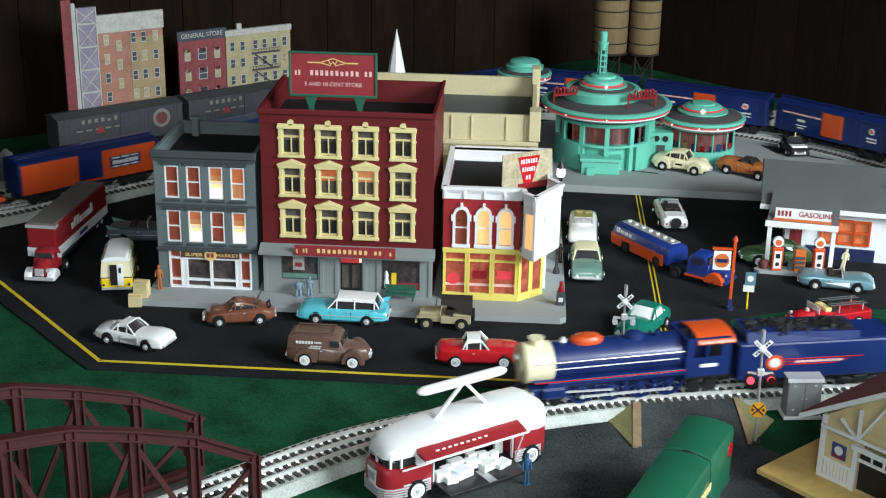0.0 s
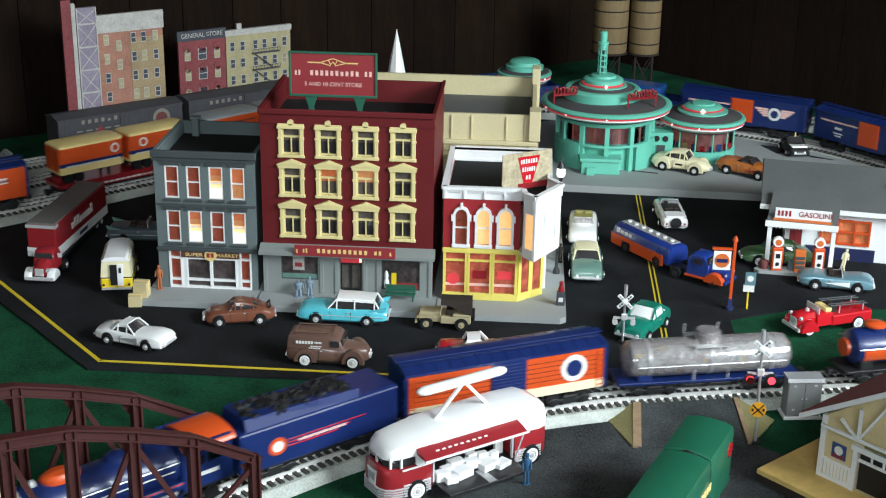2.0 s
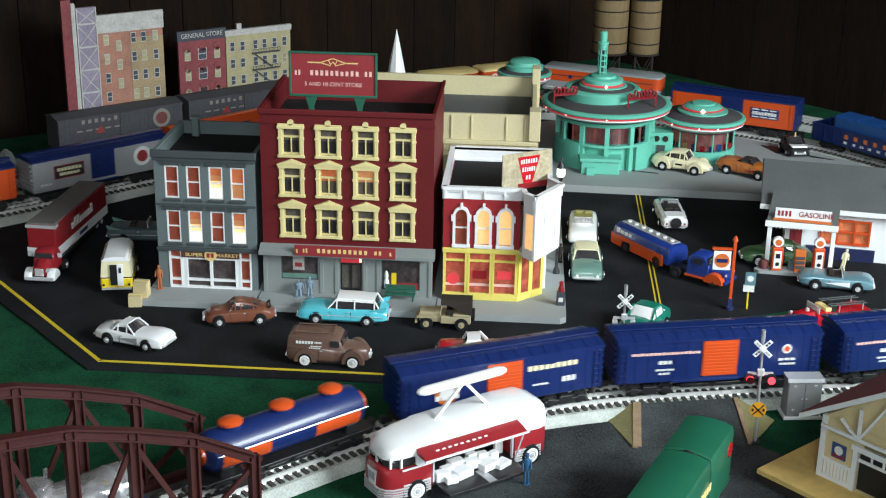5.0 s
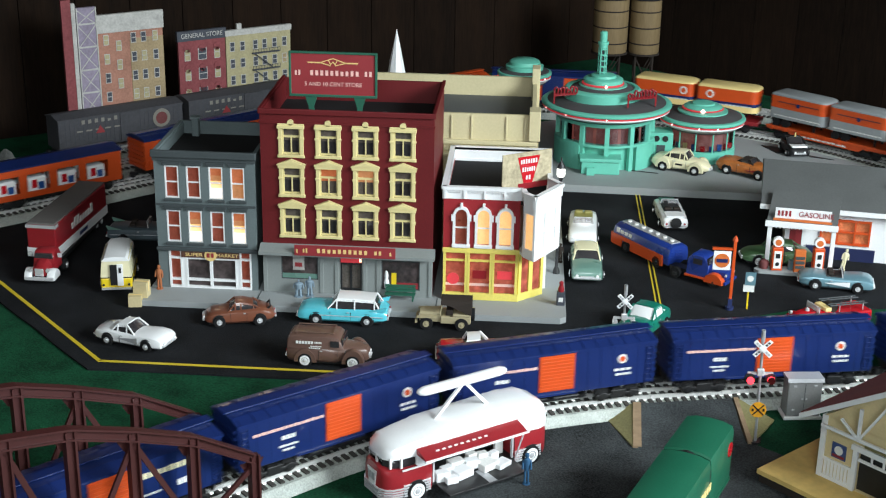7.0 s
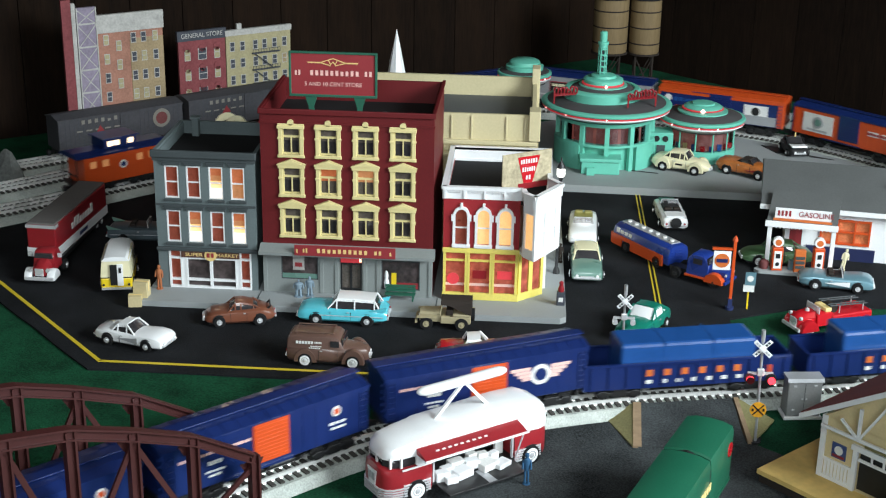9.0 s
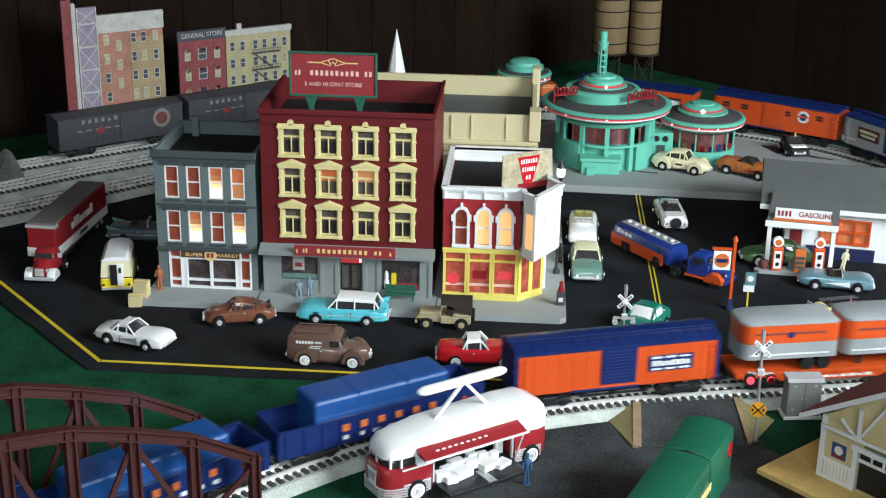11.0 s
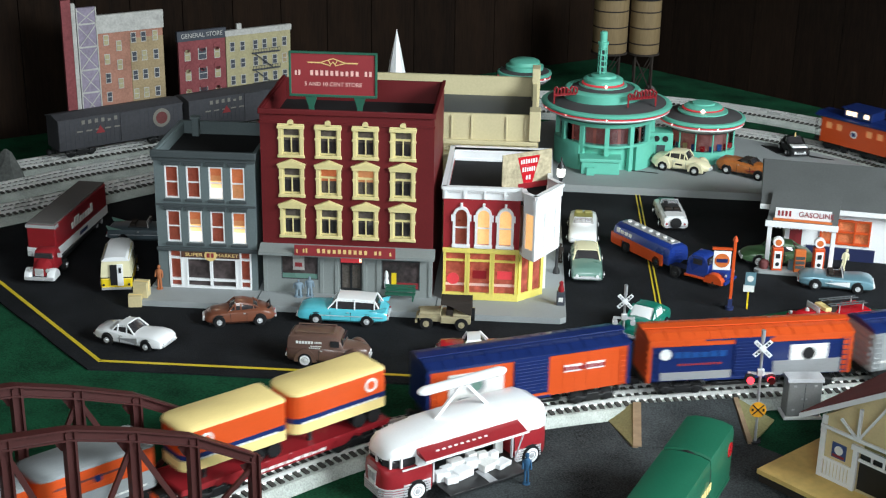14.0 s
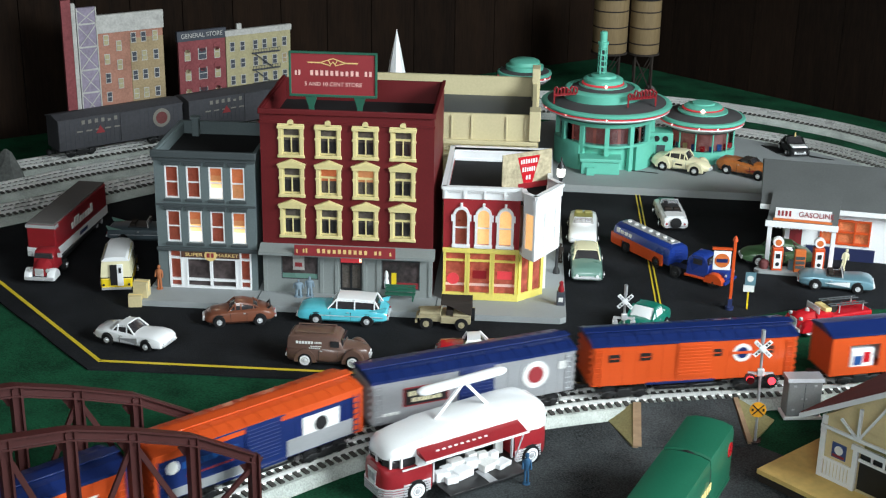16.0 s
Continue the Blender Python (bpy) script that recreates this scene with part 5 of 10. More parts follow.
def motorcar(m, label, L, W, body, paint, top=None, top_mat=None, axles=(0.29, -0.28), r=0.0078, white=False, hub=CHROME, open_top=False, seats=None,
             trim=None, name="model_car", bumpers=True, fenders=None, stripe=None, extra=None, glass_mat=None):
    """A die-cast car. body: (x share, width share, underside, upper side) from tail to nose; top: (x, width, base, roof) for the cabin."""
    car = thing(name, m, label, "model car", "parked model cars")
    w = W / 2
    part("body", Shape().loft([section(x * L, ws * w, z0, z1) for x, ws, z0, z1 in body]), paint, car, smooth=True)
    part("chassis", Shape().box(-0.44 * L, 0.44 * L, -0.8 * w, 0.8 * w, 0.0035, 0.0075), BLACK, car)
    for ax in axles:
        for s in (-1, 1):
            arch = Shape().cyl((ax * L, s * (w * 0.985) - (0.001 if s > 0 else 0.0), r + 0.0006), r * 1.16, 0.001, "y", 22)
            part("wheel_arch", arch, BLACK, car)
            wheel(car, ax * L, s * (w - 0.0022), r, 0.0075, white, hub)
    if fenders:
        for x, zz in fenders:
            for s in (-1, 1):
                fe = [[((x * L) + 0.0145 * math.cos(radians(a)) * q, s * (w - 0.004) + dy, 0.006 + zz * math.sin(radians(a)) * q) for a in range(0, 181, 15)] for q, dy in ((0.96, -0.0045), (1.0, -0.0015), (1.0, 0.0018), (0.93, 0.0040))]
                part("fender", Shape().loft(fe), paint, car, smooth=True)
    if top:
        gm = glass_mat or DARK_GLASS
        g = part("glasshouse", Shape().loft([cabin(x * L, ws * w, z0, z1 - 0.0012) for x, ws, z0, z1 in top]), gm, car, smooth=True)
        xs = [t for t in top if t[3] - t[2] > 0.6 * max(q[3] - q[2] for q in top)]
        zt = max(t[3] for t in top)
        rf = Shape().loft([[(x * L, y, z) for y, z in ((ws * w * 0.90, z1 - 0.0042), (ws * w * 0.80, z1 - 0.0006), (ws * w * 0.4, z1 + 0.0006), (-ws * w * 0.4, z1 + 0.0006), (-ws * w * 0.80, z1 - 0.0006), (-ws * w * 0.90, z1 - 0.0042))] for x, ws, z0, z1 in xs])
        part("roof", rf, top_mat or paint, car, smooth=True)
        pillars = []
        for (xa, wa, za, zb), (xb, wb, zc, zd) in zip(top, top[1:]):
            for s in (-1, 1):
                if zb - za > 0.004:
                    pillars.append(Shape().bar((xa * L, s * wa * w * 1.0, za), (xa * L, s * wa * w * 0.88, zb - 0.002), 0.0018, 0.0022))
                elif zd - zc > 0.004:
                    pillars.append(Shape().bar((xa * L, s * wa * w * 0.98, za), (xb * L, s * wb * w * 0.88, zd - 0.001), 0.0018, 0.0016))
        xa, wa, za, zb = top[-1]
        xb, wb, zc, zd = top[-2]
        if zb - za <= 0.004:
            for s in (-1, 1):
                pillars.append(Shape().bar((xa * L, s * wa * w * 0.98, za), (xb * L, s * wb * w * 0.88, zd - 0.001), 0.0018, 0.0016))
        for pl in pillars:
            part("pillar", pl, top_mat or paint, car)
    if open_top:
        x0, x1, z = open_top
        part("cockpit", Shape().box(x0 * L, x1 * L, -0.66 * w, 0.66 * w, z - 0.0005, z + 0.0022, e=0.001), seats[0], car)
        for s in (-1, 1):
            part("seat", Shape().box((x0 + 0.02) * L, (x0 + 0.10) * L, s * 0.33 * w - 0.006, s * 0.33 * w + 0.006, z + 0.002, z + 0.006, e=0.002), seats[1], car)
        part("windscreen", Shape().loft([[(x1 * L + q, y, zz) for y, zz in ((-0.72 * w, z + 0.001), (0.72 * w, z + 0.001), (0.62 * w, z + 0.0095), (-0.62 * w, z + 0.0095))] for q in (0, 0.0008)], pose(0, 0, 0)), CLEAR, car)
        part("screen_frame", Shape().bar((x1 * L, -0.72 * w, z), (x1 * L - 0.002, -0.62 * w, z + 0.0098), 0.001, 0.001).bar((x1 * L, 0.72 * w, z), (x1 * L - 0.002, 0.62 * w, z + 0.0098), 0.001, 0.001).bar((x1 * L - 0.002, -0.62 * w, z + 0.0098), (x1 * L - 0.002, 0.62 * w, z + 0.0098), 0.001, 0.001), CHROME, car)
        part("steering_wheel", Shape().cyl(((x1 - 0.035) * L, 0.3 * w, z + 0.004), 0.0038, 0.0008, "x", 12), BLACK, car)
    if bumpers:
        zf, zb = body[-1], body[0]
        for x, b, s in ((zf[0] * L, zf, 1), (zb[0] * L, zb, -1)):
            z = b[2] + 0.30 * (b[3] - b[2])
            sh = Shape().loft([[(x + s * q, y, z + d) for q, d in ((0.0, -0.0014), (0.0022, -0.0012), (0.0026, 0.0006), (0.0, 0.0016))] for y in (-b[1] * w * 0.99, 0, b[1] * w * 0.99)])
            part("bumper", sh, CHROME, car)
        for s in (-1, 1):
            part("headlight", Shape().cyl((zf[0] * L - 0.0006, s * zf[1] * w * 0.74, zf[2] + 0.68 * (zf[3] - zf[2])), 0.0023, 0.0022, "x", 12), WHITE_GLOSS, car)
            part("tail_light", Shape().cyl((zb[0] * L - 0.0014, s * zb[1] * w * 0.78, zb[2] + 0.66 * (zb[3] - zb[2])), 0.0016, 0.0018, "x", 10), DEEP_RED, car)
        gx = zf[0] * L
        part("grille", Shape().box(gx - 0.0002, gx + 0.0012, -zf[1] * w * 0.5, zf[1] * w * 0.5, zf[2] + 0.42 * (zf[3] - zf[2]), zf[2] + 0.66 * (zf[3] - zf[2])), CHROME, car)
    if stripe:
        x0, x1, z0, z1, sm = stripe
        for s in (-1, 1):
            part("side_flash", Shape().loft([[(x0 * L, s * w * q, z0), (x1 * L, s * w * q, (z0 + z1) / 2), (x0 * L, s * w * q, z1)] for q in (0.97, 1.012)]), sm, car)
    for s in (-1, 1):
        ln = Shape()
        for x in (-0.10, 0.13):
            ln.box(x * L - 0.0002, x * L + 0.0002, min(s * w * 0.97, s * w * 1.004), max(s * w * 0.97, s * w * 1.004), body[2][2] + 0.002, body[2][3] - 0.004)
        part("door_seam", ln, BLACK, car)
        part("door_handle", Shape().box(-0.085 * L, -0.055 * L, min(s * w * 0.99, s * w * 1.03), max(s * w * 0.99, s * w * 1.03), body[2][3] - 0.0046, body[2][3] - 0.0036), CHROME, car)
    if extra:
        extra(car, L, w)
    return car


SPORT = [(-0.50, 0.72, 0.008, 0.015), (-0.46, 0.90, 0.006, 0.0185), (-0.30, 1.0, 0.0045, 0.0205), (-0.05, 0.94, 0.0045, 0.0190), (0.15, 0.94, 0.0045, 0.0195), (0.33, 1.0, 0.0045, 0.0208), (0.44, 0.97, 0.0050, 0.0192), (0.485, 0.90, 0.0060, 0.0165), (0.50, 0.76, 0.0075, 0.0135)]
SEDAN = [(-0.50, 0.86, 0.008, 0.0185), (-0.46, 0.95, 0.0065, 0.0225), (-0.30, 1.0, 0.005, 0.0235), (0.0, 1.0, 0.005, 0.0230), (0.18, 1.0, 0.005, 0.0235), (0.40, 0.98, 0.005, 0.0225), (0.48, 0.94, 0.006, 0.0195), (0.50, 0.86, 0.008, 0.0165)]
RNDBK = [(-0.50, 0.55, 0.008, 0.0125), (-0.44, 0.84, 0.006, 0.0185), (-0.30, 0.98, 0.0045, 0.0225), (0.0, 1.0, 0.0045, 0.0215), (0.20, 1.0, 0.0045, 0.0205), (0.38, 0.95, 0.0045, 0.0185), (0.46, 0.82, 0.006, 0.0150), (0.50, 0.58, 0.008, 0.0120)]
HARD = [(-0.22, 0.80, 0.019, 0.0195), (-0.14, 0.76, 0.019, 0.0305), (0.02, 0.74, 0.019, 0.0315), (0.13, 0.80, 0.019, 0.0200)]

motorcar(pose(-0.2508, -0.1259, 0.0015, 0, 0, -17), "glossy white sports car with silver side cove", 0.101, 0.042, SPORT, WHITE_GLOSS, top=[(-0.24, 0.78, 0.019, 0.0195), (-0.15, 0.74, 0.019, 0.0295), (-0.02, 0.72, 0.019, 0.0305), (0.10, 0.82, 0.019, 0.0200)], stripe=(0.16, -0.14, 0.0085, 0.0165, SILVER))
motorcar(pose(-0.132, -0.042, 0.0015, 0, 0, 194), "brown rounded coupe with two tail racks", 0.093, 0.040, RNDBK, BROWN_CAR, top=[(-0.34, 0.66, 0.019, 0.0205), (-0.20, 0.74, 0.020, 0.0285), (-0.02, 0.76, 0.020, 0.0320), (0.06, 0.74, 0.020, 0.0310), (0.17, 0.82, 0.020, 0.0210)],
         extra=lambda c, L, w: part("tail_rack", Shape().bar((-0.38 * L, -0.010, 0.018), (-0.44 * L, -0.010, 0.0235), 0.0014, 0.0024).bar((-0.38 * L, 0.010, 0.018), (-0.44 * L, 0.010, 0.0235), 0.0014, 0.0024).bar((-0.44 * L, -0.012, 0.0235), (-0.44 * L, 0.012, 0.0235), 0.0016, 0.0016), BLACK, c))


def fins(paint, trim_mat):
    def add(c, L, w):
        for s in (-1, 1):
            part("tail_fin", Shape().loft([[(-0.30 * L, s * w * q, 0.022), (-0.48 * L, s * w * q, 0.022), (-0.505 * L, s * w * q, 0.0285), (-0.46 * L, s * w * q, 0.0272)] for q in (0.86, 0.97)]), paint, c)
            part("chrome_spear", Shape().box(-0.46 * L, 0.30 * L, min(s * w * 0.98, s * w * 1.015), max(s * w * 0.98, s * w * 1.015), 0.0138, 0.0148), CHROME, c)
    return add


motorcar(pose(0.007, -0.0224, 0.0015, 0, 0, 178.9), "turquoise two-tone station wagon with white roof", 0.120, 0.045, SEDAN, TURQ, r=0.0082,
         top=[(-0.42, 0.80, 0.0225, 0.0235), (-0.36, 0.80, 0.0225, 0.0360), (-0.14, 0.82, 0.0225, 0.0372), (0.06, 0.82, 0.0225, 0.0372), (0.16, 0.88, 0.0225, 0.0235)], top_mat=WHITE_GLOSS, extra=fins(TURQ, WHITE))
motorcar(pose(0.194, -0.135, 0.0015, 0, 0, 4), "red convertible with white hardtop", 0.106, 0.043, SEDAN, RED_PAINT, white=True, r=0.0082, top=[(-0.20, 0.80, 0.0225, 0.0235), (-0.15, 0.78, 0.0225, 0.0345), (0.01, 0.76, 0.0225, 0.0360), (0.11, 0.84, 0.0225, 0.0235)], top_mat=WHITE_GLOSS)

# panel van
VAN = [(-0.50, 0.86, 0.008, 0.024), (-0.47, 0.95, 0.006, 0.026), (-0.20, 1.0, 0.006, 0.026), (0.08, 1.0, 0.006, 0.026), (0.15, 0.86, 0.006, 0.025), (0.36, 0.66, 0.006, 0.0235), (0.47, 0.46, 0.007, 0.0215), (0.50, 0.30, 0.008, 0.018)]


def van_box(c, L, w):
    part("panel_body", Shape().loft([cabin(x * L, q * w, 0.024, z) for x, q, z in ((-0.49, 0.92, 0.036), (-0.46, 0.95, 0.0395), (-0.1, 0.97, 0.0412), (0.10, 0.95, 0.0408), (0.155, 0.92, 0.0375), (0.20, 0.86, 0.0265))]), TAUPE_CAR, c, smooth=True)
    rk = Shape()
    for s in (-1, 1):
        rk.rod((-0.40 * L, s * 0.013, 0.0428), (0.07 * L, s * 0.013, 0.0431), 0.0008)
    for x in (-0.40 * L, 0.07 * L):
        rk.rod((x, -0.013, 0.0428), (x, 0.013, 0.0428), 0.0006)
    for k in range(4):
        for s in (-1, 1):
            x = (-0.38 + 0.145 * k) * L
            rk.rod((x, s * 0.013, 0.0395), (x, s * 0.013, 0.0429), 0.0005)
    part("roof_rack", rk, TAUPE_CAR, c)
    for s in (-1, 1):
        y = s * w * 0.965
        part("side_window", Shape().box(0.045 * L, 0.15 * L, min(y * 0.9, y * 1.0), max(y * 0.9, y * 1.0), 0.0275, 0.0350), DARK_GLASS, c)
        b = Shape()
        for k, (x0, x1, z, h) in enumerate(((-0.38, -0.16, 0.0305, 0.0036), (-0.15, -0.06, 0.0315, 0.0022), (-0.20, -0.06, 0.0270, 0.0012), (-0.22, -0.08, 0.0245, 0.0014))):
            n = 6
            for i in range(n):
                u0 = x0 + (x1 - x0) * i / n
                b.box(u0 * L, (u0 + (x1 - x0) / n * 0.8) * L, min(y * 0.995, y * 1.02), max(y * 0.995, y * 1.02), z, z + h)
        part("lettering", b, PALE, c)
    part("windscreen", Shape().loft([[(x * L, q * w, z) for q, z in ((0.8, 0.028), (0.72, 0.0360), (-0.72, 0.0360), (-0.8, 0.028))] for x in (0.176, 0.196)], pose(0, 0, 0)), DARK_GLASS, c)


motorcar(pose(0.0065, -0.153, 0.0015, 0, 0, -2), "taupe brown panel van with roof rack and pale lettering bars", 0.102, 0.044, VAN, TAUPE_CAR, r=0.0088, axles=(0.32, -0.27), white=True, fenders=((0.32, 0.0195), (-0.27, 0.018)), extra=van_box, name="panel_van", stripe=None)


# open jeep
def jeep():
    c = thing("jeep", pose(0.1425, -0.0267, 0.0015, 0, 0, 180), "khaki open jeep with dark canvas top", "model car", "parked model cars")
    part("tub", Shape().box(-0.036, 0.004, -0.017, 0.017, 0.009, 0.019, e=0.001).box(-0.036, -0.012, -0.017, 0.017, 0.019, 0.0225, e=0.001), KHAKI, c)
    part("bonnet", Shape().loft([[(x, y, z) for y, z in ((-q, 0.010), (q, 0.010), (q, 0.0205), (q * 0.8, 0.0225), (-q * 0.8, 0.0225), (-q, 0.0205))] for x, q in ((0.004, 0.014), (0.032, 0.0115))]), KHAKI, c)
    for s in (-1, 1):
        part("front_fender", Shape().box(0.010, 0.036, s * 0.0155 - 0.0035, s * 0.0155 + 0.0035, 0.0165, 0.018, e=0.0005), KHAKI, c)
        part("headlight", Shape().cyl((0.032, s * 0.007, 0.017), 0.0022, 0.0015, "x", 12), CHROME, c)
    part("grille", Shape().box(0.0318, 0.0328, -0.0105, 0.0105, 0.011, 0.021), KHAKI, c)
    part("bumper", Shape().box(0.035, 0.038, -0.017, 0.017, 0.009, 0.012), KHAKI, c)
    part("canvas_top", Shape().loft([[(x, y, z) for y, z in ((-0.0165, zl), (-0.015, 0.038), (-0.010, 0.0405), (0.010, 0.0405), (0.015, 0.038), (0.0165, zl))] for x, zl in ((-0.037, 0.022), (-0.033, 0.0225), (-0.008, 0.0345), (0.004, 0.0355))]), CANVAS, c)
    part("windscreen_frame", Shape().bar((0.005, -0.015, 0.020), (0.002, -0.0145, 0.036), 0.0012, 0.0012).bar((0.005, 0.015, 0.020), (0.002, 0.0145, 0.036), 0.0012, 0.0012).bar((0.002, -0.0145, 0.036), (0.002, 0.0145, 0.036), 0.0012, 0.0012), KHAKI, c)
    part("seat", Shape().box(-0.012, -0.003, -0.013, 0.013, 0.019, 0.027, e=0.001), CANVAS, c)
    for x in (-0.024, 0.023):
        for s in (-1, 1):
            wheel(c, x, s * 0.0165, 0.0088, 0.006, hub=KHAKI)
    part("spare_wheel", Shape().cyl((-0.041, 0.004, 0.019), 0.0085, 0.005, "x", 18), RUBBER, c)
    part("jerrycan", Shape().box(-0.0405, -0.0365, -0.014, -0.007, 0.013, 0.022, e=0.001), KHAKI, c)
    return c


jeep()
motorcar(pose(0.337, 0.352, 0.0015, 0, 0, -92), "white open convertible with yellow-green seats", 0.116, 0.045, SEDAN, WHITE_GLOSS, open_top=(-0.36, 0.10, 0.0235), seats=(mat("olive_seat", (0.26, 0.24, 0.07), 0.5), mat("olive_seat_b", (0.30, 0.27, 0.09), 0.5)))
motorcar(pose(0.338, 0.198, 0.0015, 0, 0, -90), "sage green saloon with cream roof and chrome front", 0.118, 0.046, SEDAN, SAGE_CAR, white=True,
         top=[(-0.36, 0.80, 0.0225, 0.0235), (-0.26, 0.78, 0.0225, 0.0350), (-0.06, 0.80, 0.0225, 0.0365), (0.06, 0.80, 0.0225, 0.0355), (0.16, 0.88, 0.0225, 0.0235)], top_mat=CREAM_CAR)
motorcar(pose(0.4815, 0.437, 0.0015, 0, 0, 94), "white open convertible with green bonnet and spare wheel behind", 0.114, 0.043, SEDAN, WHITE_GLOSS, open_top=(-0.20, 0.14, 0.0235), seats=(BLACK, CANVAS),
         extra=lambda c, L, w: (part("spare_wheel", Shape().lathe([(0.003, 0), (0.0085, 0.0005), (0.0092, 0.0025), (0.0085, 0.0045), (0.003, 0.005)], (0, 0, 0), 20, pose(-0.54 * L, 0, 0.0165, 0, 90)), BLACK, c, smooth=True),
                                part("bonnet_panel", Shape().box(0.20 * L, 0.42 * L, -0.6 * w, 0.6 * w, 0.0235, 0.0247, e=0.0005), GREEN_CAR, c),
                                part("boot_lid", Shape().box(-0.44 * L, -0.22 * L, -0.7 * w, 0.7 * w, 0.0232, 0.0252, e=0.001), WHITE_GLOSS, c)))
motorcar(pose(0.408, -0.018, 0.0015, 0, 0, 242), "emerald green saloon with white cabin sides", 0.098, 0.042, SEDAN, GREEN_CAR, top=[(-0.34, 0.82, 0.0225, 0.0235), (-0.24, 0.84, 0.0225, 0.0345), (0.0, 0.84, 0.0225, 0.0370), (0.14, 0.88, 0.0225, 0.0235)], top_mat=GREEN_CAR, glass_mat=WHITE_GLOSS)
motorcar(pose(0.698, 0.1726, 0.0015, 0, 0, -8), "steel blue open sports car with white side cove", 0.104, 0.043, SPORT, TEAL_STEEL, open_top=(-0.14, 0.08, 0.0192), seats=(BLACK, CANVAS), stripe=(0.18, -0.16, 0.0085, 0.0165, WHITE_GLOSS))
motorcar(pose(0.628, 0.268, 0.0015, 0, 0, 183), "moss green rounded saloon behind the pumps", 0.108, 0.044, RNDBK, MOSS_CAR, white=True, top=[(-0.36, 0.66, 0.020, 0.0210), (-0.20, 0.76, 0.021, 0.0320), (0.0, 0.78, 0.021, 0.0345), (0.08, 0.78, 0.021, 0.0335), (0.18, 0.84, 0.021, 0.0225)])
ROD = [(-0.50, 0.70, 0.010, 0.020), (-0.44, 0.92, 0.007, 0.0245), (-0.28, 1.0, 0.006, 0.0255), (0.0, 0.88, 0.006, 0.0245), (0.16, 0.80, 0.006, 0.0240), (0.34, 0.72, 0.006, 0.0220), (0.45, 0.56, 0.007, 0.0175), (0.50, 0.36, 0.008, 0.0130)]
motorcar(pose(0.5226, 0.684, 0.0145, 0, 0, -24), "cream hot rod coupe with bulging rear fenders", 0.104, 0.045, ROD, CREAM_CAR, r=0.0088, fenders=((0.30, 0.018), (-0.28, 0.021)), top=[(-0.30, 0.64, 0.0245, 0.0255), (-0.18, 0.70, 0.0245, 0.0365), (0.0, 0.72, 0.0245, 0.0385), (0.08, 0.70, 0.0245, 0.0370), (0.15, 0.76, 0.0245, 0.0255)],
         extra=lambda c, L, w: part("side_mark", Shape().box(-0.06 * L, 0.06 * L, -w * 0.92, -w * 0.88, 0.014, 0.017), BLACK, c))
motorcar(pose(0.637, 0.670, 0.0145, 0, 0, -34), "orange-brown low hot rod with dark roof", 0.108, 0.044, ROD, mat("copper_paint", (0.42, 0.13, 0.03), 0.3, vary=0.35, coarse=60, coat=0.5), r=0.0085, top=[(-0.16, 0.60, 0.0235, 0.0245), (-0.06, 0.62, 0.0235, 0.0320), (0.08, 0.62, 0.0235, 0.0325), (0.16, 0.66, 0.0235, 0.0245)], top_mat=CANVAS,
         extra=lambda c, L, w: part("flame_panel", Shape().loft([[(0.40 * L, -w * q, 0.010), (0.02 * L, -w * q, 0.013), (0.40 * L, -w * q, 0.0185)] for q in (0.84, 0.90)]), DEEP_RED, c))
motorcar(pose(0.744, 0.822, 0.0145, 0, 0, -82), "small black and white patrol car", 0.075, 0.040, RNDBK, BLACK, top=[(-0.36, 0.66, 0.020, 0.0210), (-0.20, 0.76, 0.020, 0.0300), (0.0, 0.78, 0.020, 0.0315), (0.16, 0.84, 0.020, 0.0215)], top_mat=BLACK, r=0.007,
         extra=lambda c, L, w: (part("bonnet_panel", Shape().box(0.18 * L, 0.44 * L, -0.75 * w, 0.75 * w, 0.0185, 0.0215, e=0.001), WHITE_GLOSS, c), part("beacon", Shape().cyl((0.0, 0, 0.0315), 0.0016, 0.008, "z", 8), STRAW, c)))
# two thin black plates laid on the slab as the patrol car's painted shadow
flap = Shape().prism([(0.690, 0.862), (0.728, 0.850), (0.736, 0.815), (0.712, 0.812)], 0.0145, 0.0160)
solid("black_mat", flap, BLACK, "thin black plate in place of the shadow beside the patrol car", "mat")
solid("black_mat", Shape().prism([(0.768, 0.806), (0.772, 0.794), (0.812, 0.780)], 0.0145, 0.0158), BLACK, "narrow black plate in place of the shadow beside the patrol car", "mat")
motorcar(pose(-0.340, 0.255, 0.0015, 0, 0, 4), "dark grey-blue car in the shade behind the van", 0.112, 0.044, SEDAN, mat("shade_blue", (0.06, 0.085, 0.10), 0.4), open_top=(-0.22, 0.06, 0.0235), seats=(BLACK, CANVAS), extra=fins(SAGE_CAR, WHITE))


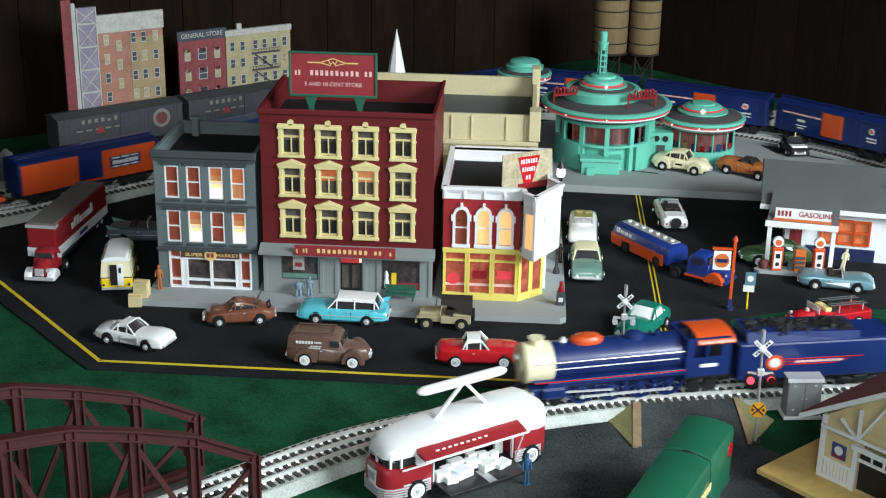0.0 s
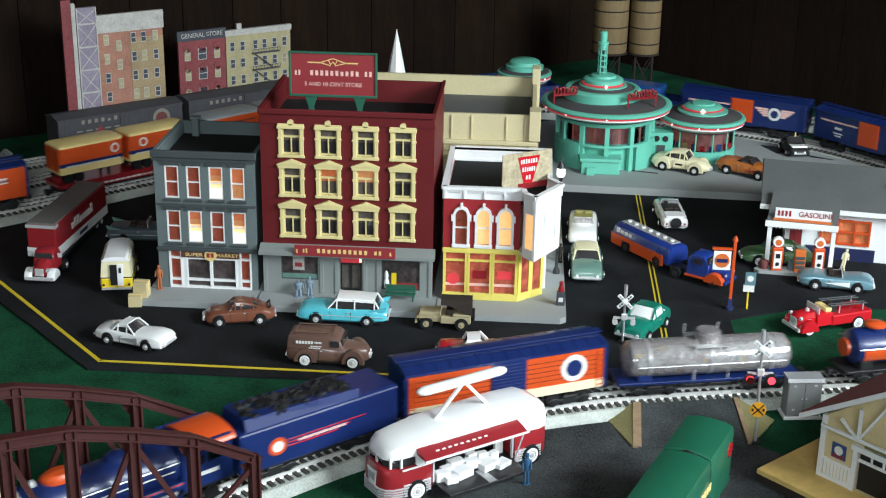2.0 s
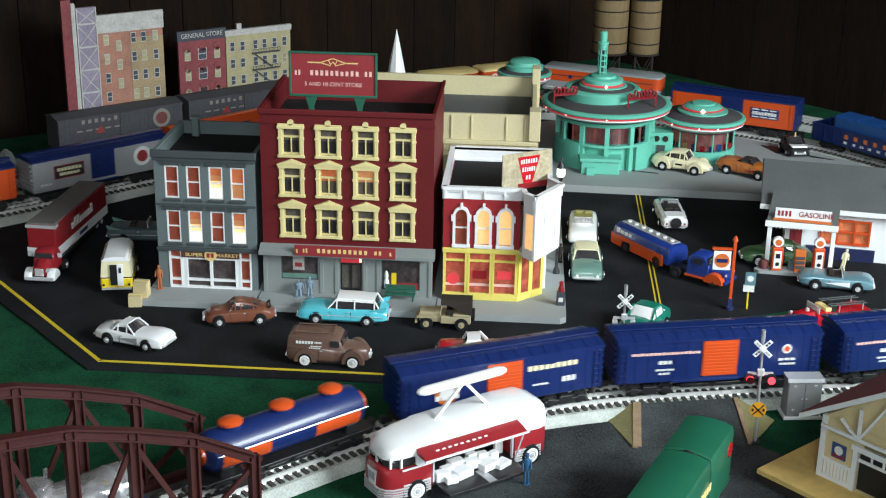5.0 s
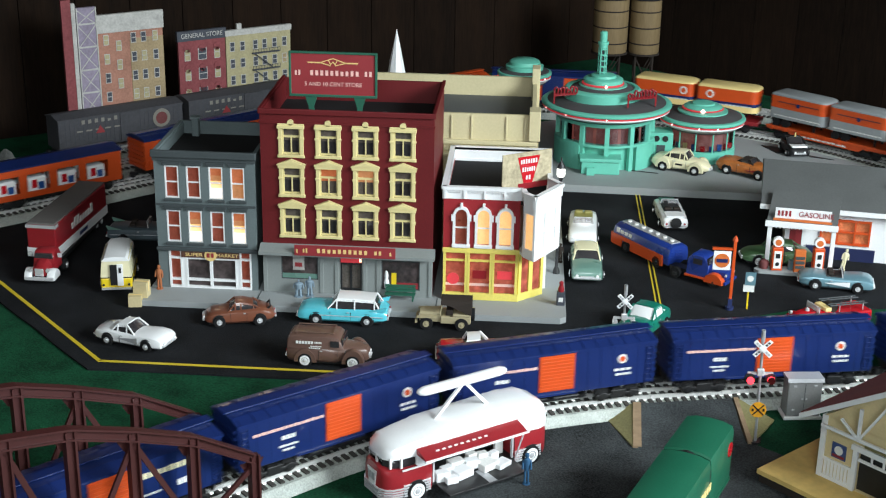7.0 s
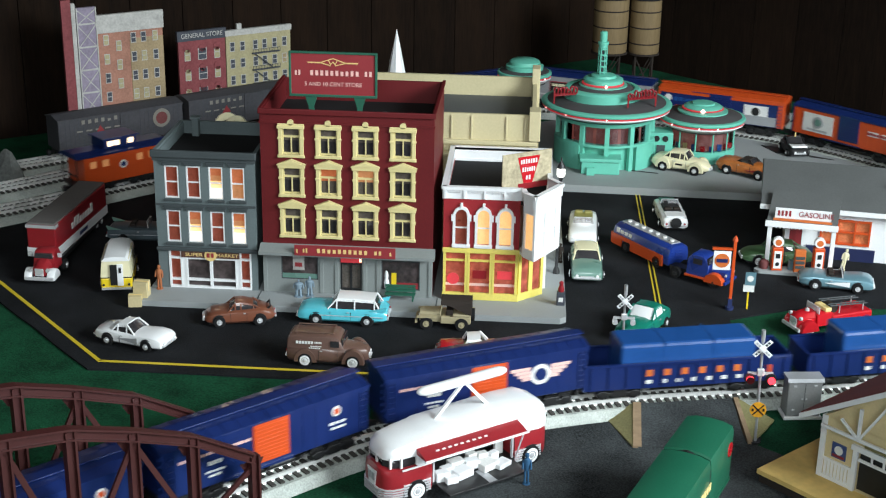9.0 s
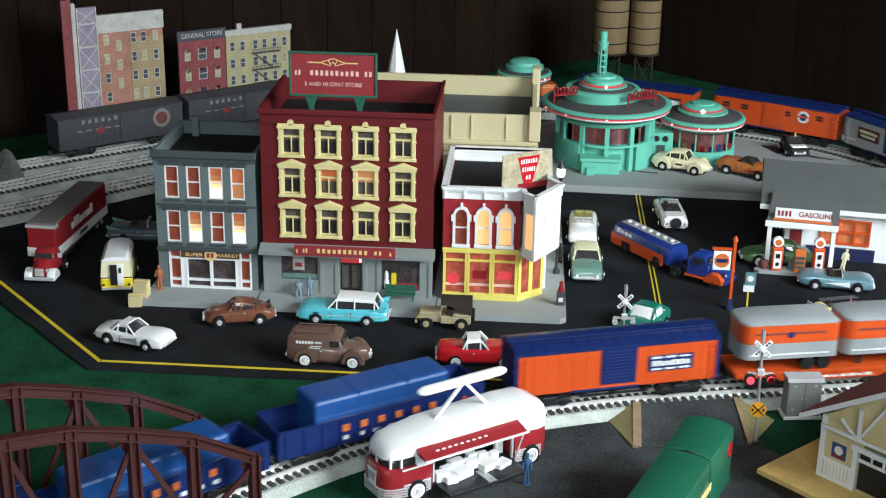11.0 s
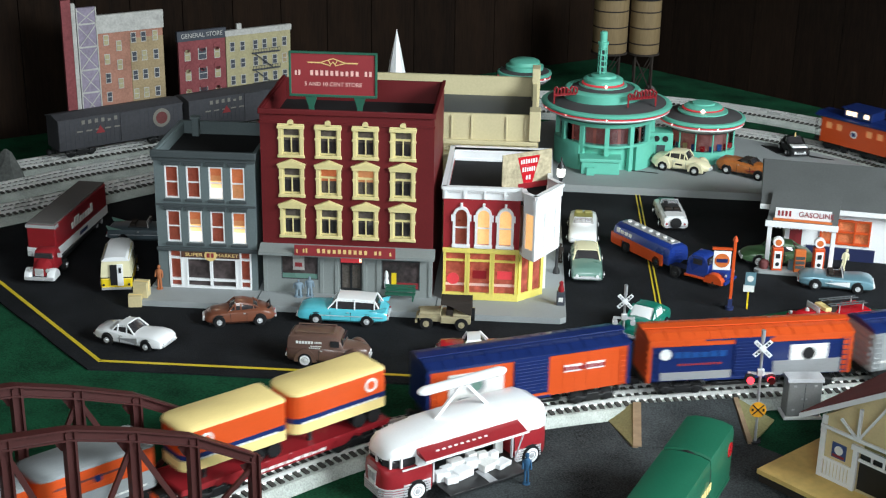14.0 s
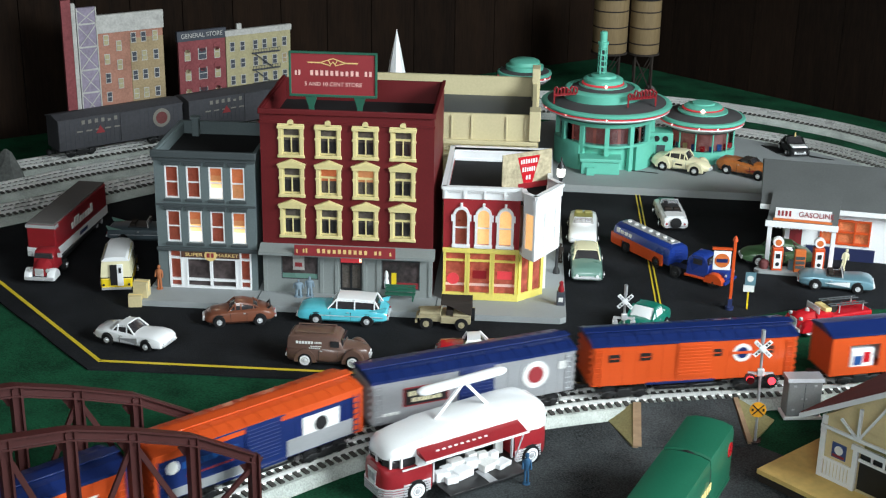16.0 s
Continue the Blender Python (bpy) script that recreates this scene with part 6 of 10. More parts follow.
# tanker truck
def tanker():
    t = thing("tanker_truck", pose(0.0, 0.0, 0.0015), "blue and orange tanker truck with articulated trailer", "model truck")
    m = pose(0.474, 0.212, 0, 0, 0, -54.5)
    blue = mat("tanker_blue", (0.012, 0.035, 0.21), 0.28, coat=0.4)
    half = [(0.0195, 0.011), (0.0205, 0.026), (0.0180, 0.036), (0.010, 0.0405)]
    sec = [(y, z) for y, z in half] + [(-y, z) for y, z in reversed(half)]
    part("tank", Shape().loft([[(x, y * k, 0.012 + (z - 0.012) * q) for y, z in sec] for x, k, q in ((-0.150, 0.85, 0.92), (-0.145, 1, 1), (-0.005, 1, 1), (0.0, 0.92, 0.95))]), blue, t, smooth=True, m=m)
    sk = Shape()
    for s in (-1, 1):
        y0, y1 = sorted((s * 0.0195, s * 0.0220))
        wall(sk, -0.148, -0.012, 0.007, 0.024, y0, y1, [(-0.122, -0.098, 0.0069, 0.018)])
    sk.box(-0.1525, -0.150, -0.0205, 0.0205, 0.007, 0.024)
    part("skirt", sk, ORANGE, t, "orange lower skirt", m=m)
    part("top_walkway", Shape().box(-0.140, -0.008, -0.0085, 0.0085, 0.0400, 0.0418), SILVER, t, m=m)
    for k in range(7):
        part("hatch", Shape().cyl((-0.132 + k * 0.019, 0, 0.0418), 0.0035, 0.0018, "z", 12), PALE, t, m=m)
    b = Shape()
    for i in range(4):
        b.box(-0.138 + i * 0.011, -0.130 + i * 0.011, -0.0205, -0.0186, 0.0275, 0.0345 if i == 0 else 0.0325)
    part("lettering", b, PALE, t, m=m)
    for k in range(4):
        part("ladder_rung", Shape().box(-0.0005, 0.0012, -0.006, 0.006, 0.017 + k * 0.005, 0.0182 + k * 0.005), blue, t, m=m)
    for x in (-0.097, -0.024):
        for s in (-1, 1):
            w = wheel(t, 0, 0.012 * s, 0.0095, 0.010, hub=BLACK)
            w.matrix_basis = m @ pose(x, 0.017 * s, 0.0095)
    for o in t.children:
        if o.name.startswith(("tank", "skirt", "top_walkway", "hatch", "lettering")):
            o.data.transform(Matrix.Diagonal((0.88, 1, 1, 1)))
    m2 = pose(0.506, 0.178, 0, 0, 0, -33)
    part("chassis", Shape().box(-0.048, 0.042, -0.009, 0.009, 0.008, 0.014), BLACK, t, m=m2)
    part("cab", Shape().loft([cabin(x, 0.0185, 0.012, z) for x, z in ((-0.016, 0.036), (-0.010, 0.043), (0.006, 0.0435), (0.012, 0.040), (0.017, 0.030))]), blue, t, smooth=True, m=m2)
    part("bonnet", Shape().loft([[(x, y, z) for y, z in ((-q, 0.012), (-q, 0.024), (-q * 0.6, h), (q * 0.6, h), (q, 0.024), (q, 0.012))] for x, q, h in ((0.014, 0.014, 0.031), (0.034, 0.012, 0.029), (0.043, 0.0095, 0.025))]), blue, t, smooth=True, m=m2)
    part("windscreen", Shape().loft([[(x, y, z) for y, z in ((-0.0155, 0.0305), (-0.0135, 0.040), (0.0135, 0.040), (0.0155, 0.0305))] for x in (0.0135, 0.0172)]), DARK_GLASS, t, m=m2)
    for s in (-1, 1):
        fe = [[(0.028 + 0.0155 * math.cos(radians(a)) * q, s * 0.0155 + dy, 0.0075 + 0.0150 * math.sin(radians(a)) * q) for a in range(0, 181, 15)] for q, dy in ((0.95, -0.006), (1.0, -0.002), (1.0, 0.003), (0.92, 0.006))]
        part("fender", Shape().loft(fe), ORANGE, t, smooth=True, m=m2)
        part("running_board", Shape().box(-0.018, 0.014, s * 0.0185 - 0.003, s * 0.0185 + 0.003, 0.010, 0.0125), ORANGE, t, m=m2)
        part("side_window", Shape().box(-0.006, 0.008, s * 0.0178 - 0.001, s * 0.0178 + 0.0004, 0.030, 0.038), DARK_GLASS, t, m=m2)
        part("headlight", Shape().cyl((0.043, s * 0.0125, 0.021), 0.0022, 0.002, "x", 10), CHROME, t, m=m2)
        for x in (0.028, -0.034):
            w = wheel(t, 0, 0.012 * s, 0.009, 0.007, hub=BLACK)
            w.matrix_basis = m2 @ pose(x, 0.0165 * s, 0.009)
    part("bumper", Shape().box(0.044, 0.047, -0.019, 0.019, 0.008, 0.0125, e=0.0006), blue, t, m=m2)
    return t


tanker()


# red semi-trailer
def semi():
    t = thing("semi_trailer_truck", pose(-0.4385, 0.106, 0.0015, 0, 0, -91), "red and white articulated truck with grey trailer roof", "model truck")
    part("trailer_body", Shape().box(-0.205, 0.0, -0.0195, 0.0195, 0.0275, 0.066, e=0.002), DEEP_RED, t)
    part("trailer_roof", Shape().box(-0.204, -0.001, -0.0185, 0.0185, 0.0655, 0.0685, e=0.001), mat("trailer_roof_grey", (0.15, 0.14, 0.135), 0.6), t)
    part("white_band", Shape().box(-0.2055, 0.0005, -0.0201, 0.0201, 0.0165, 0.030), WHITE, t)
    part("nose_band", Shape().loft([[(x, y, z) for y, z in ((-0.0200, 0.061), (0.0200, 0.061), (0.0200, 0.0655), (-0.0200, 0.0655))] for x in (-0.012, 0.0016)]), CHROME, t)
    for s in (-1, 1):
        b = Shape()
        for i in range(8):
            b.box(-0.145 + i * 0.011, -0.137 + i * 0.011, min(s * 0.0195, s * 0.0202), max(s * 0.0195, s * 0.0202), 0.040, 0.054 if i in (0, 5, 6) else 0.049)
        part("lettering", b, PALE, t)
        sm = Shape()
        for i in range(4):
            sm.box(-0.118 + i * 0.008, -0.112 + i * 0.008, min(s * 0.0200, s * 0.0207), max(s * 0.0200, s * 0.0207), 0.021, 0.026)
        part("lettering", sm, NAVY, t)
    for x in (-0.185, -0.165):
        for s in (-1, 1):
            wheel(t, x, s * 0.0155, 0.0095, 0.008, hub=CHROME)
    part("chassis", Shape().box(-0.200, 0.030, -0.010, 0.010, 0.010, 0.0168), BLACK, t)
    part("cab", Shape().loft([cabin(x, 0.0165, 0.014, z) for x, z in ((0.002, 0.036), (0.008, 0.042), (0.020, 0.0425), (0.026, 0.039), (0.030, 0.031))]), DEEP_RED, t, smooth=True)
    part("windscreen", Shape().loft([[(x, y, z) for y, z in ((-0.0135, 0.0315), (-0.012, 0.0385), (0.012, 0.0385), (0.0135, 0.0315))] for x in (0.0265, 0.0302)]), DARK_GLASS, t)
    part("bonnet", Shape().loft([[(x, y, z) for y, z in ((-q, 0.012), (-q, 0.024), (-q * 0.5, h), (q * 0.5, h), (q, 0.024), (q, 0.012))] for x, q, h in ((0.026, 0.012, 0.032), (0.046, 0.010, 0.028), (0.050, 0.008, 0.024))]), DEEP_RED, t, smooth=True)
    part("grille", Shape().box(0.0500, 0.0515, -0.0065, 0.0065, 0.012, 0.0235, e=0.0008), CHROME, t)
    for s in (-1, 1):
        fe = [[(0.040 + 0.0135 * math.cos(radians(a)) * q, s * 0.0165 + dy, 0.0065 + 0.0145 * math.sin(radians(a)) * q) for a in range(0, 181, 15)] for q, dy in ((0.94, -0.0055), (1.0, -0.002), (1.0, 0.003), (0.92, 0.0055))]
        part("fender", Shape().loft(fe), WHITE_GLOSS, t, smooth=True)
        part("headlight", Shape().cyl((0.047, s * 0.0115, 0.0205), 0.0028, 0.003, "x", 12), CHROME, t)
        part("mirror", Shape().box(0.022, 0.024, s * 0.0215 - 0.003, s * 0.0215 + 0.003, 0.032, 0.038), CHROME, t)
        for x in (0.040, -0.006):
            wheel(t, x, s * 0.0165, 0.0092, 0.007, hub=CHROME)
    part("bumper", Shape().box(0.0515, 0.0545, -0.021, 0.021, 0.0065, 0.0115, e=0.0008), CHROME, t)
    swing = pose(-0.014, -0.018, 0, 0, 0, -2.5) @ Matrix.Diagonal((1, 1.13, 1, 1))
    for o in t.children:
        if o.name.startswith(("trailer", "white_band", "nose_band", "lettering")):
            o.data.transform(swing)
        elif o.name.startswith("wheel") and o.location.x < -0.1:
            o.matrix_basis = pose(-0.014, -0.018, 0, 0, 0, -2.5) @ o.matrix_basis
    return t


semi()


# small milk van, seen from behind
def milk_van():
    t = thing("delivery_van", pose(-0.331, 0.080, 0.0015, 0, 0, 101), "cream and yellow delivery van with open rear door", "model truck")
    part("lower_body", Shape().box(-0.044, 0.044, -0.0225, 0.0225, 0.007, 0.024, e=0.0025), YELLOW, t)
    part("upper_body", Shape().loft([cabin(x, 0.0225 * q, 0.024, z) for x, q, z in ((-0.044, 0.98, 0.052), (-0.041, 1, 0.055), (0.020, 1, 0.056), (0.034, 0.97, 0.053), (0.043, 0.9, 0.030))]), CREAM_CAR, t, smooth=True)
    part("roof", Shape().loft([[(x, y * q, z) for y, z in ((-0.0205, 0.0515), (-0.015, 0.0575), (0.0, 0.0588), (0.015, 0.0575), (0.0205, 0.0515))] for x, q in ((-0.0455, 0.96), (-0.042, 1), (0.026, 1), (0.034, 0.9))]), WHITE, t, smooth=True)
    part("black_line", Shape().box(-0.0446, 0.0442, -0.0229, 0.0229, 0.0238, 0.0252), BLACK, t)
    part("rear_doorway", Shape().box(-0.0462, -0.0450, -0.002, 0.0085 - 0.0005, 0.013, 0.046), BLACK, t)
    part("rear_door", Shape().box(-0.0470, -0.0450, -0.0105, -0.002, 0.012, 0.047, e=0.0004), WHITE, t)
    part("door_window", Shape().box(-0.0476, -0.0470, -0.008, -0.0045, 0.033, 0.042), BLACK, t)
    part("bumper", Shape().box(-0.0485, -0.0450, -0.021, 0.021, 0.0065, 0.0095), CHROME, t)
    for s in (-1, 1):
        part("tail_light", Shape().cyl((-0.0462, s * 0.018, 0.0135), 0.0018, 0.0015, "x", 10), BLACK, t)
        part("side_window", Shape().box(0.008, 0.028, s * 0.0218 - 0.0006, s * 0.0218 + 0.0006, 0.034, 0.047), DARK_GLASS, t)
        for x in (-0.026, 0.027):
            wheel(t, x, s * 0.020, 0.0085, 0.006)
    for o in t.children:
        if not o.name.startswith("wheel"):
            o.data.transform(Matrix.Diagonal((1, 0.97, 0.92, 1)))
    return t


milk_van()


# fire engine
def fire_engine():
    t = thing("fire_engine", pose(0.654, 0.020, 0.0015, 0, 0, 205), "red open fire engine with chrome ladder", "model truck")
    part("body", Shape().box(-0.062, 0.002, -0.019, 0.019, 0.010, 0.025, e=0.002), RED_PAINT, t)
    part("cab", Shape().loft([cabin(x, 0.018, 0.012, z) for x, z in ((-0.002, 0.027), (0.004, 0.029), (0.018, 0.029), (0.024, 0.027))]), RED_PAINT, t, smooth=True)
    part("seat", Shape().box(0.000, 0.010, -0.013, 0.013, 0.028, 0.034, e=0.0015), STRAW, t)
    part("windscreen", Shape().box(0.0200, 0.0215, -0.014, 0.014, 0.0275, 0.037), CHROME, t)
    part("bonnet", Shape().loft([[(x, y, z) for y, z in ((-q, 0.011), (-q, 0.023), (-q * 0.6, h), (q * 0.6, h), (q, 0.023), (q, 0.011))] for x, q, h in ((0.022, 0.0135, 0.030), (0.046, 0.011, 0.027), (0.050, 0.009, 0.023))]), RED_PAINT, t, smooth=True)
    part("grille", Shape().box(0.0500, 0.0515, -0.007, 0.007, 0.011, 0.0225), CHROME, t)
    for s in (-1, 1):
        fe = [[(0.037 + 0.0145 * math.cos(radians(a)) * q, s * 0.0165 + dy, 0.007 + 0.015 * math.sin(radians(a)) * q) for a in range(0, 181, 15)] for q, dy in ((0.94, -0.0055), (1.0, -0.002), (1.0, 0.003), (0.92, 0.0055))]
        part("fender", Shape().loft(fe), RED_PAINT, t, smooth=True)
        part("headlight", Shape().cyl((0.046, s * 0.012, 0.024), 0.0026, 0.003, "x", 12), CHROME, t)
        ld = Shape()
        for q in (-0.003, 0.003):
            ld.rod((-0.056, s * 0.010 + q, 0.034), (0.004, s * 0.010 + q, 0.037), 0.0009)
        for k in range(8):
            ld.rod((-0.053 + k * 0.0075, s * 0.010 - 0.003, 0.03415 + k * 0.000375), (-0.053 + k * 0.0075, s * 0.010 + 0.003, 0.03415 + k * 0.000375), 0.0006)
        part("ladder", ld, GREY_DARK, t)
        part("rail_post", Shape().rod((-0.050, s * 0.013, 0.024), (-0.050, s * 0.013, 0.0345), 0.0008).rod((-0.012, s * 0.013, 0.024), (-0.012, s * 0.013, 0.0363), 0.0008), CHROME, t)
        for x in (0.037, -0.040):
            wheel(t, x, s * 0.0165, 0.0095, 0.007, white=True)
    part("bumper", Shape().box(0.052, 0.055, -0.019, 0.019, 0.008, 0.012), CHROME, t)
    part("hose_reel", Shape().cyl((-0.006, -0.010, 0.031), 0.006, 0.020, "y", 16), CANVAS, t)
    part("bell", Shape().lathe([(0.003, 0), (0.0025, 0.003), (0, 0.005)], (0.030, 0, 0.029), 10), CHROME, t)
    return t


fire_engine()
# ---- the train ----
def wheelset(parent, x, z, r=0.0105, gauge=0.0178, name="wheelset"):
    sh = Shape()
    for s in (-1, 1):
        sh.cyl((0, s * gauge - 0.0022, 0), r, 0.0044, "y", 16)
        sh.cyl((0, s * gauge - 0.003, 0), r * 0.62, 0.006, "y", 8)
        sh.box(-r * 0.5, r * 0.5, s * gauge - 0.0034, s * gauge + 0.0034, -0.0008, 0.0008)
    sh.cyl((0, -gauge, 0), 0.002, 2 * gauge, "y", 8)
    return part(name, sh, BLACK, parent, m=pose(x, 0, z), smooth=True)


def bogie(car, x, z=0.0):
    """A four-wheel truck: side frames, bolster, two wheelsets."""
    sh = Shape()
    for s in (-1, 1):
        sh.box(-0.028, 0.028, s * 0.0215 - 0.0022, s * 0.0215 + 0.0022, 0.006, 0.0105, e=0.001)
        sh.box(-0.009, 0.009, s * 0.0215 - 0.003, s * 0.0215 + 0.003, 0.004, 0.0145, e=0.001)
        for q in (-0.019, 0.019):
            sh.box(q - 0.0045, q + 0.0045, s * 0.0215 - 0.003, s * 0.0215 + 0.003, 0.0045, 0.0125, e=0.001)
    sh.box(-0.006, 0.006, -0.021, 0.021, 0.009, 0.015)
    b = part("truck", sh, BLACK, car, m=pose(x, 0, z))
    for q in (-0.019, 0.019):
        wheelset(b, q, 0.0095, 0.0095)
    return b


def couplers(car, half):
    for s in (-1, 1):
        sh = Shape().box(s * half, s * (half + 0.012), -0.003, 0.003, 0.008, 0.013)
        sh.box(s * (half + 0.008), s * (half + 0.014), -0.005, 0.004, 0.006, 0.015, e=0.001)
        part("coupler", sh, BLACK, car)


def flank(car, z):
    """The height on a car's flank: box cars sit lower and are less tall than the rest."""
    return 0.0205 + (z - 0.0155) * 0.83 if car.name.startswith("boxcar") else z


def side_plate(car, name, x0, x1, z0, z1, w, material, label="", t=0.0006, e=0.0):
    """A thin plate on both flanks at half width w."""
    z0, z1 = flank(car, z0), flank(car, z1)
    for s in (-1, 1):
        part(name, Shape().box(min(-s * x0, -s * x1), max(-s * x0, -s * x1), min(s * w, s * (w + t)), max(s * w, s * (w + t)), z0, z1), material, car, label)


def side_disc(car, name, x, z, r, w, material, label="", t=0.0007, rim=None):
    z = flank(car, z)
    for s in (-1, 1):
        d = part(name, Shape().cyl((-s * x, s * w if s > 0 else -w - t, z), r, t, "y", 24), material, car, label)
        if rim:
            part("disc_centre", Shape().cyl((-s * x, s * (w + t) if s > 0 else -w - t - 0.0004, z), r * 0.62, 0.0004, "y", 20), rim, d)


def side_bars(car, x0, x1, z, h, w, material, n, seed=1, name="lettering"):
    z, h = flank(car, z), h * (0.83 if car.name.startswith("boxcar") else 1.0)
    rng = random.Random(seed)
    hs = [rng.uniform(0.82, 1.0) for _ in range(n)]
    k = (x1 - x0) / n
    for s in (-1, 1):
        sh = Shape()
        for i in range(n):
            a, b = -s * (x0 + i * k + 0.1 * k), -s * (x0 + (i + 1) * k - 0.12 * k)
            sh.box(min(a, b), max(a, b), min(s * w, s * (w + 0.0005)), max(s * w, s * (w + 0.0005)), z, z + h * hs[i])
        part(name, sh, material, car)


def car_base(name, label, half, group="freight cars of the train"):
    """An empty rail car with underframe, trucks and couplers. Its nose points along +x; x on a flank counts backwards from the nose side."""
    car = thing(name, pose(0, 0, RAIL_Z), label, "rail car", group)
    sh = Shape().box(-half, half, -0.010, 0.010, 0.012, 0.0212 if name == "boxcar" else 0.0165)
    sh.box(-half * 0.35, half * 0.35, -0.018, 0.018, 0.007, 0.013, e=0.002)
    for k in range(7):
        q = -half + 0.01 + k * (2 * half - 0.02) / 6
        sh.box(q - 0.002, q + 0.002, -0.024, 0.024, 0.0125, 0.0165)
    part("underframe", sh, BLACK, car)
    for x in (-half + 0.043, half - 0.043):
        bogie(car, x)
    couplers(car, half)
    return car


def boxcar(label, wall_mat, roof_mat, door_mat, half=0.1245, w=0.0275, top=0.074, ribs=True, door=(-0.0215, 0.0215), end_mat=None):
    car = car_base("boxcar", label, half)
    zb, zt = 0.0205, top
    body = Shape().box(-half, half, -w, w, zb, zt, e=0.0015)
    part("body", body, wall_mat, car)
    sh = Shape()
    sh.loft([[(x, -w - 0.0014, zt - 0.003), (x, -w - 0.0014, zt), (x, -w * 0.55, zt + 0.0038), (x, 0, zt + 0.0050), (x, w * 0.55, zt + 0.0038), (x, w + 0.0014, zt), (x, w + 0.0014, zt - 0.003)]
             for x in (-half - 0.001, half + 0.001)])
    part("roof", sh, roof_mat, car)
    n = 15
    seam = Shape()
    for k in range(n):
        x = -half + 0.004 + k * (2 * half - 0.008) / (n - 1)
        seam.loft([[(q, -w - 0.0016, zt - 0.0005), (q, -w - 0.0016, zt + 0.0006), (q, -w * 0.55, zt + 0.0045), (q, 0, zt + 0.0057), (q, w * 0.55, zt + 0.0045), (q, w + 0.0016, zt + 0.0006), (q, w + 0.0016, zt - 0.0005)]
                   for q in (x - 0.0009, x + 0.0009)])
    part("roof_seam", seam, roof_mat, car)
    part("running_board", Shape().box(-half - 0.004, half + 0.004, -0.006, 0.006, zt + 0.0058, zt + 0.0072), roof_mat, car)
    for s in (-1, 1):
        e = Shape()
        for k in range(6):
            z = zb + 0.005 + k * 0.0078
            e.box(s * half if s > 0 else -half - 0.0026, half + 0.0026 if s > 0 else -half, -w * 0.86, w * 0.86, z, z + 0.0035)
        part("end_rib", e, end_mat or wall_mat, car)
        if end_mat:
            x0, x1 = sorted((s * (half - 0.003), s * (half + 0.0012)))
            part("end_wall", Shape().box(x0, x1, -w - 0.0006, w + 0.0006, zb, zt), end_mat, car)
        for hx in (-half + 0.004, half - 0.011):
            lad = Shape()
            for q in (0, 0.007):
                lad.box(hx + q, hx + q + 0.0008, min(s * w, s * (w + 0.0016)), max(s * w, s * (w + 0.0016)), zb + 0.001, zt - 0.006)
            for k in range(7):
                lad.box(hx, hx + 0.0075, min(s * (w + 0.0006), s * (w + 0.0016)), max(s * (w + 0.0006), s * (w + 0.0016)), zb + 0.004 + k * 0.0066, zb + 0.005 + k * 0.0066)
            part("ladder", lad, wall_mat, car)
        d = part("door", Shape().box(min(-s * door[0], -s * door[1]), max(-s * door[0], -s * door[1]), min(s * w, s * (w + 0.0016)), max(s * w, s * (w + 0.0016)), zb + 0.0065, zt - 0.0022), door_mat, car)
        slat = Shape()
        for k in range(10):
            z = zb + 0.0085 + k * 0.0041
            a, b = sorted((-s * (door[0] + 0.002), -s * (door[1] - 0.002)))
            slat.box(a, b, min(s * (w + 0.0014), s * (w + 0.0023)), max(s * (w + 0.0014), s * (w + 0.0023)), z, z + 0.0022)
        part("door_rib", slat, door_mat, d)
        a, b = sorted((-s * (door[0] - 0.036), -s * (door[1] + 0.004)))
        for z0, z1 in ((zt - 0.0022, zt - 0.0006), (zb, zb + 0.0022)):
            part("door_track", Shape().box(a, b, min(s * w, s * (w + 0.002)), max(s * w, s * (w + 0.002)), z0, z1), door_mat if door_mat is NAVY else roof_mat, car)
        if ribs:
            rv = Shape()
            for k in range(16):
                x = -half + 0.006 + k * (2 * half - 0.012) / 15
                if abs(x + s * (door[0] + door[1]) / 2) > 0.03:
                    rv.box(x - 0.0004, x + 0.0004, min(s * w, s * (w + 0.0004)), max(s * w, s * (w + 0.0004)), zb + 0.001, zt - 0.004)
            part("panel_seam", rv, wall_mat, car)
    return car


def flatcar(label, material, half=0.128):
    car = car_base("flatcar", label, half)
    sh = Shape()
    sh.loft([[(x, -0.026, z), (x, 0.026, z), (x, 0.026, 0.0245), (x, -0.026, 0.0245)] for x, z in ((-half, 0.0185), (-0.08, 0.0185), (-0.07, 0.012), (0.07, 0.012), (0.08, 0.0185), (half, 0.0185))])
    part("deck", sh, material, car)
    for s in (-1, 1):
        rails = Shape()
        rails.box(-half, half, s * 0.0265 - 0.001, s * 0.0265 + 0.001, 0.0215, 0.0260)
        for k in range(9):
            x = -half + 0.012 + k * (2 * half - 0.024) / 8
            rails.box(x - 0.0025, x + 0.0025, s * 0.0272 - 0.001, s * 0.0272 + 0.001, 0.018, 0.0250)
        part("side_sill", rails, material, car)
    side_bars(car, -0.05, 0.045, 0.0145, 0.0035, 0.0262, PALE, 9, 4)
    st = Shape().box(-half + 0.004, -half + 0.012, -0.010, 0.010, 0.0245, 0.034, e=0.001)
    part("hitch", st, material, car)
    return car


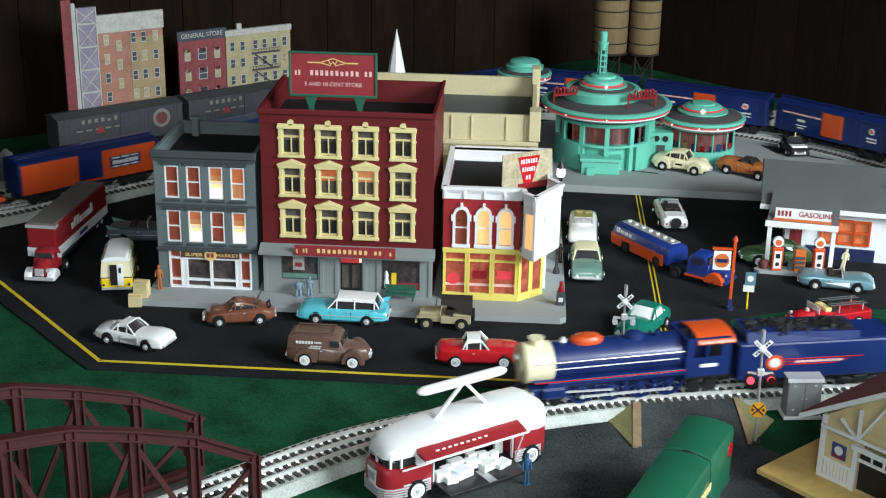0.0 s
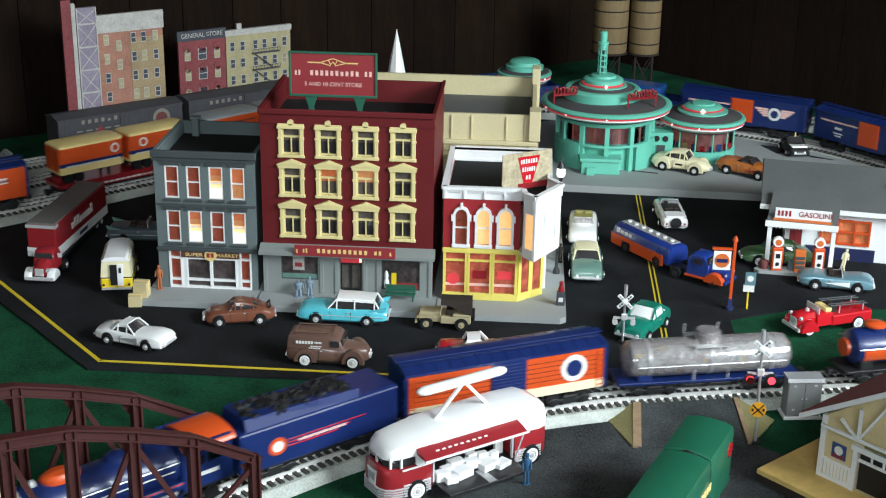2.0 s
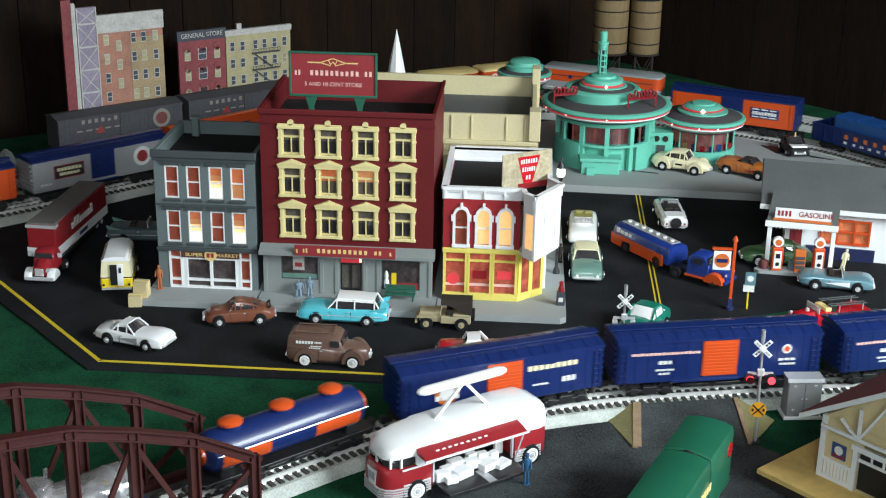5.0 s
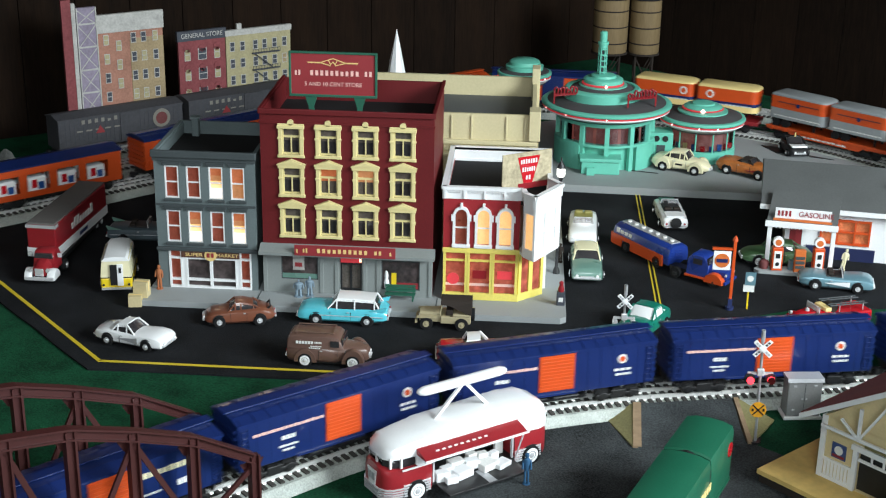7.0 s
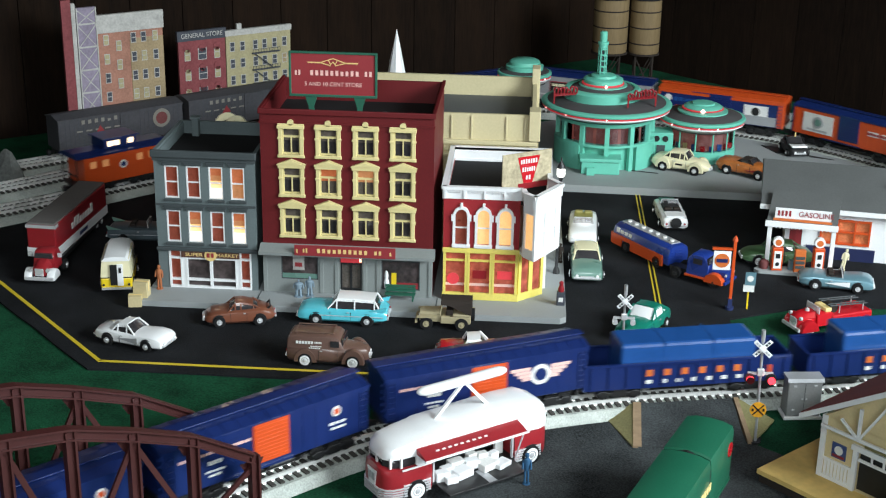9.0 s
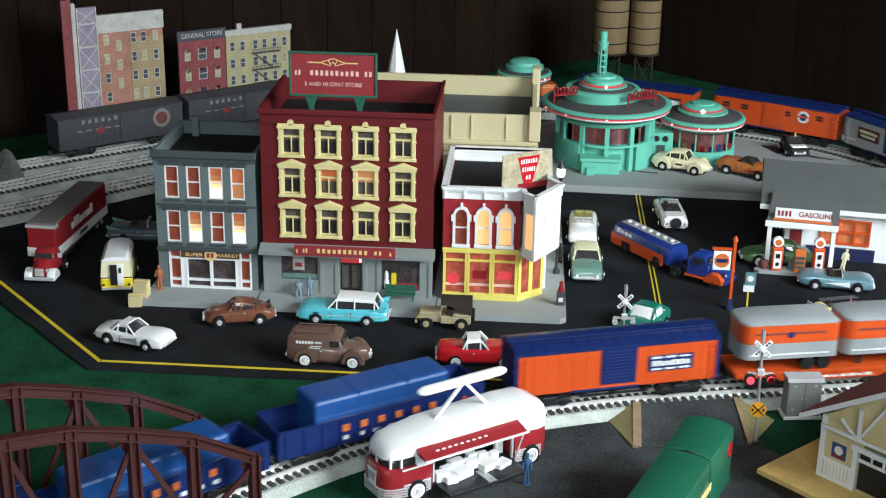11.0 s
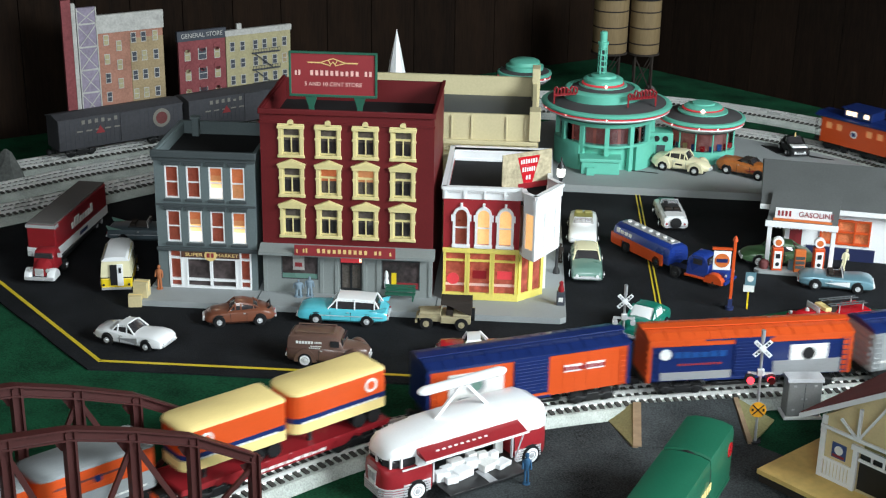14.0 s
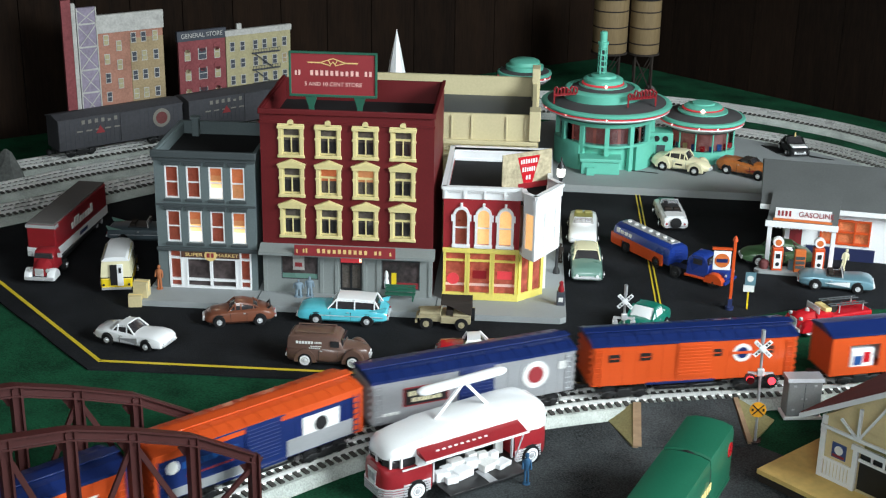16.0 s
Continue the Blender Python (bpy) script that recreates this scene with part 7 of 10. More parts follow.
def trailer(label, roof_mat, side_mat, stripe_mat, band_mat, half=0.060):
    """A piggyback trailer with rounded nose; its own origin lies on the deck that carries it."""
    tr = thing("piggyback_trailer", pose(0, 0, 0), label, "trailer", "piggyback trailers")
    w, zb, zt = 0.0255, 0.018, 0.0610

    def outline(x0, x1, w2, r=0.014):
        pts = []
        for cx, cy, a0 in ((x1 - r, w2 - r, 0), (x0 + 0.004, w2 - 0.004, 90), (x0 + 0.004, -w2 + 0.004, 180), (x1 - r, -w2 + r, 270)):
            rr = r if cx > (x0 + x1) / 2 else 0.004
            for k in range(5):
                a = radians(a0 + 22.5 * k)
                pts.append((cx + rr * math.cos(a), cy + rr * math.sin(a)))
        return pts

    part("body", Shape().prism(outline(-half, half, w), zb, zt), side_mat, tr)
    rf = Shape().loft([[(x, y, zt - 0.0008) for x, y in outline(-half - 0.0004, half + 0.0004, w + 0.0004)], [(x, y, zt + 0.002) for x, y in outline(-half, half, w)],
                       [(x, y, zt + 0.0045) for x, y in outline(-half + 0.004, half - 0.004, w - 0.004)]])
    part("roof", rf, roof_mat, tr, smooth=True)
    hb = 0.019 if stripe_mat is side_mat else 0.0105
    part("lower_band", Shape().prism(outline(-half - 0.0005, half + 0.0005, w + 0.0005), zb - 0.001, zb + hb), band_mat, tr)
    part("stripe", Shape().prism(outline(-half - 0.0003, half + 0.0003, w + 0.0003), zb + hb + 0.0002, zb + hb + 0.0065), stripe_mat, tr)
    if stripe_mat is side_mat:
        for s in (-1, 1):
            part("lettering", Shape().box(-0.044, 0.044, s * w - 0.0007, s * w + 0.0007, zt - 0.0125, zt - 0.0105), SHINGLE, tr)
    gear = Shape()
    gear.box(-half + 0.006, half - 0.012, -0.010, 0.010, 0.011, zb)
    for s in (-1, 1):
        gear.box(half - 0.03, half - 0.026, s * 0.014 - 0.0015, s * 0.014 + 0.0015, 0.0, zb)
    part("chassis", gear, BLACK, tr)
    for x in (-half + 0.014, -half + 0.034):
        for s in (-1, 1):
            part("wheel", Shape().cyl((x, s * 0.019 - 0.005, 0.0085), 0.0085, 0.010, "y", 14), RUBBER, tr, smooth=True)
    for s in (-1, 1):
        part("rear_door", Shape().box(-half - 0.001, -half, min(s * 0.001, s * 0.022), max(s * 0.001, s * 0.022), zb + 0.003, zt - 0.003), side_mat, tr)
    return tr


ROLLING = []       # (thing, arc length of its middle at the start, half distance between trucks, offset ahead, lift)


def couple(ob, s0, reach=0.085, ahead=0.0, lift=0.0):
    ROLLING.append((ob, (s0 - 3.921) * 1.016, reach, ahead, lift))
    return ob


def locomotive():
    eng = thing("steam_locomotive", pose(0, 0, RAIL_Z), "navy steam locomotive with cream smokebox and orange cab roof", "locomotive")
    # x runs from the cab (-0.145) to the pilot (+0.15)
    part("frame", Shape().box(-0.140, 0.128, -0.012, 0.012, 0.012, 0.024, e=0.002), BLACK, eng)
    bo = Shape()
    bo.cyl((-0.085, 0, 0.056), 0.0265, 0.175, "x", 28)
    part("boiler", bo, NAVY, eng, smooth=True)
    skirt = Shape()
    for s in (-1, 1):
        skirt.box(-0.09, 0.118, min(s * 0.016, s * 0.029), max(s * 0.016, s * 0.029), 0.0365, 0.0395, e=0.0008)
        skirt.box(-0.09, 0.100, min(s * 0.024, s * 0.0285), max(s * 0.024, s * 0.0285), 0.030, 0.0365, e=0.001)
    part("running_board", skirt, NAVY, eng)
    for s in (-1, 1):
        part("pinstripe", Shape().box(-0.088, 0.116, min(s * 0.029, s * 0.0296), max(s * 0.029, s * 0.0296), 0.0372, 0.0386), RED_PAINT, eng)
        part("boiler_stripe", Shape().box(-0.08, 0.09, min(s * 0.0262, s * 0.0269), max(s * 0.0262, s * 0.0269), 0.0545, 0.0562), PALE, eng)
    sm = Shape().cyl((0.090, 0, 0.056), 0.0282, 0.036, "x", 28)
    sm.cyl((0.126, 0, 0.056), 0.0255, 0.003, "x", 28)
    sm.cyl((0.129, 0, 0.056), 0.013, 0.003, "x", 20)
    sb = part("smokebox", sm, CREAM_CAR, eng, "cream smokebox", smooth=True)
    part("headlight", Shape().cyl((0.131, 0, 0.066), 0.0055, 0.006, "x", 14), CHROME, sb)
    part("stack", Shape().lathe([(0.010, 0.078), (0.0085, 0.088), (0.0105, 0.093), (0.0, 0.093)], (0.108, 0, 0), 18), CREAM_CAR, sb, smooth=True)
    dome = Shape().lathe([(0.013, 0.0), (0.013, 0.006), (0.010, 0.010), (0.0, 0.0115)], (0, 0, 0), 20, Matrix.Translation((0.040, 0, 0.080)) @ Matrix.Diagonal((1.7, 1, 1, 1)))
    part("sand_dome", dome, ORANGE, eng, "orange sand dome", smooth=True)
    sd = Shape().lathe([(0.012, 0.0), (0.011, 0.006), (0.007, 0.0095), (0.0, 0.011)], (0, 0, 0), 18, Matrix.Translation((-0.025, 0, 0.080)) @ Matrix.Diagonal((1.25, 1, 1, 1)))
    part("steam_dome", sd, NAVY, eng, smooth=True)
    part("bell", Shape().lathe([(0.005, 0), (0.004, 0.004), (0.002, 0.007), (0, 0.008)], (0.072, 0, 0.083), 12), CHROME, eng, smooth=True)
    part("whistle", Shape().cyl((-0.055, 0.006, 0.080), 0.002, 0.012, "z", 8), NAVY, eng)
    bands = Shape()
    for k in range(5):
        bands.cyl((-0.08 + k * 0.04, 0, 0.056), 0.0271, 0.0014, "x", 28)
    part("boiler_bands", bands, NAVY, eng, smooth=True)
    cabw = Shape()
    for s in (-1, 1):
        y0, y1 = sorted((s * 0.0275, s * 0.0300))
        m = Matrix.Translation((-0.112, 0, 0))
        wall(cabw, -0.150, -0.088, 0.026, 0.084, y0, y1, [(-0.137, -0.119, 0.055, 0.073), (-0.115, -0.098, 0.055, 0.073)])
    cabw.box(-0.090, -0.086, -0.0275, 0.0275, 0.026, 0.084)
    cab = part("cab", cabw, NAVY, eng)
    part("cab_floor", Shape().box(-0.152, -0.088, -0.028, 0.028, 0.022, 0.026), BLACK, cab)
    ar = [(-0.0335 * math.cos(radians(a)), 0.0765 + 0.0125 * math.sin(radians(a))) for a in range(0, 181, 15)]
    part("cab_roof", Shape().loft([[(x, y, z) for y, z in ar] + [(x, y * 0.94, z - 0.0025) for y, z in reversed(ar)] for x in (-0.154, -0.102)]), ORANGE, eng, "orange arched cab roof", smooth=True)
    for s in (-1, 1):
        part("number_plate", Shape().box(-0.132, -0.108, min(s * 0.030, s * 0.0306), max(s * 0.030, s * 0.0306), 0.040, 0.045), PALE, cab)
    pil = Shape().loft([[(0.118, -0.026, 0.016), (0.118, 0.026, 0.016), (0.118, 0.026, 0.004), (0.118, -0.026, 0.004)],
                        [(0.152, -0.004, 0.010), (0.152, 0.004, 0.010), (0.152, 0.004, 0.004), (0.152, -0.004, 0.004)]])
    pil.box(0.095, 0.122, -0.027, 0.027, 0.016, 0.028, e=0.002)
    part("pilot", pil, NAVY, eng)
    part("pilot_beam", Shape().box(0.119, 0.124, -0.029, 0.029, 0.018, 0.024), CREAM_CAR, eng)
    for s in (-1, 1):
        cy = Shape().box(0.074, 0.108, s * 0.026 - 0.007, s * 0.026 + 0.007, 0.012, 0.032, e=0.005)
        part("cylinder", cy, NAVY, eng)
        part("handrail", Shape().rod((-0.084, s * 0.0285, 0.066), (0.118, s * 0.0285, 0.066), 0.0007), CHROME, eng)
        ms = Shape().bar((0.074, s * 0.0235, 0.019), (0.010, s * 0.0235, 0.0165), 0.0024, 0.0018)
        part("piston_rod", ms, CHROME, eng)
    for x in (0.086, 0.106):
        wheelset(eng, x, 0.008, 0.008, name="pilot_wheelset")
    for x in (-0.105, -0.128):
        wheelset(eng, x, 0.009, 0.009, name="trailing_wheelset")
    drivers = []
    for x in (-0.070, -0.030, 0.010, 0.050):
        sh = Shape()
        for s in (-1, 1):
            y = s * 0.0165
            n = 24
            secs = []
            for rr, yy in ((0.0185, -0.0025), (0.0185, 0.0025), (0.0155, 0.0025), (0.0155, -0.0025)):
                secs.append([(rr * math.cos(2 * math.pi * i / n), y + yy, rr * math.sin(2 * math.pi * i / n)) for i in range(n)])
            sh.loft(secs + secs[:1], cap=False)
            for k in range(12):
                a = 2 * math.pi * k / 12
                sh.bar((0.003 * math.cos(a), y, 0.003 * math.sin(a)), (0.0158 * math.cos(a), y, 0.0158 * math.sin(a)), 0.0016, 0.0022)
            sh.cyl((0, y - 0.003, 0), 0.004, 0.006, "y", 10)
            sh.cyl((0.008, y + (0 if s > 0 else -0.008), 0), 0.0018, 0.008, "y", 8)
            # counterweight
            sh.loft([[(0.0155 * math.cos(radians(a)), y + q, 0.0155 * math.sin(radians(a))) for a in range(140, 221, 10)] for q in (-0.002, 0.002)])
        sh.cyl((0, -0.0165, 0), 0.003, 0.033, "y", 8)
        drivers.append(part("driving_wheelset", sh, NAVY, eng, m=pose(x, 0, 0.0185)))
    rods = []
    for s in (-1, 1):
        sh = Shape().box(-0.064, 0.064, -0.0009, 0.0009, -0.0014, 0.0014)
        for x in (-0.06, -0.02, 0.02, 0.06):
            sh.cyl((x, -0.0012, 0), 0.0026, 0.0024, "y", 10)
        rods.append(part("side_rod", sh, CHROME, eng, m=pose(-0.0109 + 0.0087, s * 0.0235, 0.0185)))
    for o in eng.children:
        o.location.x *= 0.90
        if "wheelset" not in o.name:
            for q in (o, *o.children):
                q.data.transform(Matrix.Translation((0, 0, 0.016)) @ Matrix.Diagonal((0.90, 0.92, 0.84, 1)) @ Matrix.Translation((0, 0, -0.016)) if "rod" not in o.name else Matrix.Diagonal((0.90, 1, 1, 1)))
    return eng, drivers, rods


def squash(ob, k, z=0.0205):
    """Lowers all above the height z of a rail car but its trucks."""
    for o in ob.children:
        if not o.name.startswith(("truck", "coupler", "underframe")):
            for q in (o, *o.children):
                q.data.transform(Matrix.Translation((0, 0, z)) @ Matrix.Diagonal((1, 0.94, k, 1)) @ Matrix.Translation((0, 0, -z)))


def tender():
    t = car_base("tender", "navy coal tender with red emblem and stripe", 0.100)
    sh = Shape().box(-0.100, 0.100, -0.029, 0.029, 0.0155, 0.068, e=0.003)
    part("tank", sh, NAVY, t)
    sh = Shape()
    sh.loft([[(-0.050, -0.027, 0.066), (-0.050, 0.027, 0.066), (-0.050, 0.024, 0.078), (-0.050, -0.024, 0.078)], [(0.090, -0.027, 0.066), (0.090, 0.027, 0.066), (0.090, 0.022, 0.082), (0.090, -0.022, 0.082)]])
    part("coal_bunker", sh, NAVY, t)
    rng = random.Random(5)
    coal = Shape()
    for k in range(170):
        x, y = rng.uniform(-0.044, 0.084), rng.uniform(-0.020, 0.020)
        r = rng.uniform(0.0022, 0.0042)
        z = 0.0745 + 0.004 * (x + 0.05) / 0.14 + 0.004 * math.cos(y * 70) * rng.uniform(0.5, 1)
        coal.box(-r, r, -r, r, -r, r, Matrix.Translation((x, y, z)) @ Euler((rng.random() * 3, rng.random() * 3, rng.random() * 3)).to_matrix().to_4x4())
    tagged(part("coal_load", coal, COAL, t), kind="stuff")
    side_disc(t, "emblem", -0.055, 0.040, 0.011, 0.029, ORANGE, "round orange emblem", rim=PALE)
    for k, x1 in enumerate((0.055, 0.035, 0.02)):
        side_plate(t, "speed_stripe", -0.042, x1, 0.0435 - k * 0.004, 0.0448 - k * 0.004, 0.029, RED_PAINT)
    side_bars(t, -0.03, 0.03, 0.0385, 0.0035, 0.0293, PINK_INK, 12, 8)
    part("ladder", Shape().box(-0.1015, -0.100, -0.02, -0.012, 0.018, 0.066), NAVY, t)
    part("back_deck", Shape().box(-0.097, -0.05, -0.027, 0.027, 0.068, 0.070), NAVY, t)
    return t


engine, DRIVERS, RODS = locomotive()
couple(engine, 4.349, 0.075)
coal_car = tender()
squash(coal_car, 0.90)
couple(coal_car, 4.107, 0.06)

car = boxcar("orange, cream and navy boxcar with a round emblem", ORANGE, NAVY, NAVY, half=0.1235, end_mat=NAVY)
side_plate(car, "cream_band", -0.1210, -0.019, 0.0165, 0.030, 0.0275, CREAM_CAR, "cream lower band")
side_plate(car, "cream_band", 0.019, 0.1210, 0.0165, 0.030, 0.0275, CREAM_CAR, "cream lower band")
side_bars(car, -0.095, -0.035, 0.0195, 0.0065, 0.0281, NAVY, 6, 3)
side_disc(car, "emblem", 0.082, 0.052, 0.0165, 0.0277, PALE, "round white and navy emblem", rim=NAVY)
for z in (0.038, 0.045, 0.052, 0.059, 0.066):
    for a, b in ((-0.112, -0.019), (0.019, 0.112)):
        side_plate(car, "board_joint", a, b, z, z + 0.0007, 0.0275, CANVAS, t=0.0003)
side_plate(car, "navy_stripe", -0.1210, -0.019, 0.0205, 0.0235, 0.0281, NAVY, t=0.0003)
couple(car, 3.873)

# clear tank car
car = car_base("tank_car", "clear plastic tank car with coloured sweets inside on a blue frame", 0.112)
part("deck", Shape().box(-0.112, 0.112, -0.024, 0.024, 0.014, 0.0185, e=0.001), NAVY, car)
tank = Shape().lathe([(0.001, -0.104), (0.015, -0.1025), (0.0245, -0.096), (0.0266, -0.088), (0.0266, 0.088), (0.0245, 0.096), (0.015, 0.1025), (0.001, 0.104)], (0, 0, 0), 24, Matrix.Translation((0, 0, 0.0445)) @ pose(0, 0, 0, 0, 90))
part("tank", tank, CLEAR, car, "clear plastic barrel", smooth=True)
rng = random.Random(12)
# extra pale and silver sweets imitate the bright reflections on the barrel
for mm, cnt in ((PALE, 190), (RED_PAINT, 16), (GREEN_CAR, 10), (YELLOW, 12), (SWEET, 120)):
    sw = Shape()
    for k in range(cnt):
        a, rr = rng.uniform(0, 6.28), 0.019 * rng.random() ** 0.5
        p = (rng.uniform(-0.085, 0.085), rr * math.cos(a), 0.0445 + min(0.006, rr * math.sin(a)))
        sw.box(-0.004, 0.004, -0.003, 0.003, -0.003, 0.003, Matrix.Translation(p) @ Euler((rng.random() * 3, rng.random() * 3, rng.random() * 3)).to_matrix().to_4x4())
    tagged(part("sweets", sw, mm, car), kind="stuff")
dm = Shape().cyl((0, 0, 0.066), 0.016, 0.015, "z", 24)
dm.cyl((0, 0, 0.081), 0.013, 0.003, "z", 24)
part("dome", dm, CLEAR, car, smooth=True)
pf = Shape()
for s in (-1, 1):
    pf.box(-0.022, 0.022, s * 0.02 - 0.004, s * 0.02 + 0.004, 0.067, 0.0685)
    pf.rod((-0.09, s * 0.027, 0.043), (0.09, s * 0.027, 0.043), 0.0008)
    for x in (-0.021, 0.021):
        pf.rod((x, s * 0.024, 0.019), (x, s * 0.024, 0.082), 0.0008)
part("platform", pf, CHROME, car)
bd = Shape()
for x in (-0.075, 0.0, 0.075):
    bd.cyl((x - 0.0015, 0, 0.0445), 0.0270, 0.003, "x", 24)
part("tank_bands", bd, SILVER, car, smooth=True)
for x in (-0.08, 0.08):
    part("saddle", Shape().box(x - 0.008, x + 0.008, -0.02, 0.02, 0.018, 0.028, e=0.001), NAVY, car)
squash(car, 0.84)
couple(car, 3.617, 0.075)

# three-dome tank car
car = car_base("tank_car", "navy three-dome tank car with orange panels and domes", 0.106)
part("deck", Shape().box(-0.106, 0.106, -0.023, 0.023, 0.013, 0.0175, e=0.001), BLACK, car)
tank = Shape().lathe([(0.001, -0.100), (0.015, -0.098), (0.0235, -0.092), (0.0255, -0.084), (0.0255, 0.084), (0.0235, 0.092), (0.015, 0.098), (0.001, 0.100)], (0, 0, 0), 28, Matrix.Translation((0, 0, 0.0455)) @ pose(0, 0, 0, 0, 90))
tk = part("tank", tank, NAVY, car, smooth=True)
for s, x in ((-1, -0.1015), (1, 0.0985)):
    part("orange_end", Shape().cyl((x if s > 0 else x, 0, 0.0455), 0.013, 0.003, "x", 20), ORANGE, tk)
for x in (-0.062, 0.0, 0.062):
    part("dome", Shape().lathe([(0.0125, 0.066), (0.0125, 0.0755), (0.010, 0.0775), (0, 0.079)], (x, 0, 0), 20), NAVY, car, smooth=True)
    part("dome_cap", Shape().lathe([(0.0132, 0.0745), (0.0132, 0.0775), (0.0105, 0.0795), (0, 0.0805)], (x, 0, 0), 20), ORANGE, car, smooth=True)
for s in (-1, 1):
    for a, b in ((-0.085, -0.028), (0.028, 0.085)):
        arc = [(s * 0.0259 * math.cos(radians(q)), 0.0455 + 0.0259 * math.sin(radians(q))) for q in range(-32, 9, 8)]
        part("orange_panel", Shape().loft([[(x, y, z) for y, z in arc] + [(x, y * 0.97, z) for y, z in reversed(arc)] for x in (a, b)]), ORANGE, tk)
    part("stripe", Shape().box(-0.09, 0.09, min(s * 0.0252, s * 0.0262), max(s * 0.0252, s * 0.0262), 0.0498, 0.0512), PALE, tk)
    rl = Shape().rod((-0.092, s * 0.0275, 0.052), (0.092, s * 0.0275, 0.052), 0.0008)
    part("handrail", rl, CHROME, car)
for x in (-0.078, 0.078):
    part("saddle", Shape().box(x - 0.008, x + 0.008, -0.02, 0.02, 0.017, 0.03, e=0.001), BLACK, car)
squash(car, 0.86)
couple(car, 3.347, 0.07)


# five navy boxcars with orange doors
def blue_box(kind):
    c = boxcar("navy boxcar with orange ribbed door and small pale lettering" if kind == 1 else
               "navy boxcar with orange door, round emblem and cream lettering" if kind == 0 else "navy boxcar with orange door and winged emblem", NAVY, NAVY, ORANGE)
    if kind == 0:
        side_disc(c, "emblem", -0.070, 0.046, 0.0145, 0.0277, ORANGE_DULL, "round orange emblem", rim=PALE)
        side_bars(c, -0.085, -0.055, 0.036, 0.007, 0.0286, PALE, 4, 2)
        side_bars(c, 0.028, 0.092, 0.057, 0.0075, 0.0277, CREAM_CAR, 9, 6)
        side_bars(c, 0.035, 0.055, 0.034, 0.003, 0.0277, PALE, 4, 4)
        side_bars(c, 0.072, 0.09, 0.034, 0.008, 0.0277, PALE, 3, 5)
    else:
        side_bars(c, -0.108, -0.024, 0.0585, 0.0042, 0.0277, PINK_INK, 16, 7)
        side_bars(c, -0.075, -0.058, 0.044, 0.006, 0.0277, PALE, 3, 9)
        side_bars(c, -0.078, -0.055, 0.034, 0.003, 0.0277, PALE, 5, 9)
        side_bars(c, -0.074, -0.06, 0.028, 0.003, 0.0277, PALE, 3, 11)
        if kind == 1:
            side_disc(c, "emblem", 0.082, 0.058, 0.0058, 0.0277, PALE, rim=ORANGE)
            side_bars(c, 0.072, 0.094, 0.040, 0.004, 0.0277, PALE, 3, 9)
            side_bars(c, 0.074, 0.094, 0.033, 0.0035, 0.0277, PALE, 4, 10)
        else:
            side_disc(c, "emblem", 0.064, 0.050, 0.0125, 0.0277, PALE, "round white emblem", rim=NAVY)
            for s in (-1, 1):
                for d in (-1, 1):
                    wg = Shape()
                    for k in range(4):
                        a = sorted((-s * (0.064 + d * 0.013), -s * (0.064 + d * (0.038 - k * 0.005))))
                        wg.box(a[0], a[1], min(s * 0.0275, s * 0.0282), max(s * 0.0275, s * 0.0282), 0.056 - k * 0.0042, 0.0596 - k * 0.0042)
                    part("emblem_wing", wg, PINK_INK, c)
    return c


for s0, kind in ((3.086, 0), (2.818, 1), (2.549, 1), (2.280, 1), (2.007, 2)):
    couple(blue_box(kind), s0)

# two gondolas with covered loads
for s0 in (1.757, 1.488):
    car = car_base("gondola", "navy gondola car with raised side ribs", 0.125)
    sh = Shape()
    for s in (-1, 1):
        y0, y1 = sorted((s * 0.0255, s * 0.0275))
        sh.box(-0.125, 0.125, y0, y1, 0.0155, 0.047)
        for k in range(12):
            x = -0.118 + k * 0.0215
            sh.box(x - 0.001, x + 0.001, min(s * 0.0275, s * 0.029), max(s * 0.0275, s * 0.029), 0.017, 0.046)
        sh.box(-0.126, 0.126, min(s * 0.0255, s * 0.0295), max(s * 0.0255, s * 0.0295), 0.0455, 0.048)
        sh.box(s * 0.125 if s > 0 else -0.127, 0.127 if s > 0 else -0.125, -0.0275, 0.0275, 0.0155, 0.047)
    sh.box(-0.125, 0.125, -0.0255, 0.0255, 0.0155, 0.018)
    part("body", sh, NAVY, car)
    for k in range(6):
        side_plate(car, "letter_block", -0.052 + k * 0.0215, -0.044 + k * 0.0215, 0.031, 0.039, 0.0277, ORANGE_DULL)
    for k in range(7):
        side_plate(car, "pale_mark", -0.052 + k * 0.0185, -0.045 + k * 0.0185, 0.0215, 0.026, 0.0277, PALE)
    side_plate(car, "orange_mark", 0.095, 0.103, 0.024, 0.036, 0.0277, ORANGE)
    couple(car, s0)
    load = solid("gondola_load", Shape().box(-0.083, 0.083, -0.0235, 0.0235, 0.0, 0.052, e=0.004), BLUE, "smooth royal blue covered load in a gondola", "freight load", group="gondola loads")
    for sx in (-1, 1):
        part("seam", Shape().box(sx * 0.03 - 0.0008, sx * 0.03 + 0.0008, -0.0239, 0.0239, 0.003, 0.0525), BLUE, load)
    couple(load, s0, lift=0.0182)

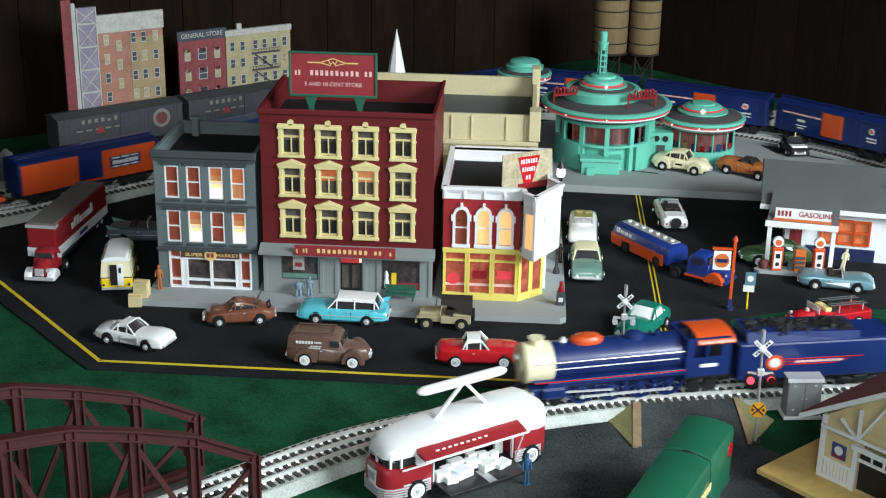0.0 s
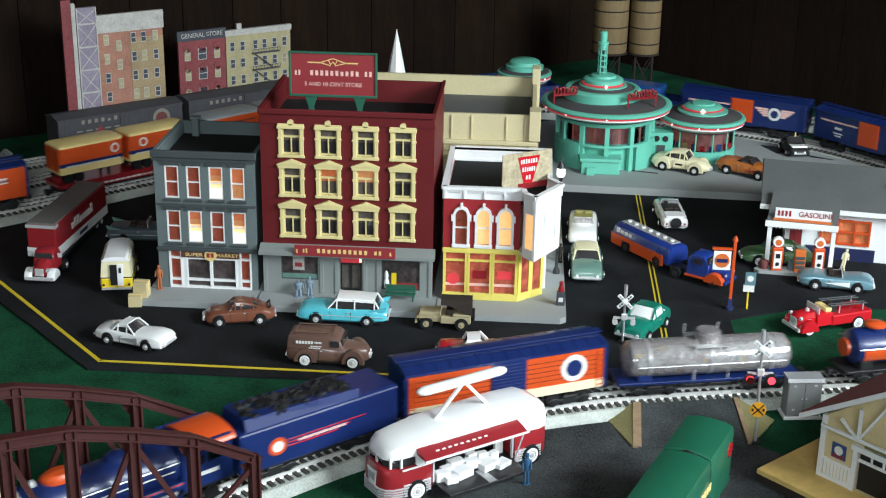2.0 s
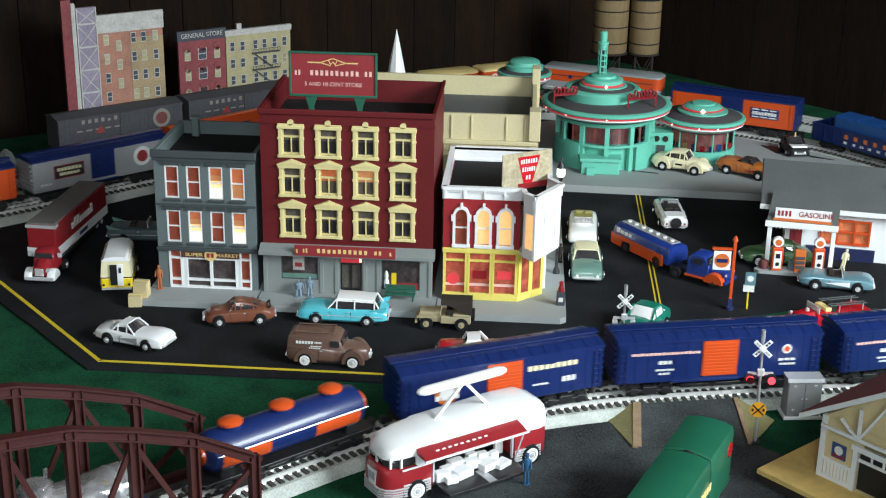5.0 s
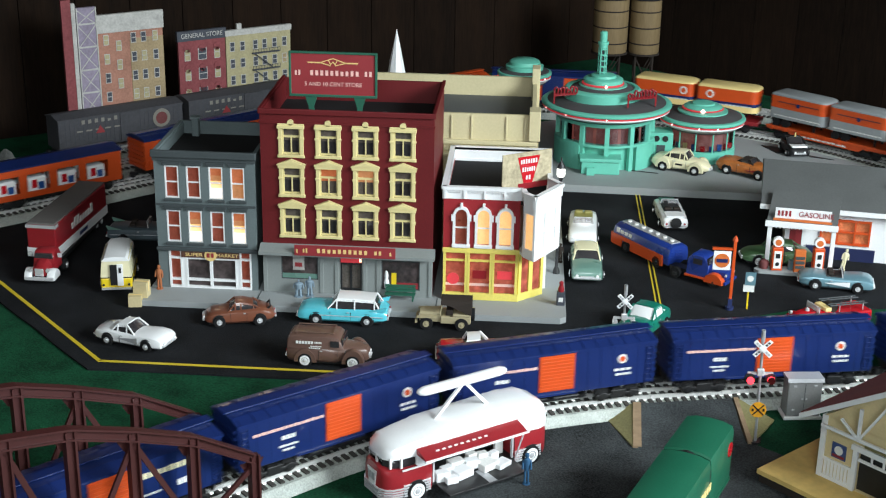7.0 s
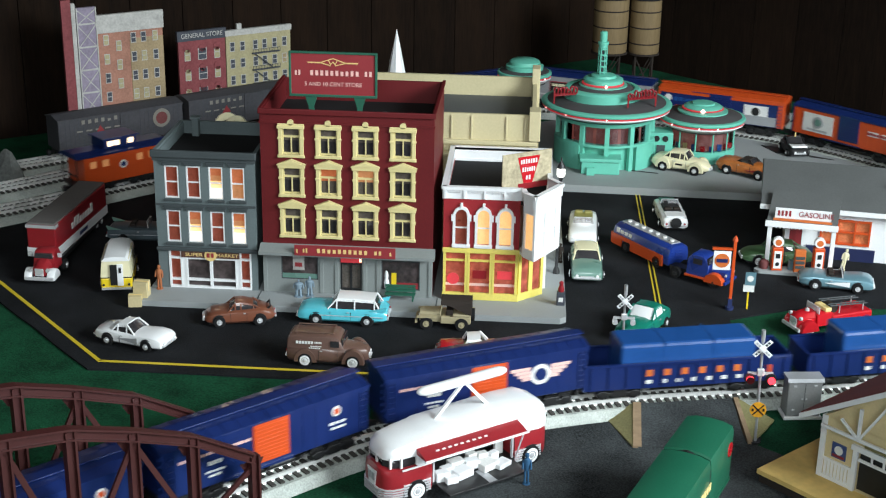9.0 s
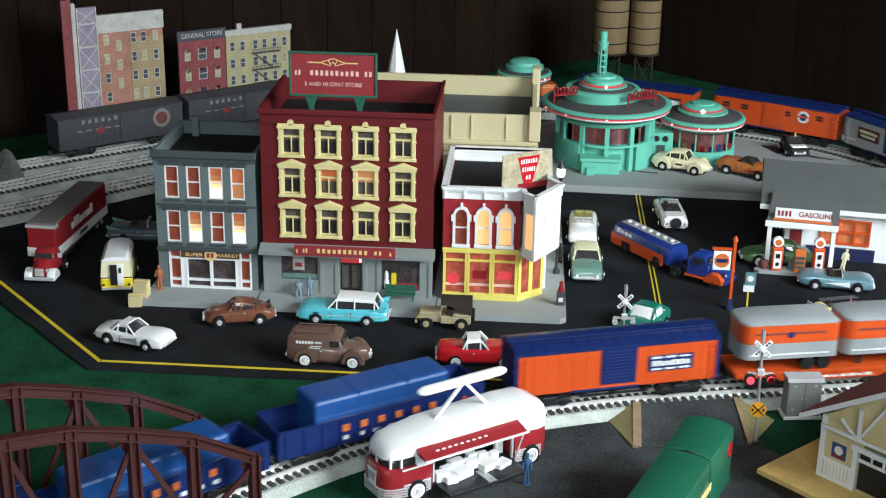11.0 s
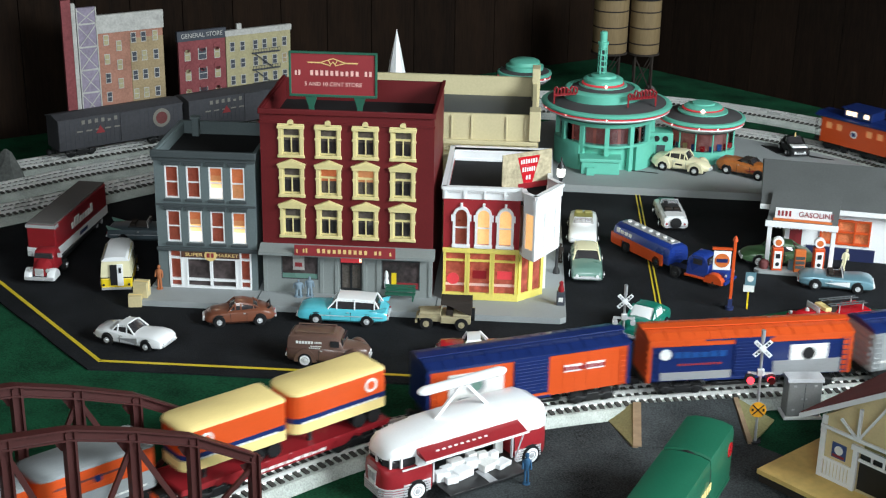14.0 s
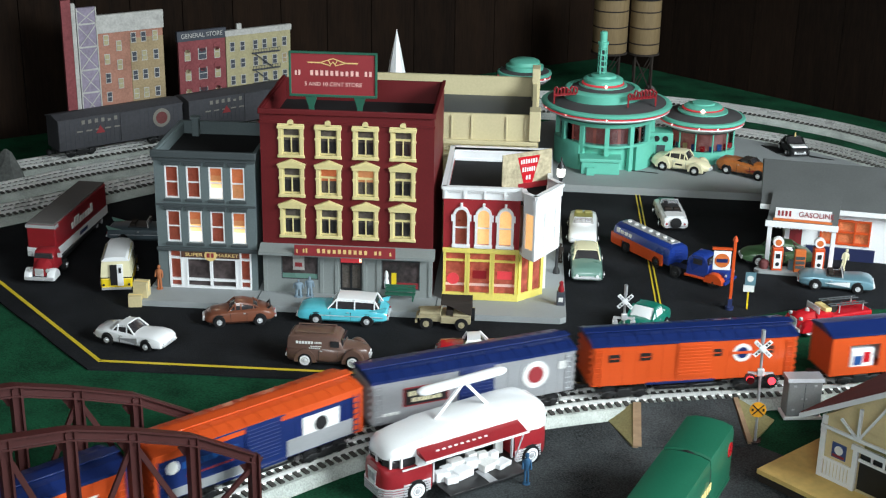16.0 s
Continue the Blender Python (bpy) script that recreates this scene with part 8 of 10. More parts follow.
# orange boxcar with navy door panel and roof
car = boxcar("orange boxcar with navy roof, navy door and small billboard", ORANGE, NAVY, NAVY, door=(-0.0215, 0.0215), end_mat=NAVY)
side_plate(car, "billboard", 0.036, 0.092, 0.036, 0.060, 0.0277, NAVY, "navy billboard with pale border", t=0.0008)
side_bars(car, 0.038, 0.090, 0.0555, 0.003, 0.0285, PALE, 3, 2)
side_bars(car, 0.040, 0.088, 0.044, 0.008, 0.0285, PALE, 8, 2)
side_bars(car, 0.038, 0.090, 0.038, 0.003, 0.0285, PALE, 3, 4)
couple(car, 1.195)

# two flatcars with two trailers each
for s0, flat, deck, tl, cols in (
        (0.922, "orange flatcar under two trailers", ORANGE, "orange and grey piggyback trailer with grey roof", (ROOF_LIGHT := mat("trailer_grey", (0.27, 0.29, 0.30), 0.5), ORANGE, ORANGE, ROOF_LIGHT)),
        (0.646, "dark red flatcar under two trailers", DEEP_RED, "orange and navy piggyback trailer with straw roof", (STRAW, ORANGE, NAVY, STRAW))):
    couple(flatcar(flat, deck), s0)
    for k in (-1, 1):
        t = trailer(tl, *cols)
        side_disc(t, "emblem", (-0.034 if k > 0 else 0.040) if deck is DEEP_RED else 0.0, 0.0475, 0.0080 if deck is DEEP_RED else 0.004, 0.0256, PALE if deck is DEEP_RED else NAVY, rim=ORANGE if deck is DEEP_RED else None)
        side_bars(t, -0.05, 0.05, 0.0285 if deck is DEEP_RED else 0.022, 0.0022, 0.0261, PALE, 13, 3 + k)
        couple(t, s0, ahead=k * 0.0640, lift=0.0247)

# show cars
car = boxcar("orange boxcar with navy roof and white picture panel", ORANGE, NAVY, NAVY, door=(-0.0215, 0.0215), end_mat=NAVY)
side_plate(car, "billboard", -0.100, -0.034, 0.026, 0.069, 0.0277, PALE, "white panel with a faint picture", t=0.0008)
side_disc(car, "picture", -0.067, 0.050, 0.011, 0.0285, SILVER, rim=SAGE_CAR)
side_bars(car, -0.09, -0.045, 0.030, 0.004, 0.0286, SILVER, 7, 2)
side_bars(car, 0.038, 0.095, 0.048, 0.011, 0.0277, PALE, 2, 2)
side_bars(car, 0.040, 0.093, 0.0505, 0.006, 0.0283, SIGN_RED, 9, 2)
couple(car, 0.345)

car = boxcar("navy boxcar with orange roof and grey picture panels", NAVY, ORANGE, NAVY, door=(-0.0215, 0.0215), end_mat=ORANGE)
side_plate(car, "roof_edge", -0.1225, 0.1225, 0.070, 0.0785, 0.0277, ORANGE)
side_plate(car, "corner_band", 0.114, 0.1225, 0.0165, 0.070, 0.0277, ORANGE)
side_disc(car, "emblem", -0.105, 0.058, 0.007, 0.0277, PALE)
side_bars(car, -0.095, -0.03, 0.052, 0.009, 0.0277, BLUE, 6, 2)
side_bars(car, -0.09, -0.035, 0.040, 0.003, 0.0277, SIGN_RED, 8, 2)
side_plate(car, "picture_ground", 0.028, 0.112, 0.018, 0.040, 0.0277, SILVER, "grey printed picture", t=0.0006)
side_plate(car, "picture_ground", -0.11, -0.024, 0.018, 0.030, 0.0277, SILVER, t=0.0006)
side_plate(car, "picture", 0.048, 0.095, 0.040, 0.064, 0.0277, PALE, "pale printed picture of a locomotive", t=0.0007)
side_disc(car, "picture_engine", 0.071, 0.050, 0.008, 0.0285, BLACK)
couple(car, 0.072)

car = boxcar("silver boxcar with navy roof and round emblem", SILVER, NAVY, NAVY, door=(-0.0215, 0.0215))
side_plate(car, "billboard", -0.088, -0.034, 0.037, 0.064, 0.0277, SIGN_RED, "red bordered dark panel", t=0.0006)
side_plate(car, "billboard_field", -0.086, -0.036, 0.039, 0.062, 0.0283, BLACK, t=0.0004)
side_bars(car, -0.083, -0.039, 0.052, 0.007, 0.0288, CREAM_CAR, 7, 5)
side_bars(car, -0.079, -0.043, 0.043, 0.006, 0.0288, CREAM_CAR, 6, 6)
side_disc(car, "emblem", 0.074, 0.050, 0.0165, 0.0277, PALE, "round white and red emblem", rim=SIGN_RED)
side_bars(car, 0.103, 0.114, 0.052, 0.012, 0.0277, PALE, 2, 5)
side_bars(car, -0.113, -0.092, 0.028, 0.004, 0.0277, PALE, 3, 5)
couple(car, -0.194)

car = boxcar("orange express car with navy roof and small barred windows", ORANGE, NAVY, ORANGE)
for x in (-0.098, -0.060, 0.026, 0.090):
    side_plate(car, "window", x - 0.0065, x + 0.0065, 0.053, 0.064, 0.0277, BLACK, t=0.0008)
    side_bars(car, x - 0.006, x + 0.006, 0.0575, 0.0018, 0.0286, ORANGE, 1, 1, "window_bar")
side_disc(car, "emblem", 0.058, 0.056, 0.0115, 0.0277, PALE, "round white emblem with orange band", rim=NAVY)
side_plate(car, "emblem_band", 0.044, 0.072, 0.0545, 0.0585, 0.0286, ORANGE)
couple(car, -0.466)

# gallery car with open windows
car = car_base("gallery_car", "orange car with navy roof and open bays that show coloured freight", 0.122)
sh = Shape()
for s in (-1, 1):
    y0, y1 = sorted((s * 0.0255, s * 0.0275))
    wall(sh, -0.122, 0.122, 0.0155, 0.072, y0, y1, [(x - 0.0195, x + 0.0195, 0.026, 0.058) for x in (-0.078, -0.026, 0.026, 0.078)])
sh.box(-0.122, -0.119, -0.0255, 0.0255, 0.0155, 0.072)
sh.box(0.119, 0.122, -0.0255, 0.0255, 0.0155, 0.072)
sh.box(-0.119, 0.119, -0.0255, 0.0255, 0.0155, 0.0175)
part("body", sh, ORANGE, car)
part("roof", Shape().loft([[(x, -0.029, 0.071), (x, -0.029, 0.074), (x, 0, 0.081), (x, 0.029, 0.074), (x, 0.029, 0.071)] for x in (-0.124, 0.124)]), NAVY, car)
for x in (-0.078, -0.026, 0.026, 0.078):
    f = part("freight", Shape().box(x - 0.016, x + 0.016, -0.023, 0.023, 0.0178, 0.050, e=0.003), WHITE, car)
    for s in (-1, 1):
        part("freight_mark", Shape().box(x - 0.010, x - 0.001, min(s * 0.023, s * 0.0236), max(s * 0.023, s * 0.0236), 0.030, 0.045), RED_PAINT, f)
        part("freight_mark", Shape().box(x + 0.001, x + 0.011, min(s * 0.023, s * 0.0236), max(s * 0.023, s * 0.0236), 0.027, 0.040), BLUE, f)
squash(car, 0.90)
couple(car, -0.752)

# work car with a reel and a glowing ball
car = flatcar("dark blue work flatcar of the train", NAVY, 0.125)
couple(car, -1.035)
box = solid("equipment_box", Shape().box(-0.016, 0.016, -0.016, 0.016, 0, 0.022, e=0.004), ORANGE_DULL, "orange equipment box on a flatcar", "equipment")
part("lid", Shape().box(-0.013, 0.018, -0.017, 0.017, 0.0205, 0.025, e=0.002), ORANGE_DULL, box)
couple(box, -1.035, ahead=0.088, lift=0.0247)
reel = thing("cable_reel", pose(0, 0, 0), "cream cable reel in an orange cradle", "cable reel")
for s in (-1, 1):
    fl = Shape().cyl((0, s * 0.014 - 0.0015, 0.030), 0.027, 0.003, "y", 28)
    for k in range(8):
        a = 2 * math.pi * k / 8
        fl.bar((0.006 * math.cos(a), s * 0.0165, 0.030 + 0.006 * math.sin(a)), (0.025 * math.cos(a), s * 0.0165, 0.030 + 0.025 * math.sin(a)), 0.0016, 0.0016)
    part("flange", fl, CREAM_CAR, reel)
    part("cradle_leg", Shape().loft([[(-0.014, s * 0.019 + q, 0), (0.014, s * 0.019 + q, 0), (0.004, s * 0.019 + q, 0.034), (-0.004, s * 0.019 + q, 0.034)] for q in (-0.0015, 0.0015)]), ORANGE, reel)
part("drum", Shape().cyl((0, -0.013, 0.030), 0.014, 0.026, "y", 20), BLACK, reel)
part("base", Shape().box(-0.033, 0.033, -0.024, 0.024, 0, 0.005, e=0.001), ORANGE, reel)
couple(reel, -1.035, ahead=0.012, lift=0.0247)
ball = thing("glowing_ball", pose(0, 0, 0), "glowing red ball on a cream base", "lamp")
part("base", Shape().box(-0.022, 0.022, -0.016, 0.016, 0, 0.008, e=0.002), CREAM_CAR, ball)
BALL = mat("glowing_red", (0.7, 0.06, 0.02), 0.3, emit=(1.0, 0.07, 0.015), power=0.9)
part("globe", Shape().lathe([(0.021 * math.cos(radians(a)), 0.028 + 0.021 * math.sin(radians(a))) for a in range(-88, 89, 8)], (0, 0, 0), 24), BALL, ball, smooth=True)
couple(ball, -1.035, ahead=-0.072, lift=0.0247)

# caboose
car = car_base("caboose", "orange caboose with navy roof, cupola and lit windows", 0.084)
sh = Shape()
for s in (-1, 1):
    y0, y1 = sorted((s * 0.0255, s * 0.0275))
    wall(sh, -0.072, 0.072, 0.0155, 0.064, y0, y1, [(x - 0.006, x + 0.006, 0.043, 0.055) for x in (-0.055, -0.032, 0.032, 0.055)])
    for x in (-0.055, -0.032, 0.032, 0.055):
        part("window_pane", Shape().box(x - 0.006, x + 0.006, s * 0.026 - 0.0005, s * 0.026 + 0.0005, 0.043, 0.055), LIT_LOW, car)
sh.box(-0.072, -0.069, -0.0255, 0.0255, 0.0155, 0.064)
sh.box(0.069, 0.072, -0.0255, 0.0255, 0.0155, 0.064)
part("body", sh, ORANGE, car)
part("roof", Shape().loft([[(x, -0.0295, 0.063), (x, -0.0295, 0.066), (x, -0.015, 0.0705), (x, 0.015, 0.0705), (x, 0.0295, 0.066), (x, 0.0295, 0.063)] for x in (-0.086, 0.086)]), NAVY, car)
cu = part("cupola", Shape().box(-0.03, 0.03, -0.022, 0.022, 0.070, 0.086, e=0.001), NAVY, car)
part("cupola_roof", Shape().box(-0.034, 0.034, -0.025, 0.025, 0.086, 0.0885, e=0.001), NAVY, cu)
for s in (-1, 1):
    for x in (-0.019, -0.007, 0.019):
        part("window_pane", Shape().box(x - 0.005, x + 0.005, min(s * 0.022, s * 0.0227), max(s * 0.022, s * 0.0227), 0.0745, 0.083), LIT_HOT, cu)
side_disc(car, "emblem", 0.0, 0.042, 0.007, 0.0277, PALE, rim=NAVY)
ends = Shape()
for s in (-1, 1):
    ends.box(s * 0.072 if s > 0 else -0.086, 0.086 if s > 0 else -0.072, -0.026, 0.026, 0.0155, 0.018)
    for y in (-0.024, 0.0, 0.024):
        ends.rod((s * 0.084, y, 0.018), (s * 0.084, y, 0.063 if y else 0.034), 0.001)
    ends.rod((s * 0.084, -0.024, 0.034), (s * 0.084, 0.024, 0.034), 0.001)
part("end_platforms", ends, BLACK, car)
couple(car, -1.255, 0.045)

# ---- motion of the train along its loop ----
# distance run along the line, in metres, by the clock
RUN = [(0, -0.089), (0.5, 0.069), (1, 0.225), (1.5, 0.378), (2, 0.53), (2.5, 0.681), (3, 0.823), (3.5, 0.96), (4, 1.088), (4.5, 1.209), (5, 1.322), (5.5, 1.433), (6, 1.547), (6.5, 1.665), (7, 1.794), (7.5, 1.938), (8, 2.091), (8.5, 2.253), (9, 2.42), (10, 2.745), (11, 3.07), (12, 3.394), (13, 3.715), (14, 4.03), (15, 4.336), (16, 4.637)]
CLOCK = [a for a, b in RUN]
GONE = [b * 1.016 for a, b in RUN]


def motions():
    times = [k * 0.2 for k in range(80)] + [16.0]
    for ob, s0, reach, ahead, lift in ROLLING:
        rows = []
        for t in times:
            s = S_ANCHOR + s0 + float(np.interp(t, CLOCK, GONE))
            a, b = loop.at(s + reach), loop.at(s - reach)
            c, d = (a + b) / 2, (a - b) / np.linalg.norm(a - b)
            c = c + d * ahead
            rows.append((t, pose(c[0], c[1], RAIL_Z + lift, 0, 0, math.degrees(math.atan2(d[1], d[0])))))
        walk(ob, rows)
    fine = [k / 15 for k in range(240)] + [16.0]
    for w in DRIVERS:
        home = w.matrix_basis.copy()
        walk(w, [(t, home @ pose(0, 0, 0, 0, math.degrees(float(np.interp(t, CLOCK, GONE)) / 0.0185), 0)) for t in fine])
    every = [k / 30 for k in range(481)]
    for ob, *_ in ROLLING:
        for w in ob.children_recursive:
            if "wheelset" in w.name and not w.name.startswith("driving"):
                r = w.data.vertices[0].co.xz.length
                home = w.matrix_basis.copy()
                walk(w, [(t, home @ pose(0, 0, 0, 0, math.degrees(float(np.interp(t, CLOCK, GONE)) / r), 0)) for t in every])
    for lens, late in LENSES:
        home, rows = lens.matrix_basis.copy(), [(0.0, 0.0)]
        turn, t = 180.0 if late else 0.0, 0.39
        rows[0] = (0.0, turn)
        while t < 15.8:
            rows += [(t, turn), (t + 1 / 30, turn + 60), (t + 2 / 30, turn + 120), (t + 0.1, turn + 180)]
            turn += 180
            t += 0.69
        rows.append((16.0, turn))
        walk(lens, [(q, home @ pose(0, 0, 0, 0, 0, a)) for q, a in rows])
    for rod in RODS:
        home = Vector(rod.matrix_basis.translation) - Vector((0.008, 0, 0))
        rows = []
        for t in fine:
            a = float(np.interp(t, CLOCK, GONE)) / 0.0185
            rows.append((t, pose(home.x + 0.008 * math.cos(a), home.y, home.z - 0.008 * math.sin(a))))
        walk(rod, rows)




# ---- touring bus in the foreground ----
def show_bus():
    b = thing("show_bus", pose(0.182, -0.419, 0.0015, 0, 0, 217), "red and white streamlined show bus with its side opened", "model bus")
    # nose along +x, its open flank on +y after the turn
    L, W = 0.108, 0.0285

    def ring(x, k, z0, z1, crown=0.004):
        half = [(W * k * 0.94, z0), (W * k, z0 + 0.008), (W * k, z1 - 0.012), (W * k * 0.93, z1 - 0.004), (W * k * 0.7, z1), (W * k * 0.3, z1 + crown * 0.5)]
        return [(x, y, z) for y, z in half] + [(x, -y, z) for y, z in reversed(half)]

    # lower red body in two ends joined by floor and far flank
    rear = [ring(x, k, 0.008, 0.052) for x, k in ((-L, 0.72), (-L + 0.006, 0.90), (-L + 0.016, 1.0), (-0.060, 1.0))]
    front = [ring(x, k, 0.008, 0.052) for x, k in ((0.050, 1.0), (L - 0.024, 1.0), (L - 0.010, 0.90), (L - 0.003, 0.72), (L, 0.50))]
    part("rear_body", Shape().loft(rear), DEEP_RED, b, smooth=True)
    part("front_body", Shape().loft(front), DEEP_RED, b, smooth=True)
    part("far_flank", Shape().box(-0.060, 0.050, -W, -W + 0.003, 0.008, 0.056), DEEP_RED, b)
    part("floor", Shape().box(-0.060, 0.050, -W + 0.003, W, 0.014, 0.018), BLACK, b)
    part("stage_back", Shape().box(-0.058, 0.048, -0.008, -0.006, 0.018, 0.056), BLACK, b)
    for x0, x1 in ((-0.108, -0.060), (0.052, 0.104)):
        for s in (-1, 1):
            for k in range(5):
                part("chrome_rib", Shape().box(x0 + 0.012 if x0 < 0 else x0, x1 if x0 < 0 else x1 - 0.018, min(s * W, s * (W + 0.0012)), max(s * W, s * (W + 0.0012)), 0.010 + k * 0.0036, 0.0122 + k * 0.0036), CHROME, b)
    for k in range(4):
        pts = [(x, k2) for x, k2 in ((L - 0.024, 1.0), (L - 0.010, 0.91), (L - 0.003, 0.73), (L + 0.0012, 0.50))]
        z = 0.010 + k * 0.0036
        out = [(x, W * q) for x, q in pts] + [(x, -W * q) for x, q in reversed(pts)]
        part("nose_rib", Shape().loft([[(x + 0.0008, y * 1.02, z), (x + 0.0008, y * 1.02, z + 0.002), (x - 0.002, y * 0.97, z + 0.002), (x - 0.002, y * 0.97, z)] for x, y in out]), CHROME, b)
    # white roof, stepped up over the stage
    rf = [[(x, y * k, z) for y, z in ((W, z0), (W * 0.98, z1 - 0.010), (W * 0.86, z1 - 0.003), (W * 0.5, z1), (-W * 0.5, z1), (-W * 0.86, z1 - 0.003), (-W * 0.98, z1 - 0.010), (-W, z0))]
          for x, k, z0, z1 in ((-L - 0.001, 0.70, 0.050, 0.074), (-L + 0.005, 0.90, 0.050, 0.084), (-L + 0.016, 1.0, 0.050, 0.090), (-0.060, 1.01, 0.054, 0.092), (-0.058, 1.01, 0.064, 0.092), (0.046, 1.01, 0.064, 0.089), (0.050, 1.0, 0.062, 0.0875), (0.070, 0.98, 0.064, 0.0850), (0.090, 0.92, 0.064, 0.0815), (0.099, 0.78, 0.063, 0.0770), (0.1045, 0.50, 0.063, 0.070))]
    part("roof", Shape().loft(rf), WHITE_GLOSS, b, "glossy white streamlined roof", smooth=True)
    cp = [ring(x, k, 0.050, 0.066, 0.0) for x, k in ((0.068, 0.93), (0.088, 0.90), (0.098, 0.74), (0.1035, 0.46))]
    cw = part("cab_glass", Shape().loft(cp), DARK_GLASS, b, smooth=True)
    for x, k, s in ((0.069, 0.95, 1), (0.069, 0.95, -1), (0.088, 0.915, 1), (0.088, 0.915, -1), (0.0985, 0.75, 1), (0.0985, 0.75, -1), (0.1042, 0.10, 1)):
        part("cab_pillar", Shape().box(x - 0.0012, x + 0.0012, s * W * k - 0.0012, s * W * k + 0.0012, 0.051, 0.066), WHITE_GLOSS, cw)
    part("cab_side", Shape().box(0.050, 0.069, W - 0.002, W + 0.0005, 0.050, 0.064), WHITE_GLOSS, b)
    part("cab_side", Shape().box(0.050, 0.069, -W - 0.0005, -W + 0.002, 0.050, 0.064), WHITE_GLOSS, b)
    part("waist_line", Shape().box(0.050, 0.088, W, W + 0.001, 0.0475, 0.0498), WHITE_GLOSS, b)
    part("nose_plate", Shape().loft([[(L - 0.004 + q, y, z) for y, z in ((-0.009, 0.044), (0.009, 0.044), (0.006, 0.022), (-0.006, 0.022))] for q in (0, 0.0052)]), WHITE_GLOSS, b)
    part("nose_mark", Shape().box(L + 0.0012, L + 0.0020, -0.0065, -0.001, 0.030, 0.040).box(L + 0.0012, L + 0.0020, 0.001, 0.0065, 0.030, 0.040), SILVER, b)
    # raised red awning over the open flank
    aw = part("awning", Shape().loft([[(x, W * 0.98, 0.0665), (x, W + 0.019, 0.0655), (x, W + 0.019, 0.0675), (x, W * 0.98, 0.0745)] for x in (-0.062, 0.070)]), DEEP_RED, b, "raised red side panel")
    part("awning_edge", Shape().box(-0.064, 0.071, W + 0.0185, W + 0.0205, 0.0645, 0.0670), WHITE_GLOSS, aw)
    bz = Shape()
    for i in range(9):
        x = 0.052 - i * 0.0078
        bz.box(x - 0.0040, x, -0.0011, 0.0011, -0.0002, 0.0005, Matrix.Translation((0, W + 0.010, 0.0712)) @ pose(0, 0, 0, -20))
    part("lettering", bz, PALE, aw)
    # lowered stage
    part("stage_flap", Shape().box(-0.058, 0.046, W, W + 0.030, 0.012, 0.0155, e=0.0005), BLACK, b, "lowered black side flap")
    part("flap_strip", Shape().box(-0.016, -0.006, W + 0.001, W + 0.029, 0.0155, 0.0160), SILVER, b)
    for x in (-0.058, 0.047):
        part("stage_post", Shape().box(x, x + 0.002, W - 0.003, W, 0.018, 0.066), CHROME, b)
    rng = random.Random(21)
    lay = [(0.036, 0.026, 0.008, 0.013), (0.026, 0.020, 0.007, 0.011), (0.030, 0.036, 0.007, 0.009), (0.012, 0.030, 0.011, 0.011), (0.010, 0.014, 0.009, 0.012), (-0.006, 0.022, 0.008, 0.012), (-0.012, 0.012, 0.006, 0.014), (-0.022, 0.030, 0.011, 0.010), (-0.024, 0.016, 0.006, 0.013), (-0.038, 0.034, 0.010, 0.007), (-0.036, 0.020, 0.006, 0.012), (-0.050, 0.010, 0.005, 0.018)]
    for x, y, r, h in lay:
        part("exhibit", Shape().box(-r, r, -r * 0.7, r * 0.7, 0, h, Matrix.Translation((x, y, 0.0181 if y < W - 0.006 else 0.0158)) @ pose(0, 0, 0, 0, 0, rng.uniform(-15, 15)), e=0.001), WHITE_GLOSS if rng.random() > 0.35 else PALE, b)
    # light bar on a scissor mast
    mast = Shape().bar((0.030, 0.0, 0.088), (-0.010, -0.004, 0.128), 0.003, 0.004).bar((-0.040, 0.0, 0.090), (-0.012, -0.004, 0.128), 0.003, 0.004)
    part("mast", mast, WHITE_GLOSS, b)
    lb = Shape().loft([[(x, -0.004 + y * k, 0.131 + z * k) for y, z in [(0.0075 * math.cos(radians(a)), 0.0060 * math.sin(radians(a))) for a in range(0, 360, 24)]] for x, k in ((-0.068, 0.2), (-0.066, 0.6), (-0.060, 0.95), (-0.054, 1.0), (0.036, 1.0), (0.042, 0.95), (0.048, 0.6), (0.050, 0.2))])
    part("light_bar", lb, WHITE_GLOSS, b, "white light tower bar", smooth=True)
    for x in (-0.082, 0.070):
        for s in (-1, 1):
            wheel(b, x, s * (W - 0.0015), 0.0135, 0.008, white=True, hub=CHROME)
            part("wheel_arch", Shape().cyl((x, s * W - (0.0004 if s > 0 else 0.0006), 0.0135), 0.0160, 0.001, "y", 24), BLACK, b)
    part("grab_bar", Shape().rod((-0.060, W + 0.002, 0.020), (-0.060, W + 0.016, 0.064), 0.001), CHROME, b)
    for o in b.children:
        if o.name.startswith("wheel") and o.children:
            o.location = (o.location.x * 0.96, o.location.y * 0.96, o.location.z * 0.86)
            for q in (o, *o.children):
                q.data.transform(Matrix.Diagonal((0.86, 0.96, 0.86, 1)))
        else:
            for q in (o, *o.children):
                q.data.transform(Matrix.Diagonal((0.96, 0.96, 0.80, 1)))
    return b


show_bus()


